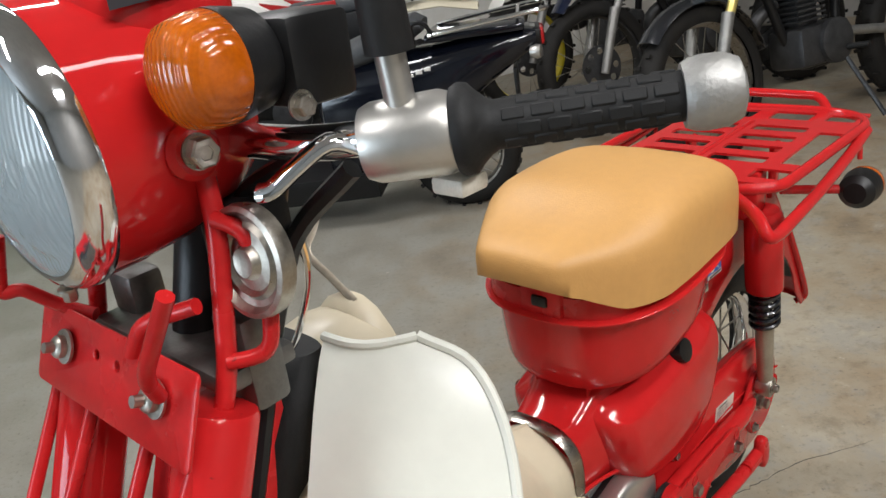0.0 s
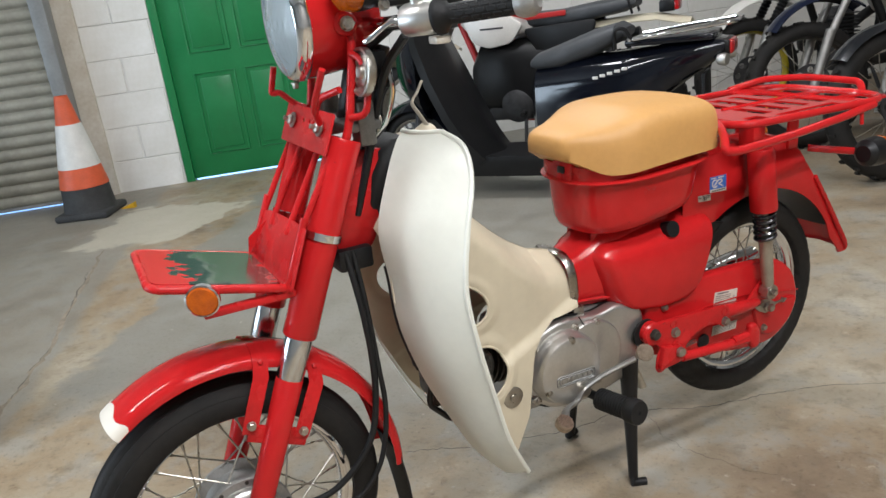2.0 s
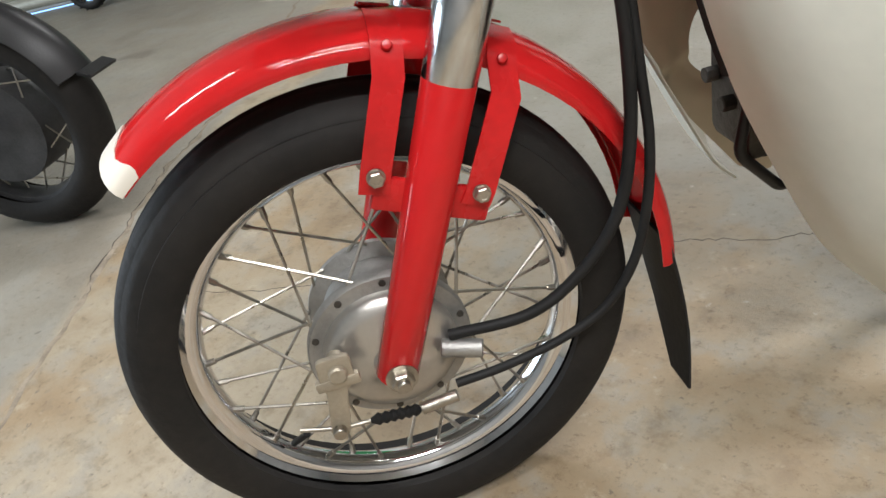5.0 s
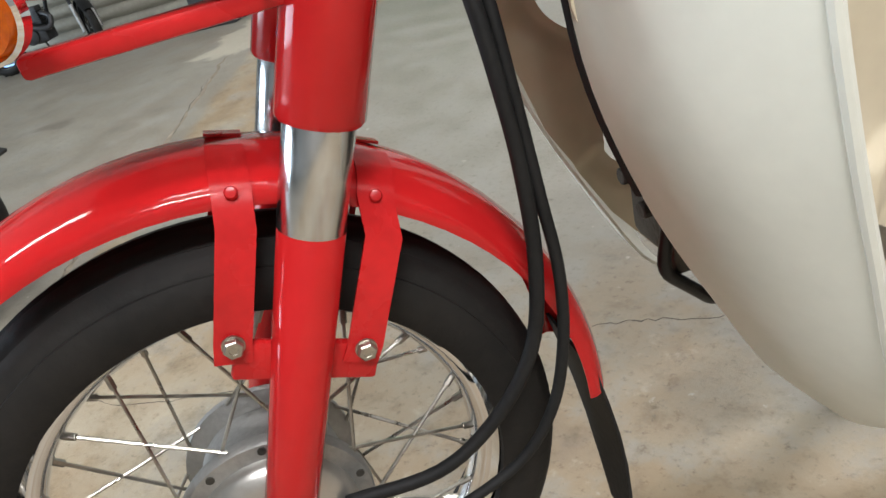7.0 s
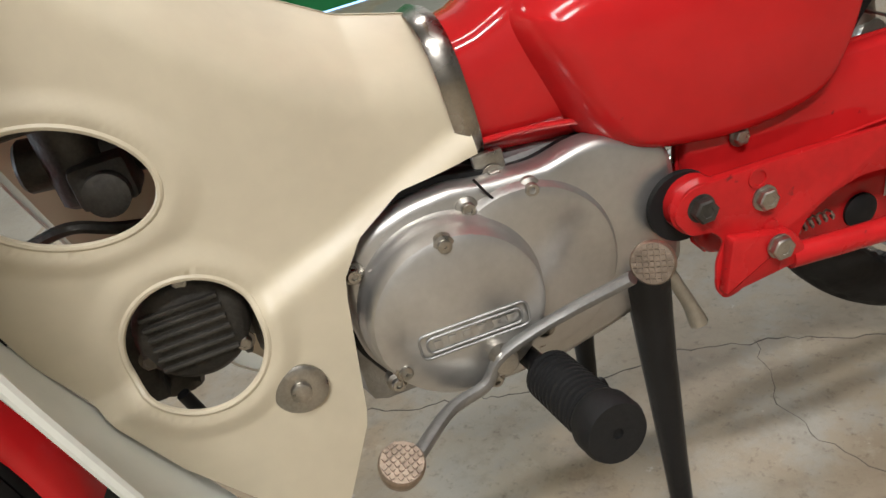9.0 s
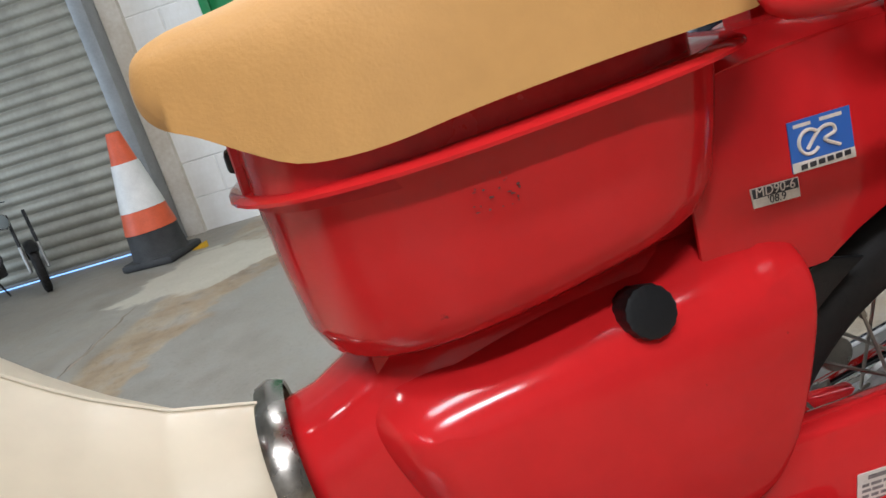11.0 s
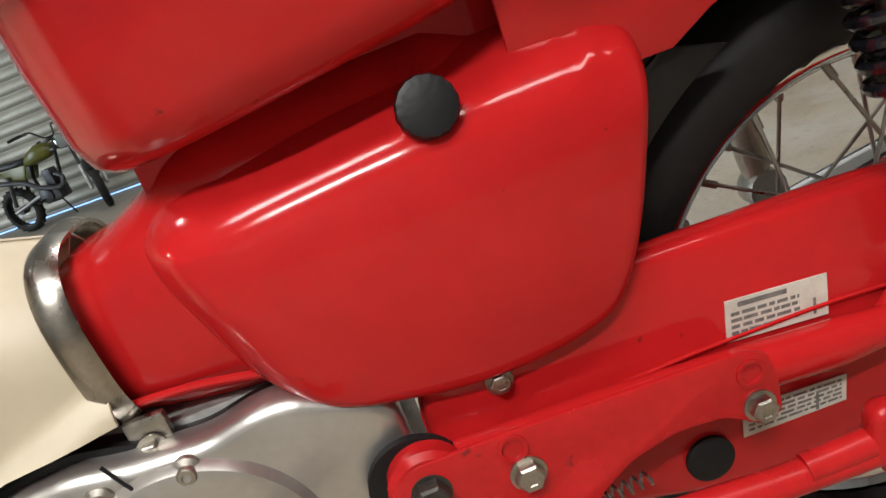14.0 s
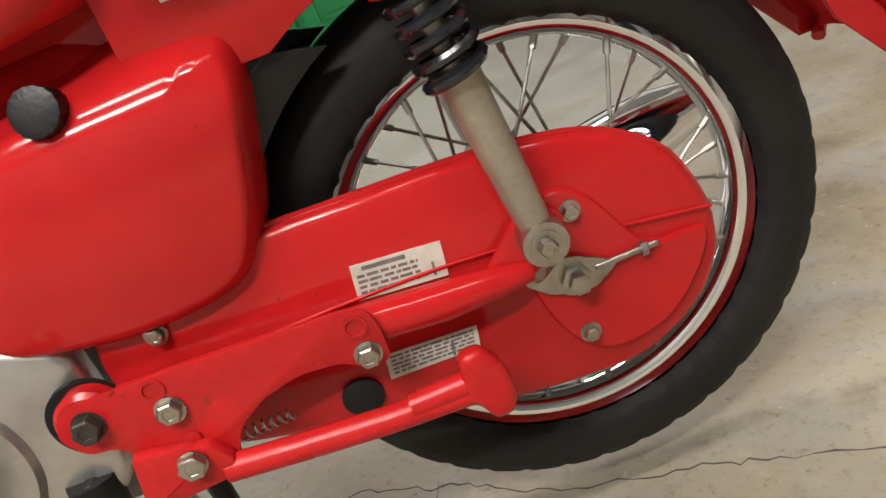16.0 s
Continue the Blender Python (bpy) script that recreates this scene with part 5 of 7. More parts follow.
def decal(name, pts, y, m_back, parent, label, bars=(), ink=INK):
    """A label given by its four corners (x, z), with printed bars."""
    p = [Vector((a, y, c)) for a, c in pts]
    b = bmesh.new()
    b.faces.new([b.verts.new(v) for v in p])
    res = bmesh.ops.extrude_face_region(b, geom=b.faces[:])
    bmesh.ops.translate(b, verts=[v for v in res["geom"] if isinstance(v, bmesh.types.BMVert)], vec=(0, 0.0008, 0))
    ob = part(name, b, m_back, parent, label, smooth=False)
    for u0, u1, v0, v1 in bars:
        q = [p[0].lerp(p[1], u).lerp(p[3].lerp(p[2], u), v) + Vector((0, -0.0003, 0)) for u, v in ((u0, v0), (u1, v0), (u1, v1), (u0, v1))]
        b = bmesh.new()
        b.faces.new([b.verts.new(v) for v in q])
        part("print_bar", b, ink, ob, smooth=False)
    return ob


rb = random.Random(11)
def text_bars(rows, u0, u1, v0, v1, n=7):
    out = []
    for r in range(rows):
        va = v0 + (v1 - v0) * r / rows
        vb = va + (v1 - v0) / rows * 0.55
        u = u0
        while u < u1:
            w = rb.uniform(0.04, 0.14)
            out.append((u, min(u1, u + w), va, vb))
            u += w + rb.uniform(0.012, 0.03)
    return out


decal("warning_label", [(-0.156, 0.366), (-0.089, 0.359), (-0.092, 0.331), (-0.160, 0.338)], -0.0815, STICKER, case, "scratched white warning label", [(0.12, 0.6, 0.08, 0.2)] + text_bars(4, 0.05, 0.72, 0.30, 0.92) + [(0.85, 0.88, 0.5, 0.9)], GREYINK)
decal("warning_label", [(-0.160, 0.288), (-0.087, 0.283), (-0.090, 0.264), (-0.163, 0.266)], -0.0815, STICKER, case, "white printed instruction label", text_bars(5, 0.05, 0.95, 0.10, 0.92) + [(0.70, 0.73, 0.35, 0.95)], GREYINK)

# ---- front end: rack, lamp, bars ----
PN = Vector((-FD.z, 0, FD.x))  # forwards, square to the fork


def tilted_plate(outline, centre, thick, bev=0.0012, holes=()):
    """A plate square to the fork's forward direction; outline in (across, along the fork)."""
    b = slab([(u, v) for u, v in outline], 0, thick, bev, holes)
    m = Matrix.Identity(4)
    m.col[0][:3], m.col[1][:3], m.col[2][:3], m.col[3][:3] = (0, 1, 0), -PN, FD, centre
    bmesh.ops.transform(b, matrix=m, verts=b.verts)
    return b


rack = part("front_rack", tilted_plate(round2([(-0.110, -0.034), (0.110, -0.034), (0.110, 0.030), (-0.110, 0.030)], 0.006), (-0.977, 0.004, 0.846), 0.003, holes=[circle2(-0.012, 0.008, 0.004, 12), circle2(0.018, 0.008, 0.004, 12)]), RED_MATT, bike, "red steel front rack with upright rods")
for y in (-0.066, 0.064):
    p = Vector((-0.977, y, 0.850)) + PN * 0.001
    bb = lathe([(0, 0), (0.013, 0), (0.013, 0.002), (0.0085, 0.0025), (0.0085, 0.007), (0.0065, 0.009), (0.004, 0.0095), (0.004, 0.016), (0, 0.016)], p, PN, 18)
    part("rack_bolt", bb, STEEL, rack, "domed plated bolt")
for y in (-0.092, -0.036, 0.046, 0.104):
    a = Vector((-0.974, y, 0.822))
    c = Vector((-1.048, y * 0.98, 0.690))
    part("rack_rod", tube([a + PN * -0.004, c + PN * -0.002], 0.0052, 10), RED_MATT, rack)
lower = tilted_plate(round2([(-0.118, -0.055), (0.106, -0.055), (0.106, 0.030), (0.060, 0.038), (-0.060, 0.045), (-0.118, 0.045)], 0.006), (-1.053, 0.006, 0.672), 0.003)
lp = part("rack_panel", lower, RED_MATT, rack)
part("panel_frame", tube(corners([Vector((-1.030, -0.092, 0.725)), Vector((-1.076, -0.094, 0.612)), Vector((-1.076, 0.106, 0.612)), Vector((-1.030, 0.104, 0.725))], 0.02, 4), 0.006, 10), RED_MATT, rack)
# flat tray with a rim tube, worn to bare metal
TRAY_M = bpy.data.materials.new("worn_red_tray")
TRAY_M.use_nodes = True
nt = TRAY_M.node_tree
pb = nt.nodes["Principled BSDF"]
tco = nt.nodes.new("ShaderNodeTexCoord").outputs["Object"]
sp = nt.nodes.new("ShaderNodeSeparateXYZ")
nt.links.new(tco, sp.inputs[0])
nz = noise_node(nt, 24, 5, 0.65, tco)
ma = nt.nodes.new("ShaderNodeMath")
ma.operation = "MULTIPLY_ADD"
nt.links.new(nz.outputs[0], ma.inputs[0])
ma.inputs[1].default_value = 0.16
nt.links.new(sp.outputs[0], ma.inputs[2])
mr = nt.nodes.new("ShaderNodeMapRange")
nt.links.new(ma.outputs[0], mr.inputs[0])
mr.inputs[1].default_value, mr.inputs[2].default_value = -1.150, -0.980
cr = ramp(nt, mr.outputs[0], [(0.0, (0.50, 0.012, 0.02)), (0.10, (0.50, 0.012, 0.02)), (0.13, (0.045, 0.065, 0.07)), (0.30, (0.06, 0.08, 0.085)), (0.36, (0.42, 0.40, 0.38)), (0.88, (0.36, 0.31, 0.28)), (0.95, (0.42, 0.02, 0.02))])
nt.links.new(cr.outputs[0], pb.inputs["Base Color"])
met = ramp(nt, mr.outputs[0], [(0.12, (0, 0, 0)), (0.16, (0.5, 0.5, 0.5)), (0.34, (0.6, 0.6, 0.6)), (0.38, (0.95, 0.95, 0.95)), (0.88, (0.9, 0.9, 0.9)), (0.95, (0, 0, 0))])
nt.links.new(met.outputs[0], pb.inputs["Metallic"])
pb.inputs["Roughness"].default_value = 0.18


def tray_z(x):
    return 0.628 + (-1.075 - x) * 0.24


TR = [(-1.080, -0.090), (-1.262, -0.082), (-1.255, 0.118), (-1.078, 0.100)]
b = bmesh.new()
loft([[(x, y, tray_z(x) + h) for x, y in round2(TR, 0.02)] for h in (0.0, 0.003)], bm=b)
tray = part("rack_tray", b, TRAY_M, rack, "red tray worn down to bare metal", smooth=False)
part("tray_rim", tube(corners([(x, y, tray_z(x) - 0.004) for x, y in [(-1.066, -0.094), (-1.266, -0.088), (-1.260, 0.124), (-1.066, 0.106)]], 0.022, 5, True), 0.0068, 10, True), RED_MATT, tray)
part("tray_gusset", loft([[(-1.085, y, 0.633), (-1.045, y, 0.690), (-1.080, y, 0.665)] for y in (0.078, 0.081)]), RED_MATT, tray, smooth=False)
part("lamp_bar", box(-1.20, -1.06, -0.094, -0.078, 0.606, 0.618, bev=0.003), RED_MATT, tray, "dark red bar under the tray")
rf_ = part("side_reflector", lathe([(0, 0.0), (0.0225, 0.0), (0.0225, 0.006), (0.020, 0.009), (0, 0.011)], (-1.200, -0.112, 0.645), (-0.42, -1, -0.05), 36), AMBER, rack, "round amber reflector")
part("reflector_rim", lathe([(0.0222, -0.003), (0.0245, -0.003), (0.0248, 0.005), (0.0225, 0.0065)], (-1.200, -0.112, 0.645), (-0.42, -1, -0.05), 36), CHROME, rf_)
# hooks and stays
part("hook", tube(corners([(-0.982, -0.082, 0.860), (-0.995, -0.100, 0.885), (-0.986, -0.136, 0.942)], 0.016, 4), 0.0052, 10), RED_MATT, rack)
part("hook", tube(corners([(-0.952, 0.060, 0.866), (-0.966, 0.082, 0.874), (-0.986, 0.092, 0.895), (-0.998, 0.100, 0.892), (-0.988, 0.096, 0.936)], 0.014, 4), 0.0052, 10), RED_MATT, rack)
for s in (-1, 1):
    part("rack_stay", tube(corners([(-0.916, s * 0.083 + 0.004, 0.978), (-0.920, s * 0.090 + 0.004, 0.948), (-0.938, s * 0.090 + 0.004, 0.845), (-0.965, s * 0.088 + 0.004, 0.79)], 0.03, 4), 0.0068, 10), RED_MATT, rack)
part("horn_guard", tube(corners([(-0.922, -0.088, 0.955), (-0.914, -0.106, 0.948), (-0.912, -0.114, 0.90), (-0.918, -0.112, 0.866), (-0.936, -0.090, 0.862)], 0.02, 4), 0.0055, 10), RED_MATT, rack)
part("rack_strut", tube(corners([(-0.945, -0.084, 0.905), (-0.965, -0.045, 0.892), (-0.970, -0.030, 0.868)], 0.015, 4), 0.0055, 10), RED_MATT, rack)

# head lamp
LX, LZ = -0.965, 0.992
LA = Vector((-1, 0, -0.04)).normalized()
lamp = part("head_lamp", lathe([(0.0, -0.135), (0.034, -0.132), (0.060, -0.118), (0.076, -0.092), (0.084, -0.060), (0.0872, -0.025), (0.0875, 0.004)], (LX, 0, LZ), LA, 56), RED, bike, "red painted head lamp shell", sharp=60)
part("lamp_rim", lathe([(0.0845, 0.002), (0.089, 0.002), (0.0900, 0.005), (0.0888, 0.013), (0.084, 0.020), (0.079, 0.023), (0.076, 0.0225), (0.076, 0.018), (0.080, 0.012), (0.080, 0.004)], (LX, 0, LZ), LA, 64, closed=True), CHROME, lamp, "polished chrome lamp rim")
part("reflector", lathe([(0.0, -0.052), (0.02, -0.050), (0.045, -0.036), (0.066, -0.012), (0.078, 0.013)], (LX, 0, LZ), LA, 48), CHROME, lamp)
# pale blue diffuse share imitates window light reflected in the lens
GLASS = mat("fluted_lamp_glass", (0.70, 0.80, 0.84), 0.05, trans=0.62)
flutes(GLASS, 0.0042, "Y", 0.12)
b = bmesh.new()
R = []
for i in range(17):
    r = 0.0775 * i / 16
    for_ring = []
    for k in range(64):
        a = 2 * math.pi * k / 64
        y, z = r * math.cos(a), r * math.sin(a)
        h = 0.0175 + 0.017 * (1 - (r / 0.0775) ** 2)
        if z < 0.005 and abs(y) < 0.055:
            h += 0.0012 * math.cos(y * 900)
        for_ring.append((LX - h, y, LZ + z - h * 0.04))
    R.append(for_ring)
loft(R[1:], bm=b)
gl = part("lamp_lens", b, GLASS, lamp, "domed fluted glass lens", sharp=70)
for s in (-1, 1):
    part("lamp_ear", lathe([(0, -0.01), (0.017, -0.01), (0.018, 0), (0.018, 0.016), (0.014, 0.020), (0, 0.020)], (-0.914, s * 0.072, 0.984), (0, s, 0), 26), RED, lamp)
    part("ear_bolt", hexbolt((-0.914, s * 0.092, 0.984), (0, s, 0), 0.010, 0.008, 1.1), STEEL, lamp)
part("lamp_screw", hexbolt((-0.975, 0, 0.902), (0, 0, -1), 0.005, 0.008), STEEL, lamp)
# red handlebar cowl above the lamp with a dial housing
b = bmesh.new()
loft([[(x, y, z) for x, y in super_ring(cx, 0, a, bw, 2.8, 32)] for z, cx, a, bw in ((1.015, -0.888, 0.055, 0.055), (1.045, -0.890, 0.060, 0.062), (1.075, -0.884, 0.058, 0.060), (1.10, -0.876, 0.052, 0.054), (1.112, -0.872, 0.046, 0.048))], bm=b)
cowl = part("instrument_cowl", b, RED, bike, "red instrument cowl above the head lamp")
part("dial", lathe([(0, 0), (0.045, 0), (0.046, 0.006), (0.040, 0.008), (0, 0.008)], (-0.872, 0, 1.110), (-0.1, 0, 1), 36), BLACK_PL, cowl, "black dial")
decal("number_label", [(-0.930, 1.082), (-0.884, 1.086), (-0.884, 1.070), (-0.930, 1.066)], -0.064, INK, cowl, "black strip with pale marks", [(0.3 + 0.15 * i, 0.39 + 0.15 * i, 0.35, 0.7) for i in range(4)], STICKER)

# turn signals
def signal(p, d, parent, body_len, name="turn_signal"):
    o = part(name, lathe([(0, -body_len), (0.018, -body_len), (0.029, -body_len * 0.75), (0.032, -0.004), (0.032, 0.003), (0.030, 0.003), (0, 0.0025)], p, d, 40), BLACK_PL, parent, "black turn signal with amber lens")
    part("lens", lathe([(0.0305, 0.0), (0.0318, 0.004), (0.0312, 0.014), (0.028, 0.026), (0.020, 0.0325), (0.009, 0.0355), (0, 0.036)], p, d, 48), AMBER, o, "bright amber lens")
    return o


sg = signal((-0.918, -0.116, 1.037), (-1, -0.12, 0.0), bike, 0.030)
part("signal_arm", box(-0.892, -0.845, -0.148, -0.100, 1.008, 1.060, bev=0.006), BLACK_PL, sg, "square black switch housing")
part("signal_screw", hexbolt((-0.892, -0.149, 1.012), (0, -1, 0), 0.0065, 0.006), STEEL, sg)
sg2 = signal((-0.918, 0.118, 1.028), (-1, 0.12, 0.0), bike, 0.030)
for s in (-1, 1):
    rs = signal((0.222, s * 0.165, 0.622), (1, 0, 0.0), bike, 0.042)
    part("signal_stalk", tube([(0.14, s * 0.06, 0.628), (0.17, s * 0.10, 0.624), (0.20, s * 0.150, 0.622)], 0.008, 10), RED, rs, "red stalk")

# handlebar, left and right
def bar(s):
    hb = part("handlebar", tube(catmull([(-0.885, s * 0.04, 0.985), (-0.872, s * 0.12, 0.985), (-0.848, s * 0.19, 0.991), (-0.80, s * 0.262, 0.997), (-0.768, s * 0.312, 1.001)], 5), 0.011, 14), CHROME, bike, "handlebar with black rubber grip")
    a, c = Vector((-0.836, s * 0.218, 0.992)), Vector((-0.776, s * 0.308, 1.000))
    d = (c - a).normalized()
    L = (c - a).length
    g = lathe([(0.012, -0.012), (0.0235, -0.010), (0.0255, -0.006), (0.0245, -0.001), (0.020, 0.003), (0.0155, 0.008), (0.0136, 0.012), (0.0131, L), (0.011, L)], a, d, 36)
    grip = part("grip", g, RUBBER, hb, "black ribbed rubber grip")
    u = d.orthogonal().normalized()
    v = d.cross(u)
    for i in range(10):
        an = 2 * math.pi * i / 10
        rad = u * math.cos(an) + v * math.sin(an)
        bb = bmesh.new()
        for k in range(6):
            z0 = 0.016 + k * 0.0155 + (0.008 if i % 2 else 0)
            tan = d.cross(rad)
            m = Matrix.Identity(4)
            m.col[0][:3], m.col[1][:3], m.col[2][:3], m.col[3][:3] = d, tan, rad, a + d * z0
            if z0 < L - 0.012:
                box(0, 0.0125, -0.0034, 0.0034, 0.010, 0.0140, bev=0.0008, seg=1, bm=bb, m=m)
        part("grip_rib", bb, RUBBER, grip)
    e = lathe([(0, 0), (0.0165, 0), (0.0185, 0.004), (0.0195, 0.010), (0.0188, 0.021), (0.0155, 0.028), (0.009, 0.0305), (0.0085, 0.030), (0, 0.028)], c, d, 36)
    part("bar_weight", e, ALU_D, hb, "satin aluminium bar end")
    q = Vector((-0.856, s * 0.190, 0.990))
    b = lathe([(0.0, -0.026), (0.020, -0.026), (0.0225, -0.02), (0.0235, 0.018), (0.021, 0.025), (0.0, 0.025)], q, d, 30)
    pr = part("lever_perch", b, ALU, hb, "cast aluminium lever perch")
    part("mirror_stem", tube([q + Vector((-0.004, 0, 0.01)), q + Vector((-0.008, -0.002 * s, 0.060))], 0.0085, 12), ALU, pr)
    part("mirror_boot", tube([q + Vector((-0.008, 0, 0.048)), q + Vector((-0.011, 0, 0.085)), q + Vector((-0.014, 0, 0.135))], 0.0125, 14, taper=[0.0135, 0.0125, 0.009]), RUBBER, pr, "black rubber boot on the mirror stem")
    part("lever", tube(catmull([(-0.865, s * 0.158, 0.984), (-0.880, s * 0.148, 0.990), (-0.897, s * 0.135, 0.978), (-0.908, s * 0.126, 0.968), (-0.912, s * 0.118, 0.966)], 4), 0.0065, 10, flat=0.7), CHROME, pr, "chrome lever")
    part("choke_tab", box(-0.850, -0.826, s * 0.205 - 0.012, s * 0.205 + 0.012, 0.955, 0.966, bev=0.003), STICKER, pr)


bar(-1)
bar(1)
# horn with ring, bracket and steering stem parts
CASTD = mat("dark_cast_alloy", (0.17, 0.165, 0.155), 0.45, metal=0.8, var=0.2, scale=30, bump=0.1, bscale=200)
horn = part("horn", lathe([(0, 0.008), (0.009, 0.010), (0.012, 0.005), (0.019, 0.004), (0.022, 0.007), (0.025, 0.004), (0.029, 0.005), (0.032, 0.010), (0.0355, 0.009), (0.0365, 0.004), (0.0355, -0.002), (0.030, -0.006), (0, -0.008)], (-0.894, -0.100, 0.914), (-1.0, -0.05, 0.12), 40), STEEL, bike, "round metal horn")
b = box(-0.945, -0.885, -0.090, 0.090, 0.838, 0.853, bev=0.004)
box(-0.925, -0.895, -0.092, -0.055, 0.815, 0.885, bev=0.006, bm=b)
box(-0.925, -0.895, 0.055, 0.092, 0.815, 0.885, bev=0.006, bm=b)
part("top_bracket", b, CASTD, bike, "cast steering bracket")
b = rod((-0.905, 0, 0.84), (-0.868, 0, 0.965), 0.022)
rod((-0.895, -0.062, 0.86), (-0.860, -0.066, 0.96), 0.012, bm=b)
tube(catmull([(-0.86, -0.15, 0.975), (-0.872, -0.10, 0.93), (-0.885, -0.075, 0.87), (-0.90, -0.06, 0.80), (-0.93, -0.05, 0.70)], 5), 0.007, 8, bm=b)
tube(catmull([(-0.87, -0.12, 0.985), (-0.885, -0.06, 0.95), (-0.89, -0.03, 0.88), (-0.90, -0.03, 0.80)], 5), 0.006, 8, bm=b)
box(-0.905, -0.86, -0.085, -0.03, 0.895, 0.955, bev=0.01, bm=b)
part("wiring", b, BLACK_PL, bike, "black cables and wiring below the handlebar")
part("spring_strap", tube(catmull([(-0.862, -0.085, 0.93), (-0.858, -0.082, 0.89), (-0.868, -0.07, 0.845), (-0.885, -0.06, 0.82)], 5), 0.010, 8, flat=0.25), CHROME, bike, "bright metal strip")
# lower clamp, cables
part("lower_clamp", box(-0.975, -0.915, -0.065, 0.065, 0.612, 0.650, bev=0.006), BLACK_PL, bike, "black cable clamp under the steering head")
for r, pts in ((0.0056, [(-0.962, -0.060, 0.648), (-0.956, -0.078, 0.575), (-0.952, -0.084, 0.524), (-0.949, -0.086, 0.464), (-0.952, -0.087, 0.389), (-0.968, -0.088, 0.322), (-1.006, -0.088, 0.272), (-1.060, -0.086, 0.240), (-1.135, -0.072, 0.232)]),
               (0.0046, [(-0.950, -0.062, 0.648), (-0.946, -0.076, 0.575), (-0.943, -0.082, 0.513), (-0.939, -0.085, 0.439), (-0.936, -0.087, 0.378), (-0.943, -0.089, 0.319), (-0.960, -0.090, 0.265), (-0.991, -0.090, 0.225), (-1.036, -0.089, 0.203), (-1.091, -0.087, 0.190), (-1.140, -0.084, 0.184)])):
    part("control_cable", tube(catmull(pts, 6), r, 10), RUBBER, bike, "black control cable running to the front hub")
# brake arm on the front hub plate
b = slab(round2([(-1.256, 0.262), (-1.226, 0.262), (-1.226, 0.232), (-1.236, 0.225), (-1.246, 0.174), (-1.264, 0.176), (-1.255, 0.226), (-1.258, 0.236)], 0.005), -0.076, -0.082, 0.0012)
rod((-1.240, -0.058, 0.246), (-1.240, -0.088, 0.246), 0.0085, bm=b)
rod((-1.262, -0.079, 0.236), (-1.222, -0.079, 0.232), 0.0042, bm=b)
box(-1.262, -1.222, -0.0835, -0.0745, 0.229, 0.240, bev=0.002, bm=b)
arm_ = part("brake_arm", b, BRONZE, bp, "plated brake arm")
part("arm_pin", rod((-1.255, -0.090, 0.182), (-1.255, -0.068, 0.182), 0.0065), STEEL, arm_)
b = rod((-1.255, -0.078, 0.180), (-1.290, -0.076, 0.190), 0.0022)
rod((-1.225, -0.079, 0.179), (-1.255, -0.078, 0.180), 0.0022, bm=b)
part("brake_rod", b, STEEL, bp)
part("rubber_bellows", lathe([(0.0025, 0)] + [(0.0062 if i % 2 else 0.0042, 0.004 + i * 0.0035) for i in range(12)] + [(0.0025, 0.048)], (-1.226, -0.079, 0.179), (1, -0.06, -0.03), 14), RUBBER, bp, "black rubber bellows")
part("cable_ferrule", rod((-1.178, -0.082, 0.1775), (-1.142, -0.084, 0.183), 0.0058), STEEL, bp)
part("speedo_drive", rod((-1.145, -0.060, 0.222), (-1.108, -0.070, 0.216), 0.009), ALU_D, bp)
for i in range(10):
    a = 2 * math.pi * i / 10 + 0.2
    part("hub_bolt", lathe([(0.0035, 0), (0.0035, 0.002), (0, 0.002)], (FX + 0.0715 * math.cos(a), -0.0385, FZ + 0.0715 * math.sin(a)), (0, -1, 0), 10), ENGINE_D, fw)
b = rod((FX - 0.125, -0.012, FZ - 0.105), (FX - 0.105, -0.030, FZ - 0.082), 0.0035)
part("tyre_valve", b, RUBBER, fw)
# mudguard stays, folded over onto the guard
for low, a, wd in ((((-1.167, 0.397), (-1.162, 0.412), (-1.133, 0.485)), 102, Vector((0.95, 0, -0.30))), (((-1.0890, 0.3625), (-1.0820, 0.3735), (-1.047, 0.447)), 121, Vector((0.90, 0, -0.44)))):
    for s in (-1, 1):
        mids = [Vector((x, s * y, z)) for (x, z), y in zip(low, (0.070, 0.070, 0.066))]
        for ang in (78, 62, 45, 28, 12):
            rr = 0.2922 - 0.026 * (1 - math.cos(radians(ang))) / (1 - math.cos(radians(100)))
            mids.append(Vector((FX + 0.004 - rr * math.cos(radians(a)), s * 0.0548 * math.sin(radians(ang)) / math.sin(radians(100)), FZ + 0.012 + rr * math.sin(radians(a)))))
        st = part("fender_stay", sheet([[q - wd * 0.0125, q, q + wd * 0.0125] for q in mids], 0.002), RED_MATT, ff, "red riveted stay")
        part("stay_bolt", hexbolt((low[1][0], s * 0.0715, low[1][1]), (0, s, 0), 0.007, 0.006, 1.1), STEEL, st)
        for q in (mids[3],):
            part("rivet", lathe([(0.0045, 0), (0.0035, 0.0025), (0, 0.003)], q + Vector((0, s * 0.002, 0.001)), (0, s * 0.9, 0.5), 12), RED_MATT, st)
for s in (-1, 1):
    part("fork_lug", box(-1.172, -1.072, s * 0.064 - 0.004, s * 0.064 + 0.004, 0.362, 0.392, bev=0.003, m=Matrix.Translation((-1.122, 0, 0.377)) @ Matrix.Rotation(radians(24), 4, "Y") @ Matrix.Translation((1.122, 0, -0.377))), RED_MATT, ff)

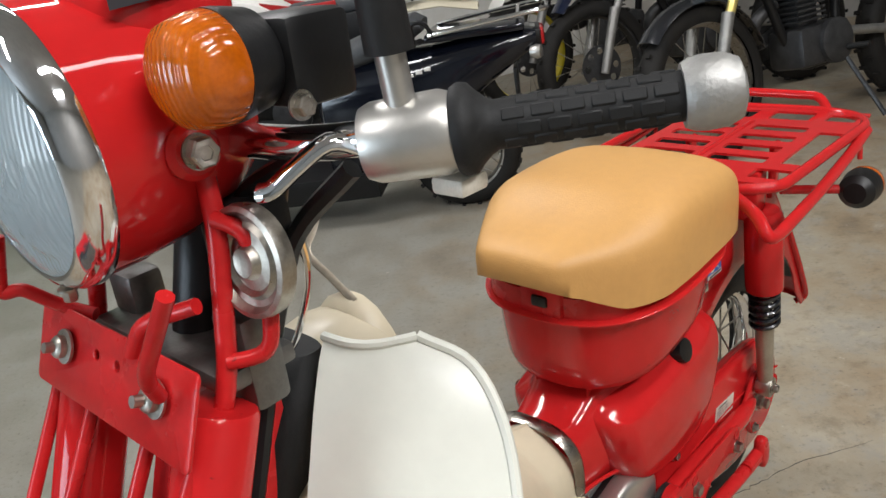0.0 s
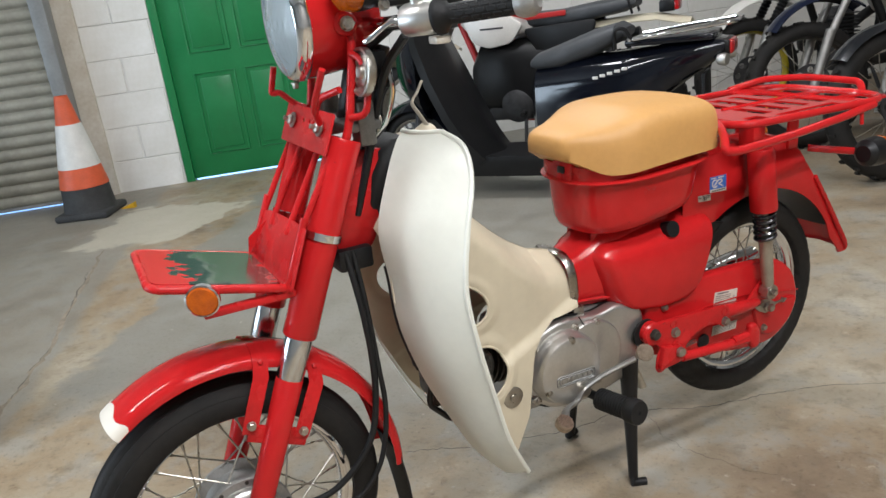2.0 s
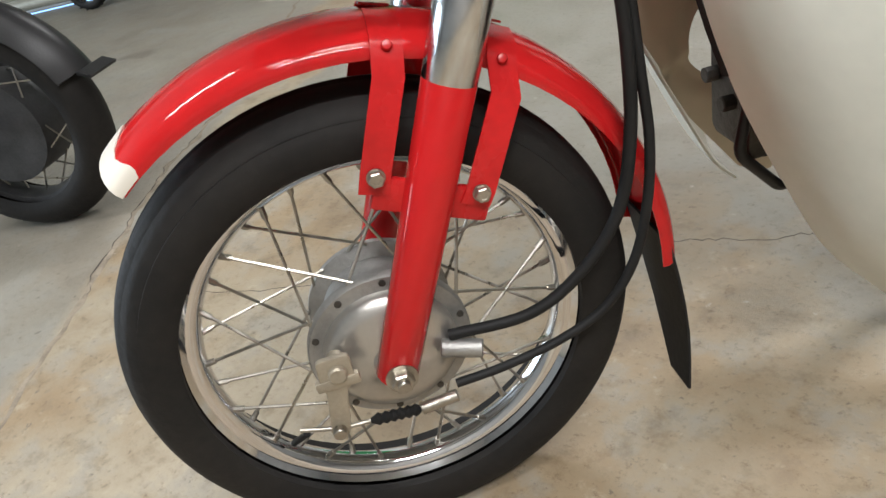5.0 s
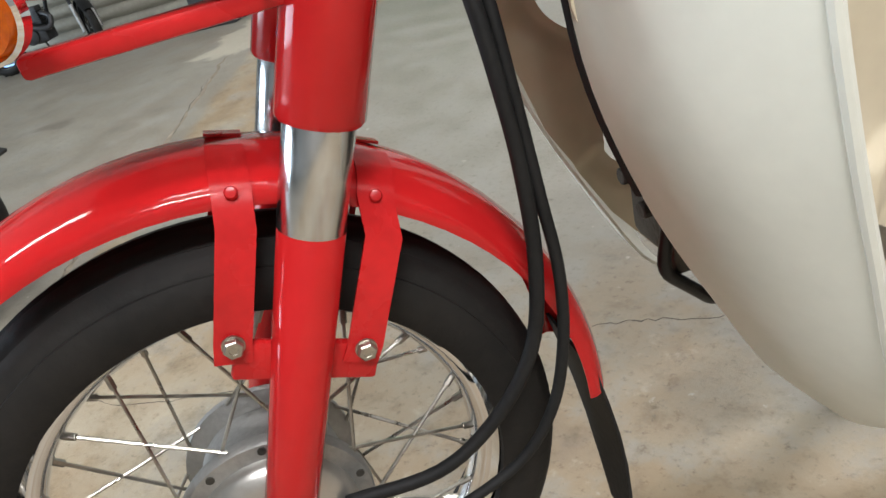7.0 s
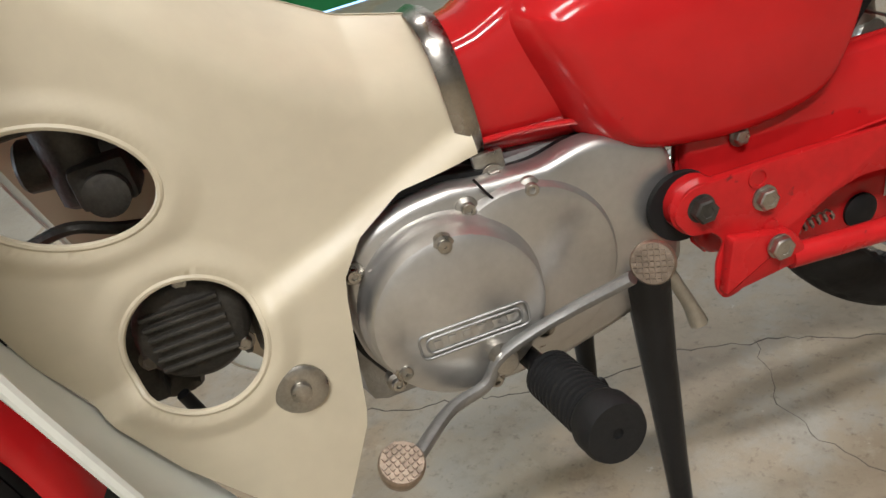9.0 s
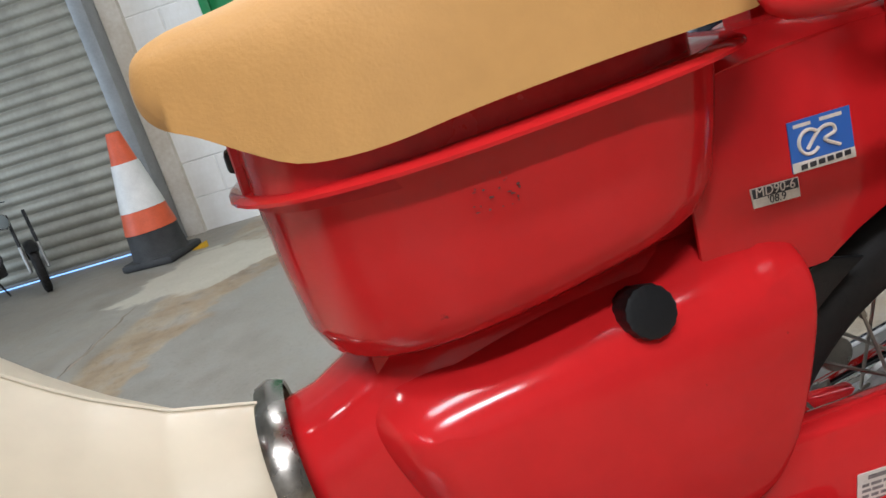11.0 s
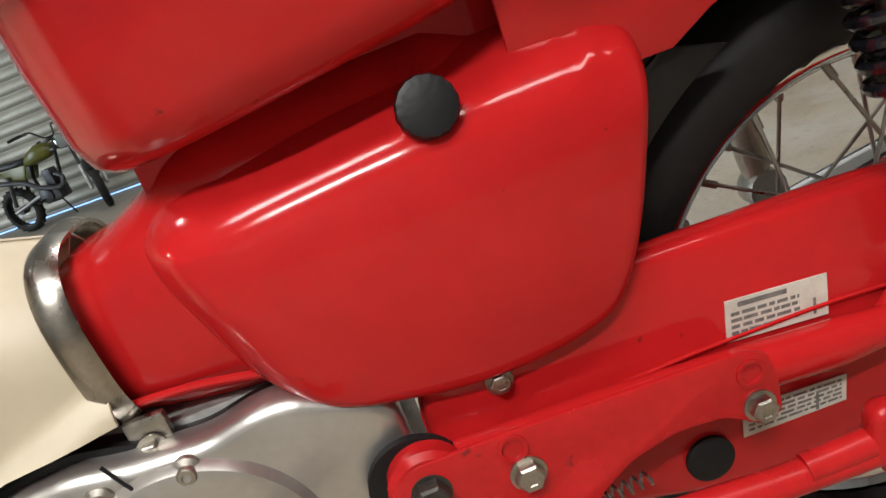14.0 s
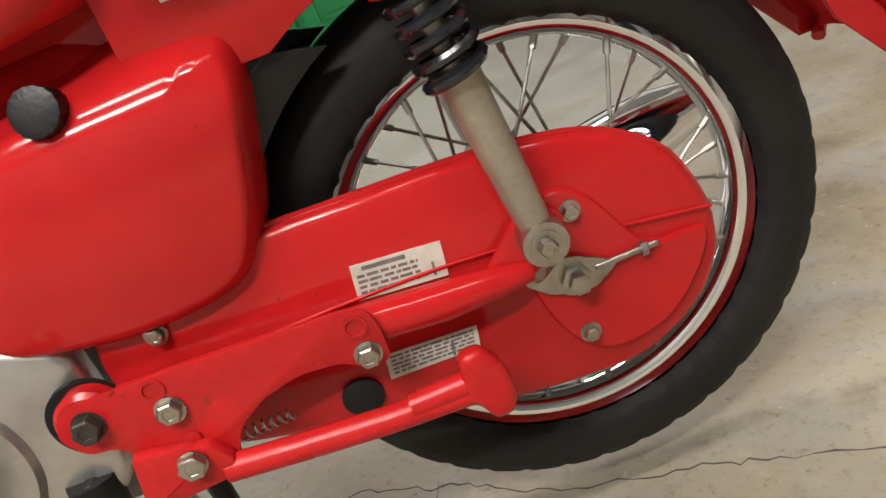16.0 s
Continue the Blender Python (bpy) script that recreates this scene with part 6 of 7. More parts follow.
# ---- rear carrier ----
CZ = 0.733
rail = [(-0.165, -0.080, CZ), (-0.190, -0.115, CZ - 0.002), (-0.225, -0.158, CZ - 0.010), (-0.246, -0.180, CZ - 0.030), (-0.215, -0.182, CZ - 0.034), (-0.06, -0.180, CZ - 0.028), (0.10, -0.176, CZ - 0.016), (0.19, -0.172, CZ - 0.006)]
b = tube(corners(rail, 0.03, 4), 0.0085, 12)
carrier = part("rear_carrier", b, RED, bike, "red tubular rear carrier with slotted platform")
CY = 0.002   # the platform's middle line


def over(y):
    return 2 * CY - y


part("carrier_rail", tube(corners([(p[0], over(p[1]), p[2]) for p in rail], 0.03, 4), 0.0085, 12), RED, carrier)
part("carrier_rail", tube(corners([(-0.165, -0.080, CZ), (-0.167, over(-0.080), CZ)], 0.02, 4), 0.0085, 12), RED, carrier)
part("carrier_rail", tube(corners([(-0.14, -0.156, CZ + 0.002), (0.205, -0.168, CZ), (0.250, -0.145, CZ), (0.275, -0.09, CZ), (0.275, over(-0.09), CZ), (0.250, over(-0.145), CZ), (0.205, over(-0.168), CZ), (-0.14, over(-0.156), CZ + 0.002), (-0.168, over(-0.115), CZ), (-0.168, -0.115, CZ)], 0.03, 4, True), 0.0080, 12, True), RED, carrier)
part("carrier_hoop", tube(corners([(0.275, -0.088, CZ), (0.292, -0.068, CZ + 0.022), (0.292, over(-0.068), CZ + 0.024), (0.245, over(-0.150), CZ + 0.020), (0.15, over(-0.172), CZ + 0.004)], 0.025, 4), 0.0080, 12), RED, carrier)
slots = []


def slot(x0, x1, y0, y1):
    """An opening in the platform and its twin across the middle line."""
    slots.append((x0, x1, y0, y1))
    slots.append((x0, x1, over(y1), over(y0)))


for xc in (-0.038, 0.018, 0.076, 0.135):
    slot(xc - 0.015, xc + 0.015, -0.098, -0.012)
slot(0.193, 0.245, -0.080, -0.012)
slot(-0.046, 0.128, -0.155, -0.120)
slot(0.198, 0.238, -0.150, -0.104)
slot(-0.118, -0.076, -0.150, -0.100)


def pressed_plate(x0, x1, y0, y1, z, th):
    """A flat plate with rounded openings, made cell by cell."""
    xs = sorted({x0, x1, *[v for q in slots for v in q[:2]]})
    ys = sorted({y0, y1, *[v for q in slots for v in q[2:]]})
    b = bmesh.new()
    grid = {}
    for i in range(len(xs) - 1):
        for k in range(len(ys) - 1):
            mx, my = (xs[i] + xs[i + 1]) / 2, (ys[k] + ys[k + 1]) / 2
            if any(q[0] < mx < q[1] and q[2] < my < q[3] for q in slots):
                continue
            vs = []
            for u, v in ((i, k), (i + 1, k), (i + 1, k + 1), (i, k + 1)):
                if (u, v) not in grid:
                    grid[u, v] = b.verts.new((xs[u], ys[v], z))
                vs.append(grid[u, v])
            b.faces.new(vs)
    bmesh.ops.dissolve_limit(b, angle_limit=0.01, verts=b.verts[:], edges=b.edges[:])
    res = bmesh.ops.extrude_face_region(b, geom=b.faces[:])
    bmesh.ops.translate(b, verts=[v for v in res["geom"] if isinstance(v, bmesh.types.BMVert)], vec=(0, 0, th))
    ed = [e for e in b.edges if len(e.link_faces) == 2 and e.calc_face_angle(0) > 1.2 and abs(e.verts[0].co.z - e.verts[1].co.z) > th / 2]
    bmesh.ops.bevel(b, geom=ed, offset=0.009, segments=3, affect="EDGES", profile=0.5, clamp_overlap=True)
    bmesh.ops.recalc_face_normals(b, faces=b.faces[:])
    return b


b = pressed_plate(-0.14, 0.262, -0.160, over(-0.160), CZ - 0.001, 0.004)
pf = part("carrier_platform", b, RED, carrier, "pressed red platform with slots")
part("platform_bead", tube([(-0.06, CY, CZ + 0.0025), (0.17, CY, CZ + 0.0025)], 0.004, 8), RED, pf)
for s in (-1, 1):
    part("carrier_leg", box(-0.085, -0.05, s * 0.085 - 0.02, s * 0.085 + 0.02, 0.655, CZ - 0.003, bev=0.004), RED, carrier)
    part("carrier_leg", box(0.06, 0.09, s * 0.070 - 0.004, s * 0.070 + 0.004, 0.64, CZ - 0.003, bev=0.002), RED, carrier)
    part("carrier_hook", tube([(0.15, s * 0.174, CZ - 0.010), (0.152, s * 0.175, CZ - 0.042)], 0.004, 8), RED, carrier)

# ---- stand, footrests, gear pedal ----
def stand_leg(s):
    b = tube([(-0.400, s * 0.085, 0.285), (-0.404, s * 0.092, 0.20), (-0.408, s * 0.102, 0.09), (-0.410, s * 0.108, 0.022)], 0.012, 10, taper=[0.020, 0.016, 0.012, 0.010])
    tube([(-0.410, s * 0.108, 0.026), (-0.414, s * 0.112, 0.012), (-0.388, s * 0.122, 0.010)], 0.0095, 10, bm=b)
    return b


stand = part("main_stand", rod((-0.40, -0.10, 0.275), (-0.40, 0.10, 0.275), 0.012), BLACK_PL, bike, "black tubular main stand lowered to the floor")
both("stand_leg", stand_leg, BLACK_PL, stand)
part("drain_pipe", tube([(-0.372, -0.06, 0.27), (-0.355, -0.068, 0.22), (-0.350, -0.070, 0.200)], 0.0065, 10, taper=[0.006, 0.007, 0.009]), BRONZE, bike, "short brown breather pipe")
for s in (-1, 1):
    a, c = Vector((-0.514, s * 0.135, 0.258)), Vector((-0.502, s * 0.232, 0.268))
    d = (c - a).normalized()
    L = (c - a).length
    prof = [(0, 0), (0.018, 0)]
    nrib = 11
    for i in range(nrib):
        h = L * 0.72 * i / nrib
        prof += [(0.0215, h + 0.001), (0.0215, h + L * 0.72 / nrib * 0.55), (0.0195, h + L * 0.72 / nrib * 0.65), (0.0195, h + L * 0.72 / nrib * 0.98)]
    prof += [(0.0225, L * 0.74), (0.0245, L * 0.80), (0.0245, L * 0.95), (0.0225, L), (0.004, L), (0.004, L - 0.002), (0, L - 0.002)]
    fp = part("footrest", lathe(prof, a, d, 30), RUBBER, bike, "black ribbed rubber footrest")
    part("footrest_bar", tube([a + d * 0.01, (-0.525, s * 0.09, 0.262), (-0.525, 0, 0.235)], 0.009, 10), BLACK_PL, fp)
PADM = mat("rusty_knurled_steel", (0.33, 0.26, 0.20), 0.42, metal=0.85, var=0.3, scale=120, bump=0.1, bscale=300)
ped = part("gear_pedal", tube(catmull([(-0.640, -0.190, 0.272), (-0.600, -0.142, 0.266), (-0.565, -0.128, 0.266), (-0.548, -0.127, 0.285), (-0.522, -0.128, 0.296), (-0.485, -0.130, 0.305), (-0.440, -0.152, 0.328)], 5), 0.0105, 12, flat=0.5), ALU_D, bike, "heel and toe gear pedal")
for p, d in (((-0.646, -0.198, 0.282), (0.22, -0.46, 0.86)), ((-0.427, -0.163, 0.342), (-0.5, -0.78, 0.36))):
    b = lathe([(0, -0.008), (0.0148, -0.008), (0.0165, 0), (0.0165, 0.005), (0.0152, 0.007), (0, 0.007)], p, d, 28)
    pad = part("pedal_pad", b, PADM, ped, "knurled round pedal pad")
    b = bmesh.new()
    M = axis_frame(p, d)
    for i in range(-3, 4):
        for k in range(-3, 4):
            if math.hypot(i, k) < 3.5:
                box(i * 0.0042 - 0.0014, i * 0.0042 + 0.0014, k * 0.0042 - 0.0014, k * 0.0042 + 0.0014, 0.006, 0.0092, bm=b, m=M)
    tagged(part("knurling", b, PADM, pad), kind="stuff")
part("pedal_shaft", rod((-0.545, -0.05, 0.283), (-0.545, -0.135, 0.283), 0.011), STEEL, ped)
# stickers on the rear body
bl = decal("dealer_label", [(-0.164, 0.619), (-0.118, 0.618), (-0.117, 0.584), (-0.164, 0.586)], -0.0672, BLUE_ST, rf, "blue and white dealer sticker", [(0.0, 1.0, 0.80, 1.0), (0.08, 0.36, 0.07, 0.14), (0.50, 0.86, 0.06, 0.13)], STICKER)
for i in range(6):
    part("print_bar", box(-0.158 + i * 0.0065, -0.1535 + i * 0.0065, -0.0681, -0.0676, 0.5870, 0.5902), INK, bl, smooth=False)
part("printed_ring", tube([(-0.150 + 0.0078 * math.cos(radians(a)), -0.0678, 0.6035 + 0.0078 * math.sin(radians(a))) for a in range(40, 330, 10)], 0.0012, 6), STICKER, bl)
part("printed_swoosh", tube(catmull([(-0.152, -0.0678, 0.599), (-0.142, -0.0678, 0.609), (-0.133, -0.0678, 0.610), (-0.131, -0.0678, 0.605), (-0.139, -0.0678, 0.602), (-0.128, -0.0678, 0.5955)], 5), 0.0012, 6), STICKER, bl)

def lettering(name, text, size, p, material, parent, turn=0.0):
    """Raised letters on the left side of the bike, reading from front to rear."""
    cu = bpy.data.curves.new(name, "FONT")
    cu.body, cu.size, cu.extrude = text, size, 0.00015
    cu.align_x, cu.align_y = "CENTER", "CENTER"
    tmp = bpy.data.objects.new("tmp_text", cu)
    me = bpy.data.meshes.new_from_object(tmp)
    bpy.data.objects.remove(tmp)
    me.transform(Matrix.Translation(p) @ Matrix.Rotation(turn, 4, "Y") @ Matrix.Rotation(radians(90), 4, "X"))
    me.materials.clear()
    me.materials.append(material)
    ob = new(name, me)
    ob.parent = parent
    return ob


md = decal("model_label", [(-0.196, 0.5855), (-0.161, 0.5835), (-0.161, 0.5705), (-0.195, 0.5725)], -0.0672, STICKER, rf, "small white and black model sticker", [(0.02, 0.98, 0.03, 0.52)])
lettering("letters", "MD90-6", 0.0088, (-0.1785, -0.0678, 0.5812), STICKER, md, radians(3))
lettering("letters", "'08.9", 0.0072, (-0.1780, -0.0675, 0.5748), INK, md, radians(3))

# the steering assembly: set the lamp, bars and horn on the stem
for o in bike.children:
    kind = o.name.split(".")[0]
    if kind in ("head_lamp", "instrument_cowl"):
        o.location = (-0.010, 0.0, 0.014)
    elif kind == "handlebar":
        o.location = (-0.002, -0.012 if o.name == "handlebar" else 0.012, 0.008)
    elif kind == "horn":
        o.location = (-0.018, -0.008, 0.014)
    elif o in (sg, sg2):
        o.location = (0.004, 0.0, 0.008)
    elif kind in ("front_wheel", "front_fender", "brake_plate"):
        o.location = (0.0, -0.014, 0.0)

# ---- parked machines behind ----
DARKBODY = mat("black_bodywork", (0.004, 0.005, 0.009), 0.10, coat=0.0, var=0.25, scale=6)
GREYSEAT = mat("dark_grey_vinyl", (0.045, 0.048, 0.052), 0.55, var=0.2, scale=12, bump=0.1, bscale=300)
WHITEBODY = mat("white_bodywork", (0.70, 0.68, 0.64), 0.35, var=0.06, scale=8)
CREAMBODY = mat("ivory_plastic", (0.62, 0.56, 0.42), 0.4, var=0.06, scale=8)
REDBODY = mat("red_frame_paint", (0.45, 0.02, 0.02), 0.35, var=0.1, scale=10)
NAVY = mat("dark_blue_bodywork", (0.007, 0.011, 0.03), 0.12, coat=0.2, var=0.2, scale=6)
OLIVE = mat("olive_bodywork", (0.10, 0.10, 0.015), 0.35, var=0.15, scale=8)
YELLOW = mat("yellow_anodised", (0.62, 0.50, 0.03), 0.32, metal=0.4, var=0.1, scale=12)
GOLD = mat("gold_anodised", (0.68, 0.56, 0.18), 0.3, metal=0.6, var=0.1, scale=12)
DARKMET = mat("dark_engine_metal", (0.06, 0.06, 0.062), 0.45, metal=0.6, var=0.3, scale=20)
TAILRED = mat("red_tail_lens", (0.45, 0.01, 0.012), 0.15)


def simple_wheel(name, x, r, w, rim_m, parent, disc=0.0, drum=0.05, knobs=True):
    tw = r * 0.16 if not w else w
    prof = []
    for i in range(17):
        a = radians(-120 + 240 * i / 16)
        prof.append((r - tw * 0.95 + tw * 0.95 * math.cos(a), tw * math.sin(a)))
    b = lathe(prof, (x, 0, r), (0, 1, 0), 56)
    for i in range(44 if knobs else 0):
        a = 2 * math.pi * i / 44
        c = Matrix.Translation((x, 0, r)) @ Matrix.Rotation(-a, 4, "Y")
        s = 1 if i % 2 else -1
        box(r - 0.006, r + 0.005, s * tw * 0.4 - tw * 0.28, s * tw * 0.4 + tw * 0.28, -0.008, 0.008, bm=b, m=c)
    wh = part(name, b, TYRE, parent, "worn black tyre on a spoked wheel")
    ri = r - tw * 1.55
    part("rim", lathe([(ri, -tw * 0.55), (ri + 0.012, -tw * 0.6), (ri + 0.012, tw * 0.6), (ri, tw * 0.55), (ri - 0.008, 0)], (x, 0, r), (0, 1, 0), 48, closed=True), rim_m, wh)
    part("hub", lathe([(0, -0.05), (drum, -0.05), (drum, 0.05), (0, 0.05)], (x, 0, r), (0, 1, 0), 28), DARKMET, wh)
    sp = bmesh.new()
    for i in range(24):
        a = 2 * math.pi * i / 24
        o = radians(28) * (1 if (i // 2) % 2 else -1)
        s = 1 if i % 2 else -1
        tube([(x + drum * math.cos(a + o), s * 0.035, r + drum * math.sin(a + o)), (x + ri * math.cos(a), 0, r + ri * math.sin(a))], 0.002, 4, bm=sp, caps=False)
    part("spokes", sp, STEEL, wh)
    if disc:
        b = bmesh.new()
        M = Matrix.Translation((x, -0.062, r))
        holes = [circle2(disc * 0.74 * math.cos(2 * math.pi * i / 8), disc * 0.74 * math.sin(2 * math.pi * i / 8), disc * 0.16, 10) for i in range(8)]
        merge(b, slab(circle2(0, 0, disc, 36), 0, 0.004, 0, holes), M)
        part("brake_disc", b, DARKMET, wh, "drilled brake disc")
    return wh


def body_loft(sections, n=24, p=2.6):
    """Rows of x, centre z, half height, half width."""
    return loft([[(x, y, z) for y, z in super_ring(0, zc, hw, hh, p, n)] for x, zc, hh, hw in sections])


def arc_fender(cx, cz, r, a0, a1, w, depth=0.03, n=14):
    rows = []
    for i in range(n + 1):
        a = radians(a0 + (a1 - a0) * i / n)
        rows.append([(cx - (r - depth * t * t) * math.cos(a), w * t, cz + (r - depth * t * t) * math.sin(a)) for t in (-1, -0.7, -0.35, 0, 0.35, 0.7, 1)])
    return sheet(rows, 0.004)


def trail_bike(label, m, tank_m, seat_m, fender_m, rim_m, fork_m, side_m, rack=False, headlamp=True, r=0.33, wb=1.32, frame_m=None, high=True, gaiter=False, knobs=True, group="parked motorcycles"):
    """An upright motorcycle; local x to the rear from the front tyre's contact."""
    t = thing("parked_motorcycle", label, "motorcycle", m, group)
    frame_m = frame_m or BLACK_PL
    simple_wheel("front_wheel", 0, r, 0, rim_m, t, disc=0.11)
    simple_wheel("rear_wheel", wb, r * 0.95, r * 0.19, rim_m, t, knobs=knobs, drum=0.05 if knobs else 0.12)
    hx, hz = 0.34, 0.95
    fy = 0.095
    for s in (-1, 1):
        leg = part("fork_leg", tube([(-0.01, s * fy, r - 0.03), (0.10, s * fy, r + 0.27)], 0.026, 12, taper=[0.022, 0.026]), ALU_D, t)
        part("fork_tube", tube([(0.10, s * fy, r + 0.25), (hx - 0.04, s * fy, hz)], 0.020, 12), fork_m, leg)
        if gaiter:
            prof = []
            for i in range(22):
                prof.append((0.030 if i % 2 else 0.022, i * 0.011))
            part("fork_gaiter", lathe(prof, (0.105, s * fy, r + 0.26), Vector((hx - 0.14, 0, hz - r - 0.25)), 14), BLACK_PL, leg, "black ribbed gaiter")
    part("fork_clamp", box(hx - 0.11, hx - 0.04, -0.125, 0.125, 0.83, 0.865, bev=0.008), DARKMET, t)
    part("fork_clamp", box(hx - 0.08, hx + 0.0, -0.125, 0.125, 0.945, 0.975, bev=0.008), DARKMET, t)
    fz = r + (0.40 if high else 0.06)
    part("front_fender", arc_fender(0.10, fz - 0.30, 0.36, 35, 128, 0.065) if high else arc_fender(0, r, r + 0.035, 40, 165, 0.065), fender_m, t)
    part("handlebar", tube(corners([(hx + 0.16, -0.40, 1.10), (hx + 0.05, -0.18, 1.12), (hx - 0.02, -0.08, 0.985), (hx - 0.02, 0.08, 0.985), (hx + 0.05, 0.18, 1.12), (hx + 0.16, 0.40, 1.10)], 0.05, 4), 0.011, 10), DARKMET, t)
    for s in (-1, 1):
        part("grip", tube([(hx + 0.09, s * 0.27, 1.112), (hx + 0.165, s * 0.41, 1.10)], 0.018, 12), RUBBER, t)
        part("lever", tube([(hx + 0.03, s * 0.22, 1.115), (hx - 0.01, s * 0.28, 1.10), (hx + 0.06, s * 0.39, 1.095)], 0.006, 8), DARKMET, t)
    if headlamp:
        hl = part("head_lamp", lathe([(0, -0.10), (0.05, -0.095), (0.085, -0.05), (0.092, 0), (0.0, 0.0)], (hx - 0.14, 0, 0.90), (-1, 0, 0), 28), BLACK_PL, t)
        part("lens", lathe([(0.086, 0.0), (0.08, 0.012), (0.04, 0.02), (0, 0.022)], (hx - 0.14, 0, 0.90), (-1, 0, 0), 28), GLASS, hl)
        part("rim", lathe([(0.086, -0.006), (0.096, -0.006), (0.096, 0.008), (0.086, 0.010)], (hx - 0.14, 0, 0.90), (-1, 0, 0), 28), CHROME, hl)
    else:
        part("number_plate", loft([[(hx - 0.13 - 0.02 * (z - 0.8), y * (0.10 - 0.1 * abs(z - 0.9)), z) for y in (-1, -0.5, 0, 0.5, 1)] + [(hx - 0.12 - 0.02 * (z - 0.8), y * (0.10 - 0.1 * abs(z - 0.9)), z) for y in (1, 0.5, 0, -0.5, -1)] for z in (0.80, 0.88, 0.96, 1.02)]), fender_m, t)
    part("tank", body_loft([(hx + 0.02, 0.86, 0.03, 0.04), (hx + 0.08, 0.86, 0.085, 0.10), (hx + 0.22, 0.86, 0.105, 0.135), (hx + 0.36, 0.83, 0.085, 0.125), (hx + 0.47, 0.80, 0.045, 0.075)]), tank_m, t)
    part("tank_cap", lathe([(0.03, 0), (0.03, 0.015), (0, 0.018)], (hx + 0.17, 0, 0.962), (0, 0, 1), 18), BLACK_PL, t)
    part("seat", body_loft([(hx + 0.40, 0.835, 0.02, 0.06), (hx + 0.45, 0.83, 0.042, 0.085), (hx + 0.62, 0.825, 0.045, 0.10), (hx + 0.82, 0.845, 0.045, 0.115), (hx + 0.98, 0.86, 0.04, 0.11), (hx + 1.05, 0.865, 0.02, 0.08)], p=3.4), seat_m, t)
    for s in (-1, 1):
        part("side_panel", slab(round2([(hx + 0.42, 0.79), (hx + 0.85, 0.81), (hx + 0.78, 0.62), (hx + 0.55, 0.58)], 0.04), s * 0.10, s * 0.115, 0.006), side_m, t)
        part("swing_arm", tube([(hx + 0.42, s * 0.09, 0.40), (wb + 0.03, s * 0.10, r * 0.95)], 0.022, 10), ALU_D, t)
        part("foot_peg", rod((hx + 0.40, s * 0.12, 0.33), (hx + 0.42, s * 0.22, 0.33), 0.014), RUBBER, t)
        part("rear_shock", tube([(wb - 0.05, s * 0.125, r + 0.06), (wb - 0.17, s * 0.125, 0.72)], 0.026, 12), DARKMET, t)
    part("tail", sheet([[(x, y * w, z - 0.03 * y * y) for y in (-1, -0.6, 0, 0.6, 1)] for x, w, z in ((hx + 0.80, 0.09, 0.79), (hx + 1.0, 0.09, 0.80), (hx + 1.15, 0.085, 0.80), (hx + 1.32, 0.07, 0.76))], 0.006), fender_m, t)
    tl = part("tail_lamp", box(hx + 1.16, hx + 1.24, -0.055, 0.055, 0.80, 0.86, bev=0.01), BLACK_PL, t)
    part("lens", box(hx + 1.235, hx + 1.262, -0.050, 0.050, 0.805, 0.855, bev=0.01), TAILRED, tl)
    part("frame", tube(corners([(hx - 0.02, 0, 0.92), (hx + 0.15, 0, 0.45), (hx + 0.25, 0, 0.28), (hx + 0.48, 0, 0.28), (hx + 0.52, 0, 0.60), (hx + 0.45, 0, 0.76), (hx + 0.02, 0, 0.86)], 0.05, 3), 0.022, 10), frame_m, t)
    e = box(hx + 0.16, hx + 0.48, -0.10, 0.10, 0.28, 0.46, bev=0.03)
    for s in (-1, 1):
        lathe([(0.10, 0), (0.098, 0.03), (0.08, 0.04), (0, 0.042)], (hx + 0.36, s * 0.09, 0.37), (0, s, 0), 28, e)
    eng = part("engine", e, DARKMET, t, "dark finned engine")
    part("barrel", box(hx + 0.19, hx + 0.32, -0.06, 0.06, 0.46, 0.66, bev=0.01), DARKMET, eng)
    for i in range(7):
        part("fin", box(hx + 0.17, hx + 0.34, -0.085, 0.085, 0.48 + i * 0.022, 0.488 + i * 0.022), DARKMET, eng, smooth=False)
    part("exhaust", tube(catmull([(hx + 0.16, 0.03, 0.58), (hx + 0.06, 0.05, 0.52), (hx + 0.10, 0.10, 0.42), (hx + 0.35, 0.13, 0.48), (hx + 0.55, 0.14, 0.60), (hx + 0.80, 0.15, 0.66), (hx + 1.02, 0.15, 0.70)], 4), 0.03, 12, taper=None), DARKMET, t)
    part("side_stand", tube([(hx + 0.40, -0.11, 0.30), (hx + 0.43, -0.26, 0.014)], 0.011, 8), DARKMET, t)
    if rack:
        bb = tube(corners([(hx + 0.95, -0.10, 0.93), (hx + 1.25, -0.09, 0.945), (hx + 1.25, 0.09, 0.945), (hx + 0.95, 0.10, 0.93)], 0.04, 4, True), 0.009, 8, True)
        for i in range(4):
            x = hx + 1.0 + i * 0.065
            tube([(x, -0.095, 0.938), (x, 0.095, 0.938)], 0.006, 8, bm=bb)
        for s in (-1, 1):
            tube([(hx + 1.0, s * 0.095, 0.93), (hx + 1.03, s * 0.09, 0.81)], 0.007, 8, bm=bb)
        part("rack", bb, BLACK_PL, t, "black tubular rack")
    return t


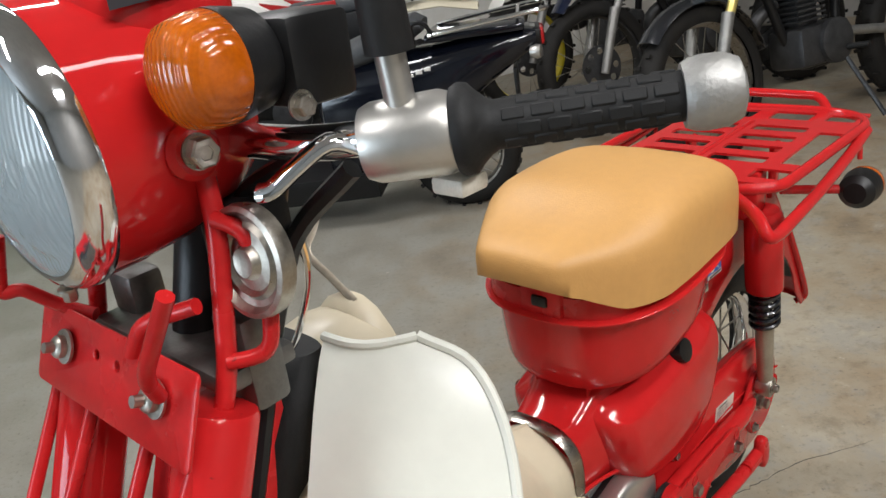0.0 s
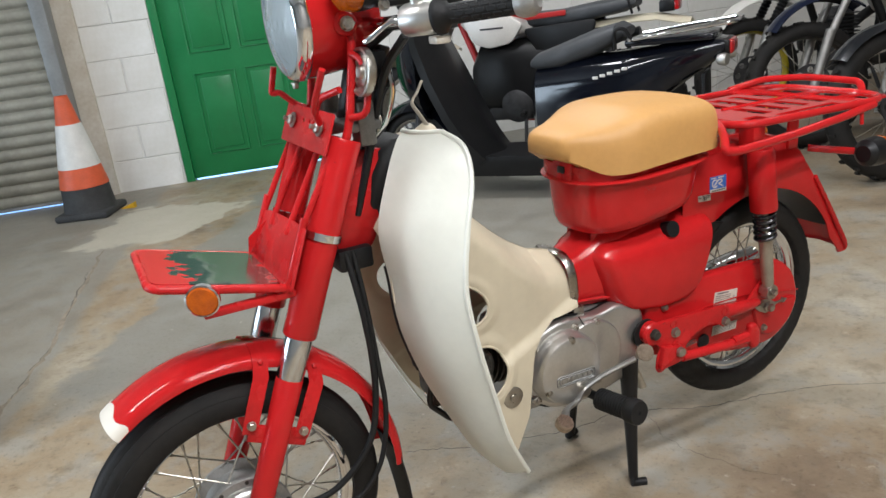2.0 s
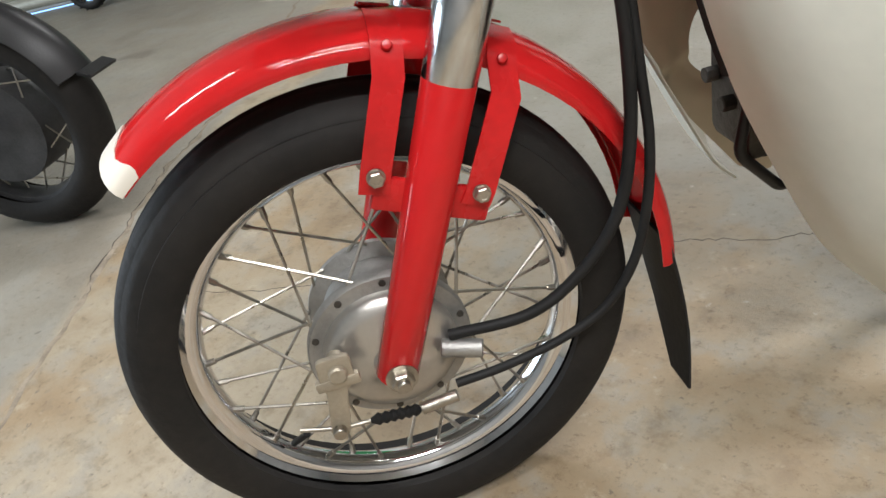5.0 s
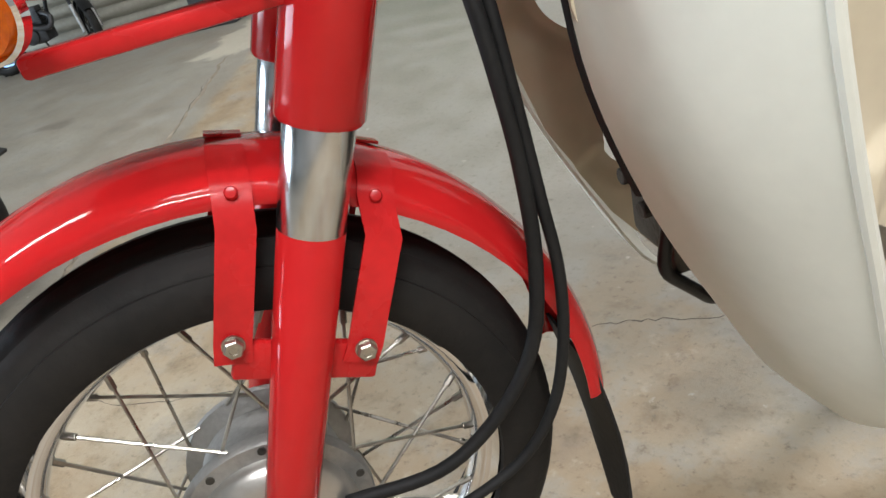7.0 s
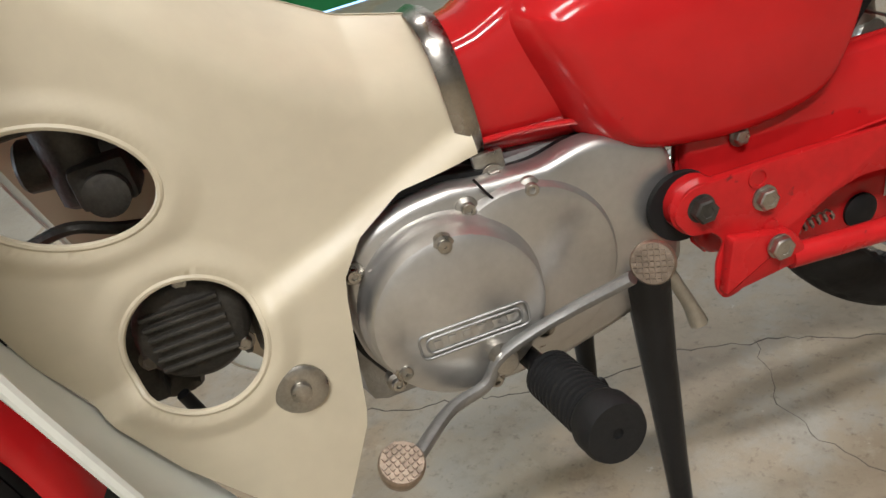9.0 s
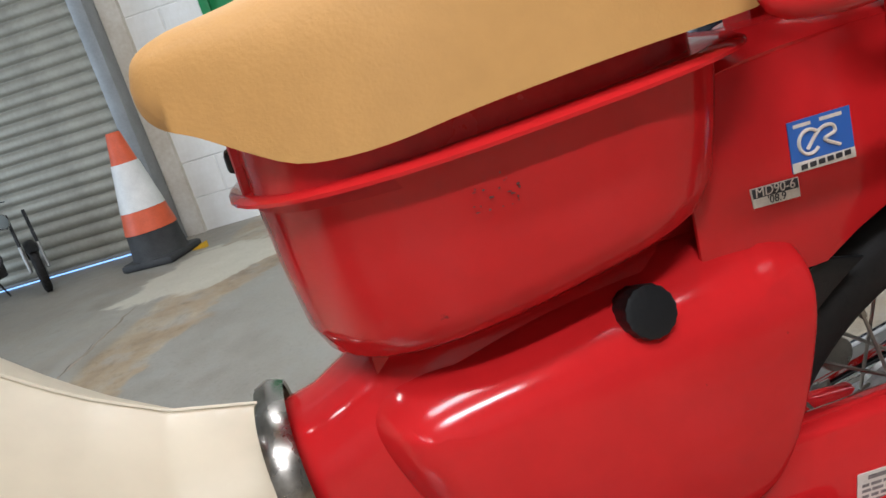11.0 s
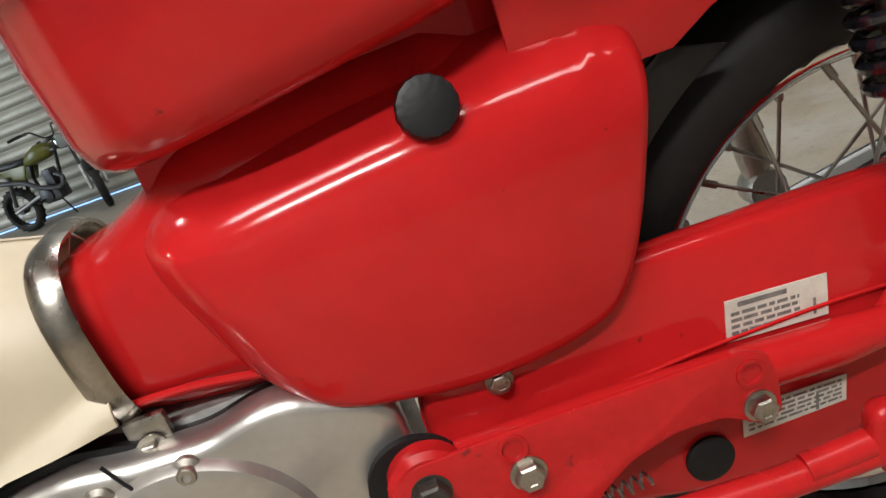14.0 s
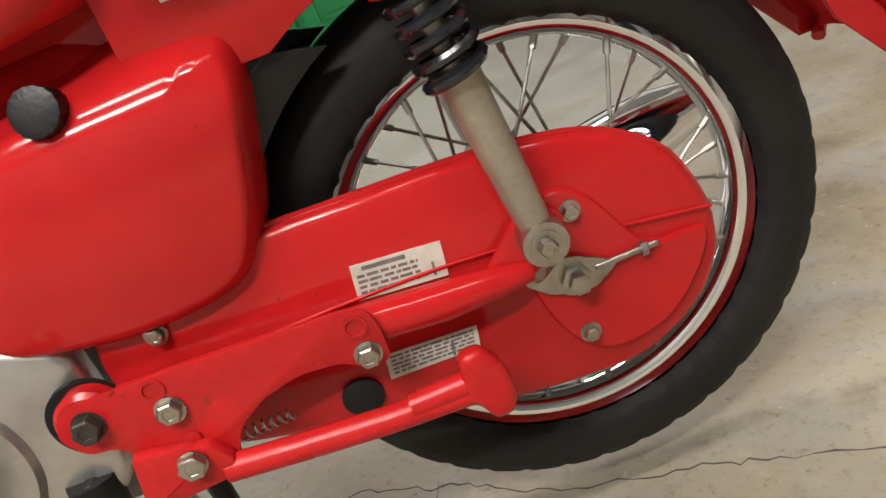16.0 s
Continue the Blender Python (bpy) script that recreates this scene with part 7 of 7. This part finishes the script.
def scooter():
    t = thing("scooter", "glossy black delivery scooter with grey seat and flat rear deck", "scooter", pose(-0.05, 3.26, 0, 0, 0, -2), "parked motorcycles")
    simple_wheel("front_wheel", -1.20, 0.235, 0.042, STEEL, t, drum=0.07)
    simple_wheel("rear_wheel", 0.06, 0.235, 0.050, STEEL, t, drum=0.08)
    part("front_fender", arc_fender(-1.20, 0.235, 0.275, 25, 165, 0.075, 0.05), DARKBODY, t, "glossy black front mudguard", )
    for s in (-1, 1):
        part("fork_leg", tube([(-1.20, s * 0.075, 0.235), (-1.10, s * 0.075, 0.60)], 0.020, 12), DARKMET, t)
    part("front_cowl", body_loft([(-1.25, 0.70, 0.05, 0.05), (-1.22, 0.70, 0.15, 0.12), (-1.14, 0.68, 0.24, 0.17), (-1.08, 0.66, 0.26, 0.19)], p=2.6), DARKBODY, t, "black front cowl")
    rows = []
    for z, x, w in ((0.88, -1.12, 0.12), (0.78, -1.07, 0.19), (0.60, -1.00, 0.22), (0.42, -0.92, 0.22), (0.28, -0.84, 0.20), (0.18, -0.76, 0.17)):
        rows.append([(x + 0.05 * (1 - abs(k)) - 0.02, k * w, z) for k in (-1, -0.85, -0.5, 0, 0.5, 0.85, 1)])
    part("leg_shield", sheet(rows, 0.05), BLACK_PL, t, "satin black leg shield")
    part("floorboard", loft([[(x, y, z) for y, z in ((-w, 0.225), (w, 0.225), (w * 1.0, 0.19), (w * 0.8, 0.115), (-w * 0.8, 0.115), (-w, 0.19))] for x, w in ((-0.90, 0.13), (-0.84, 0.165), (-0.70, 0.17), (-0.45, 0.17), (-0.30, 0.16))]), BLACK_PL, t, "flat black floorboard")
    part("underseat", body_loft([(-0.50, 0.40, 0.19, 0.08), (-0.47, 0.40, 0.24, 0.125), (-0.30, 0.42, 0.25, 0.15), (-0.05, 0.48, 0.20, 0.165), (0.16, 0.59, 0.11, 0.16), (0.36, 0.66, 0.05, 0.14), (0.40, 0.67, 0.03, 0.12)], p=3.4), DARKBODY, t, "glossy black side bodywork")
    part("seat", body_loft([(-0.50, 0.655, 0.02, 0.07), (-0.46, 0.665, 0.04, 0.11), (-0.34, 0.685, 0.055, 0.14), (-0.18, 0.73, 0.06, 0.15), (-0.07, 0.765, 0.045, 0.145), (-0.03, 0.765, 0.02, 0.12)], p=3.0), GREYSEAT, t, "dark grey vinyl seat")
    part("deck", box(-0.02, 0.36, -0.15, 0.15, 0.705, 0.735, bev=0.01), DARKBODY, t, "flat black rear deck")
    b = tube(corners([(0.0, -0.16, 0.735), (0.20, -0.165, 0.755), (0.45, -0.15, 0.775), (0.45, 0.15, 0.775), (0.20, 0.165, 0.755), (0.0, 0.16, 0.735)], 0.04, 4), 0.009, 8)
    tube([(0.34, -0.155, 0.765), (0.34, 0.155, 0.765)], 0.008, 8, bm=b)
    part("rack", b, CHROME, t, "steel rack rail")
    part("grab_loop", tube(corners([(-0.06, -0.155, 0.70), (-0.06, -0.165, 0.79), (-0.01, -0.165, 0.79), (0.02, -0.16, 0.73)], 0.03, 4), 0.009, 8), BLACK_PL, t)
    tl = part("tail_lamp", box(0.36, 0.42, -0.10, 0.10, 0.63, 0.70, bev=0.012), BLACK_PL, t)
    part("lens", box(0.405, 0.432, -0.09, 0.09, 0.635, 0.695, bev=0.012), TAILRED, tl)
    for s in (-1, 1):
        part("turn_signal", lathe([(0, -0.03), (0.022, -0.025), (0.028, 0), (0.024, 0.015), (0, 0.02)], (0.40, s * 0.13, 0.62), (1, s * 0.3, 0), 20), ALU, t)
        part("rear_shock", tube([(0.10, s * 0.11, 0.26), (0.06, s * 0.11, 0.58)], 0.026, 12), DARKMET, t)
    part("engine", box(-0.28, 0.10, -0.11, 0.02, 0.16, 0.32, bev=0.03), DARKMET, t)
    part("silencer", tube([(-0.15, 0.12, 0.18), (0.30, 0.14, 0.26)], 0.05, 16), DARKMET, t)
    part("number_plate_holder", box(0.30, 0.315, -0.09, 0.09, 0.36, 0.56, bev=0.004), BLACK_PL, t)
    part("handlebar", tube(corners([(-1.02, -0.34, 1.0), (-1.08, -0.16, 0.99), (-1.10, 0, 0.95), (-1.08, 0.16, 0.99), (-1.02, 0.34, 1.0)], 0.05, 4), 0.011, 10), DARKMET, t)
    part("handlebar_cowl", body_loft([(-1.18, 0.96, 0.03, 0.06), (-1.14, 0.96, 0.06, 0.11), (-1.06, 0.96, 0.055, 0.12), (-1.02, 0.96, 0.02, 0.08)]), DARKBODY, t)
    for s in (-1, 1):
        part("grip", tube([(-1.06, s * 0.22, 0.995), (-1.02, s * 0.35, 1.0)], 0.018, 12), RUBBER, t)
    # model script on the side, plain bars
    for i in range(5):
        part("letter_bar", box(-0.17 + i * 0.034, -0.145 + i * 0.034, -0.1655, -0.160, 0.575 + i * 0.008, 0.588 + i * 0.008, bev=0.001), WHITEBODY, t)
    return t


scooter()
enduro = trail_bike("white trail motorcycle with red panel, dark seat and rear rack", pose(-1.54, 3.92, 0, 0, 0, -1), WHITEBODY, GREYSEAT, CREAMBODY, STEEL, ALU_D, BLACK_PL, rack=True, frame_m=REDBODY, headlamp=False)
for s in (-1, 1):
    part("tank_shroud", slab(round2([(0.40, 0.90), (0.46, 0.95), (0.66, 0.90), (0.78, 0.82), (0.70, 0.72), (0.56, 0.70), (0.46, 0.74)], 0.03), s * 0.110, s * 0.140, 0.012), WHITEBODY, enduro, "white plastic tank side")
    part("red_stripe", slab(round2([(0.66, 0.905), (0.82, 0.865), (1.02, 0.868), (1.02, 0.840), (0.80, 0.835), (0.68, 0.88)], 0.006), s * 0.112, s * 0.122, 0.003), REDBODY, enduro, "red side stripe")
part("shroud_mark", box(0.52, 0.66, -0.1415, -0.140, 0.805, 0.815), INK, enduro, smooth=False)
part("airbox", body_loft([(0.42, 0.52, 0.10, 0.08), (0.48, 0.52, 0.20, 0.12), (0.80, 0.52, 0.22, 0.13), (1.02, 0.58, 0.14, 0.12), (1.08, 0.60, 0.08, 0.08)], p=3.2), BLACK_PL, enduro, "black airbox and engine casing")
trail_bike("trail motorcycle with yellow rims, black gaiters and white fender", pose(0.32, 4.75, 0, 0, 0, 30), WHITEBODY, BLACK_PL, WHITEBODY, YELLOW, ALU_D, WHITEBODY, headlamp=False, gaiter=True)
trail_bike("dark blue trail motorcycle standing close beside others", pose(0.68, 4.10, 0, -8, 0, 26), NAVY, BLACK_PL, NAVY, DARKMET, ALU_D, NAVY, headlamp=False)
trail_bike("black motorcycle with gold forks and a round head lamp", pose(1.05, 3.40, 0, -9, 0, 32), BLACK_GLOSS, BLACK_PL, BLACK_GLOSS, STEEL, GOLD, BLACK_GLOSS, high=False)
mini = trail_bike("small olive motorcycle parked against the roller shutter", pose(-3.985, 2.443, 0, 0, 0, 208) @ Matrix.Scale(0.50, 4), OLIVE, BLACK_PL, BLACK_PL, BLACK_PL, BLACK_PL, OLIVE, high=False, r=0.30, wb=1.25)
# its front wheel is turned in
for ob in mini.children:
    if ob.name.split(".")[0] in ("front_wheel", "fork_leg", "front_fender"):
        ob.rotation_euler = (0, 0, radians(-48))
near = trail_bike("black motorcycle with dark mudguard, only its wheel in view", pose(-2.76, -0.13, 0, 0, 0, 30), BLACK_GLOSS, BLACK_PL, GREYSEAT, DARKMET, DARKMET, BLACK_PL, high=False, r=0.265, wb=1.36, knobs=False)
part("rear_mudguard", arc_fender(1.36, 0.252, 0.285, 60, 160, 0.06, 0.05), BLACK_PL, near, "dark plastic mudguard")
part("mud_flap", sheet([[(1.36 + 0.27 + 0.03 * t, y, 0.350 - 0.012 * t) for y in (-0.05, 0, 0.05)] for t in (0, 0.3, 0.6, 1.0)], 0.006), BLACK_PL, near)

blocks(wall_door, -0.46, 6.6, -0.012, 2.25, [(DOOR_X0 - 0.06, DOOR_X1 + 0.06, DOOR_H + 0.05)])
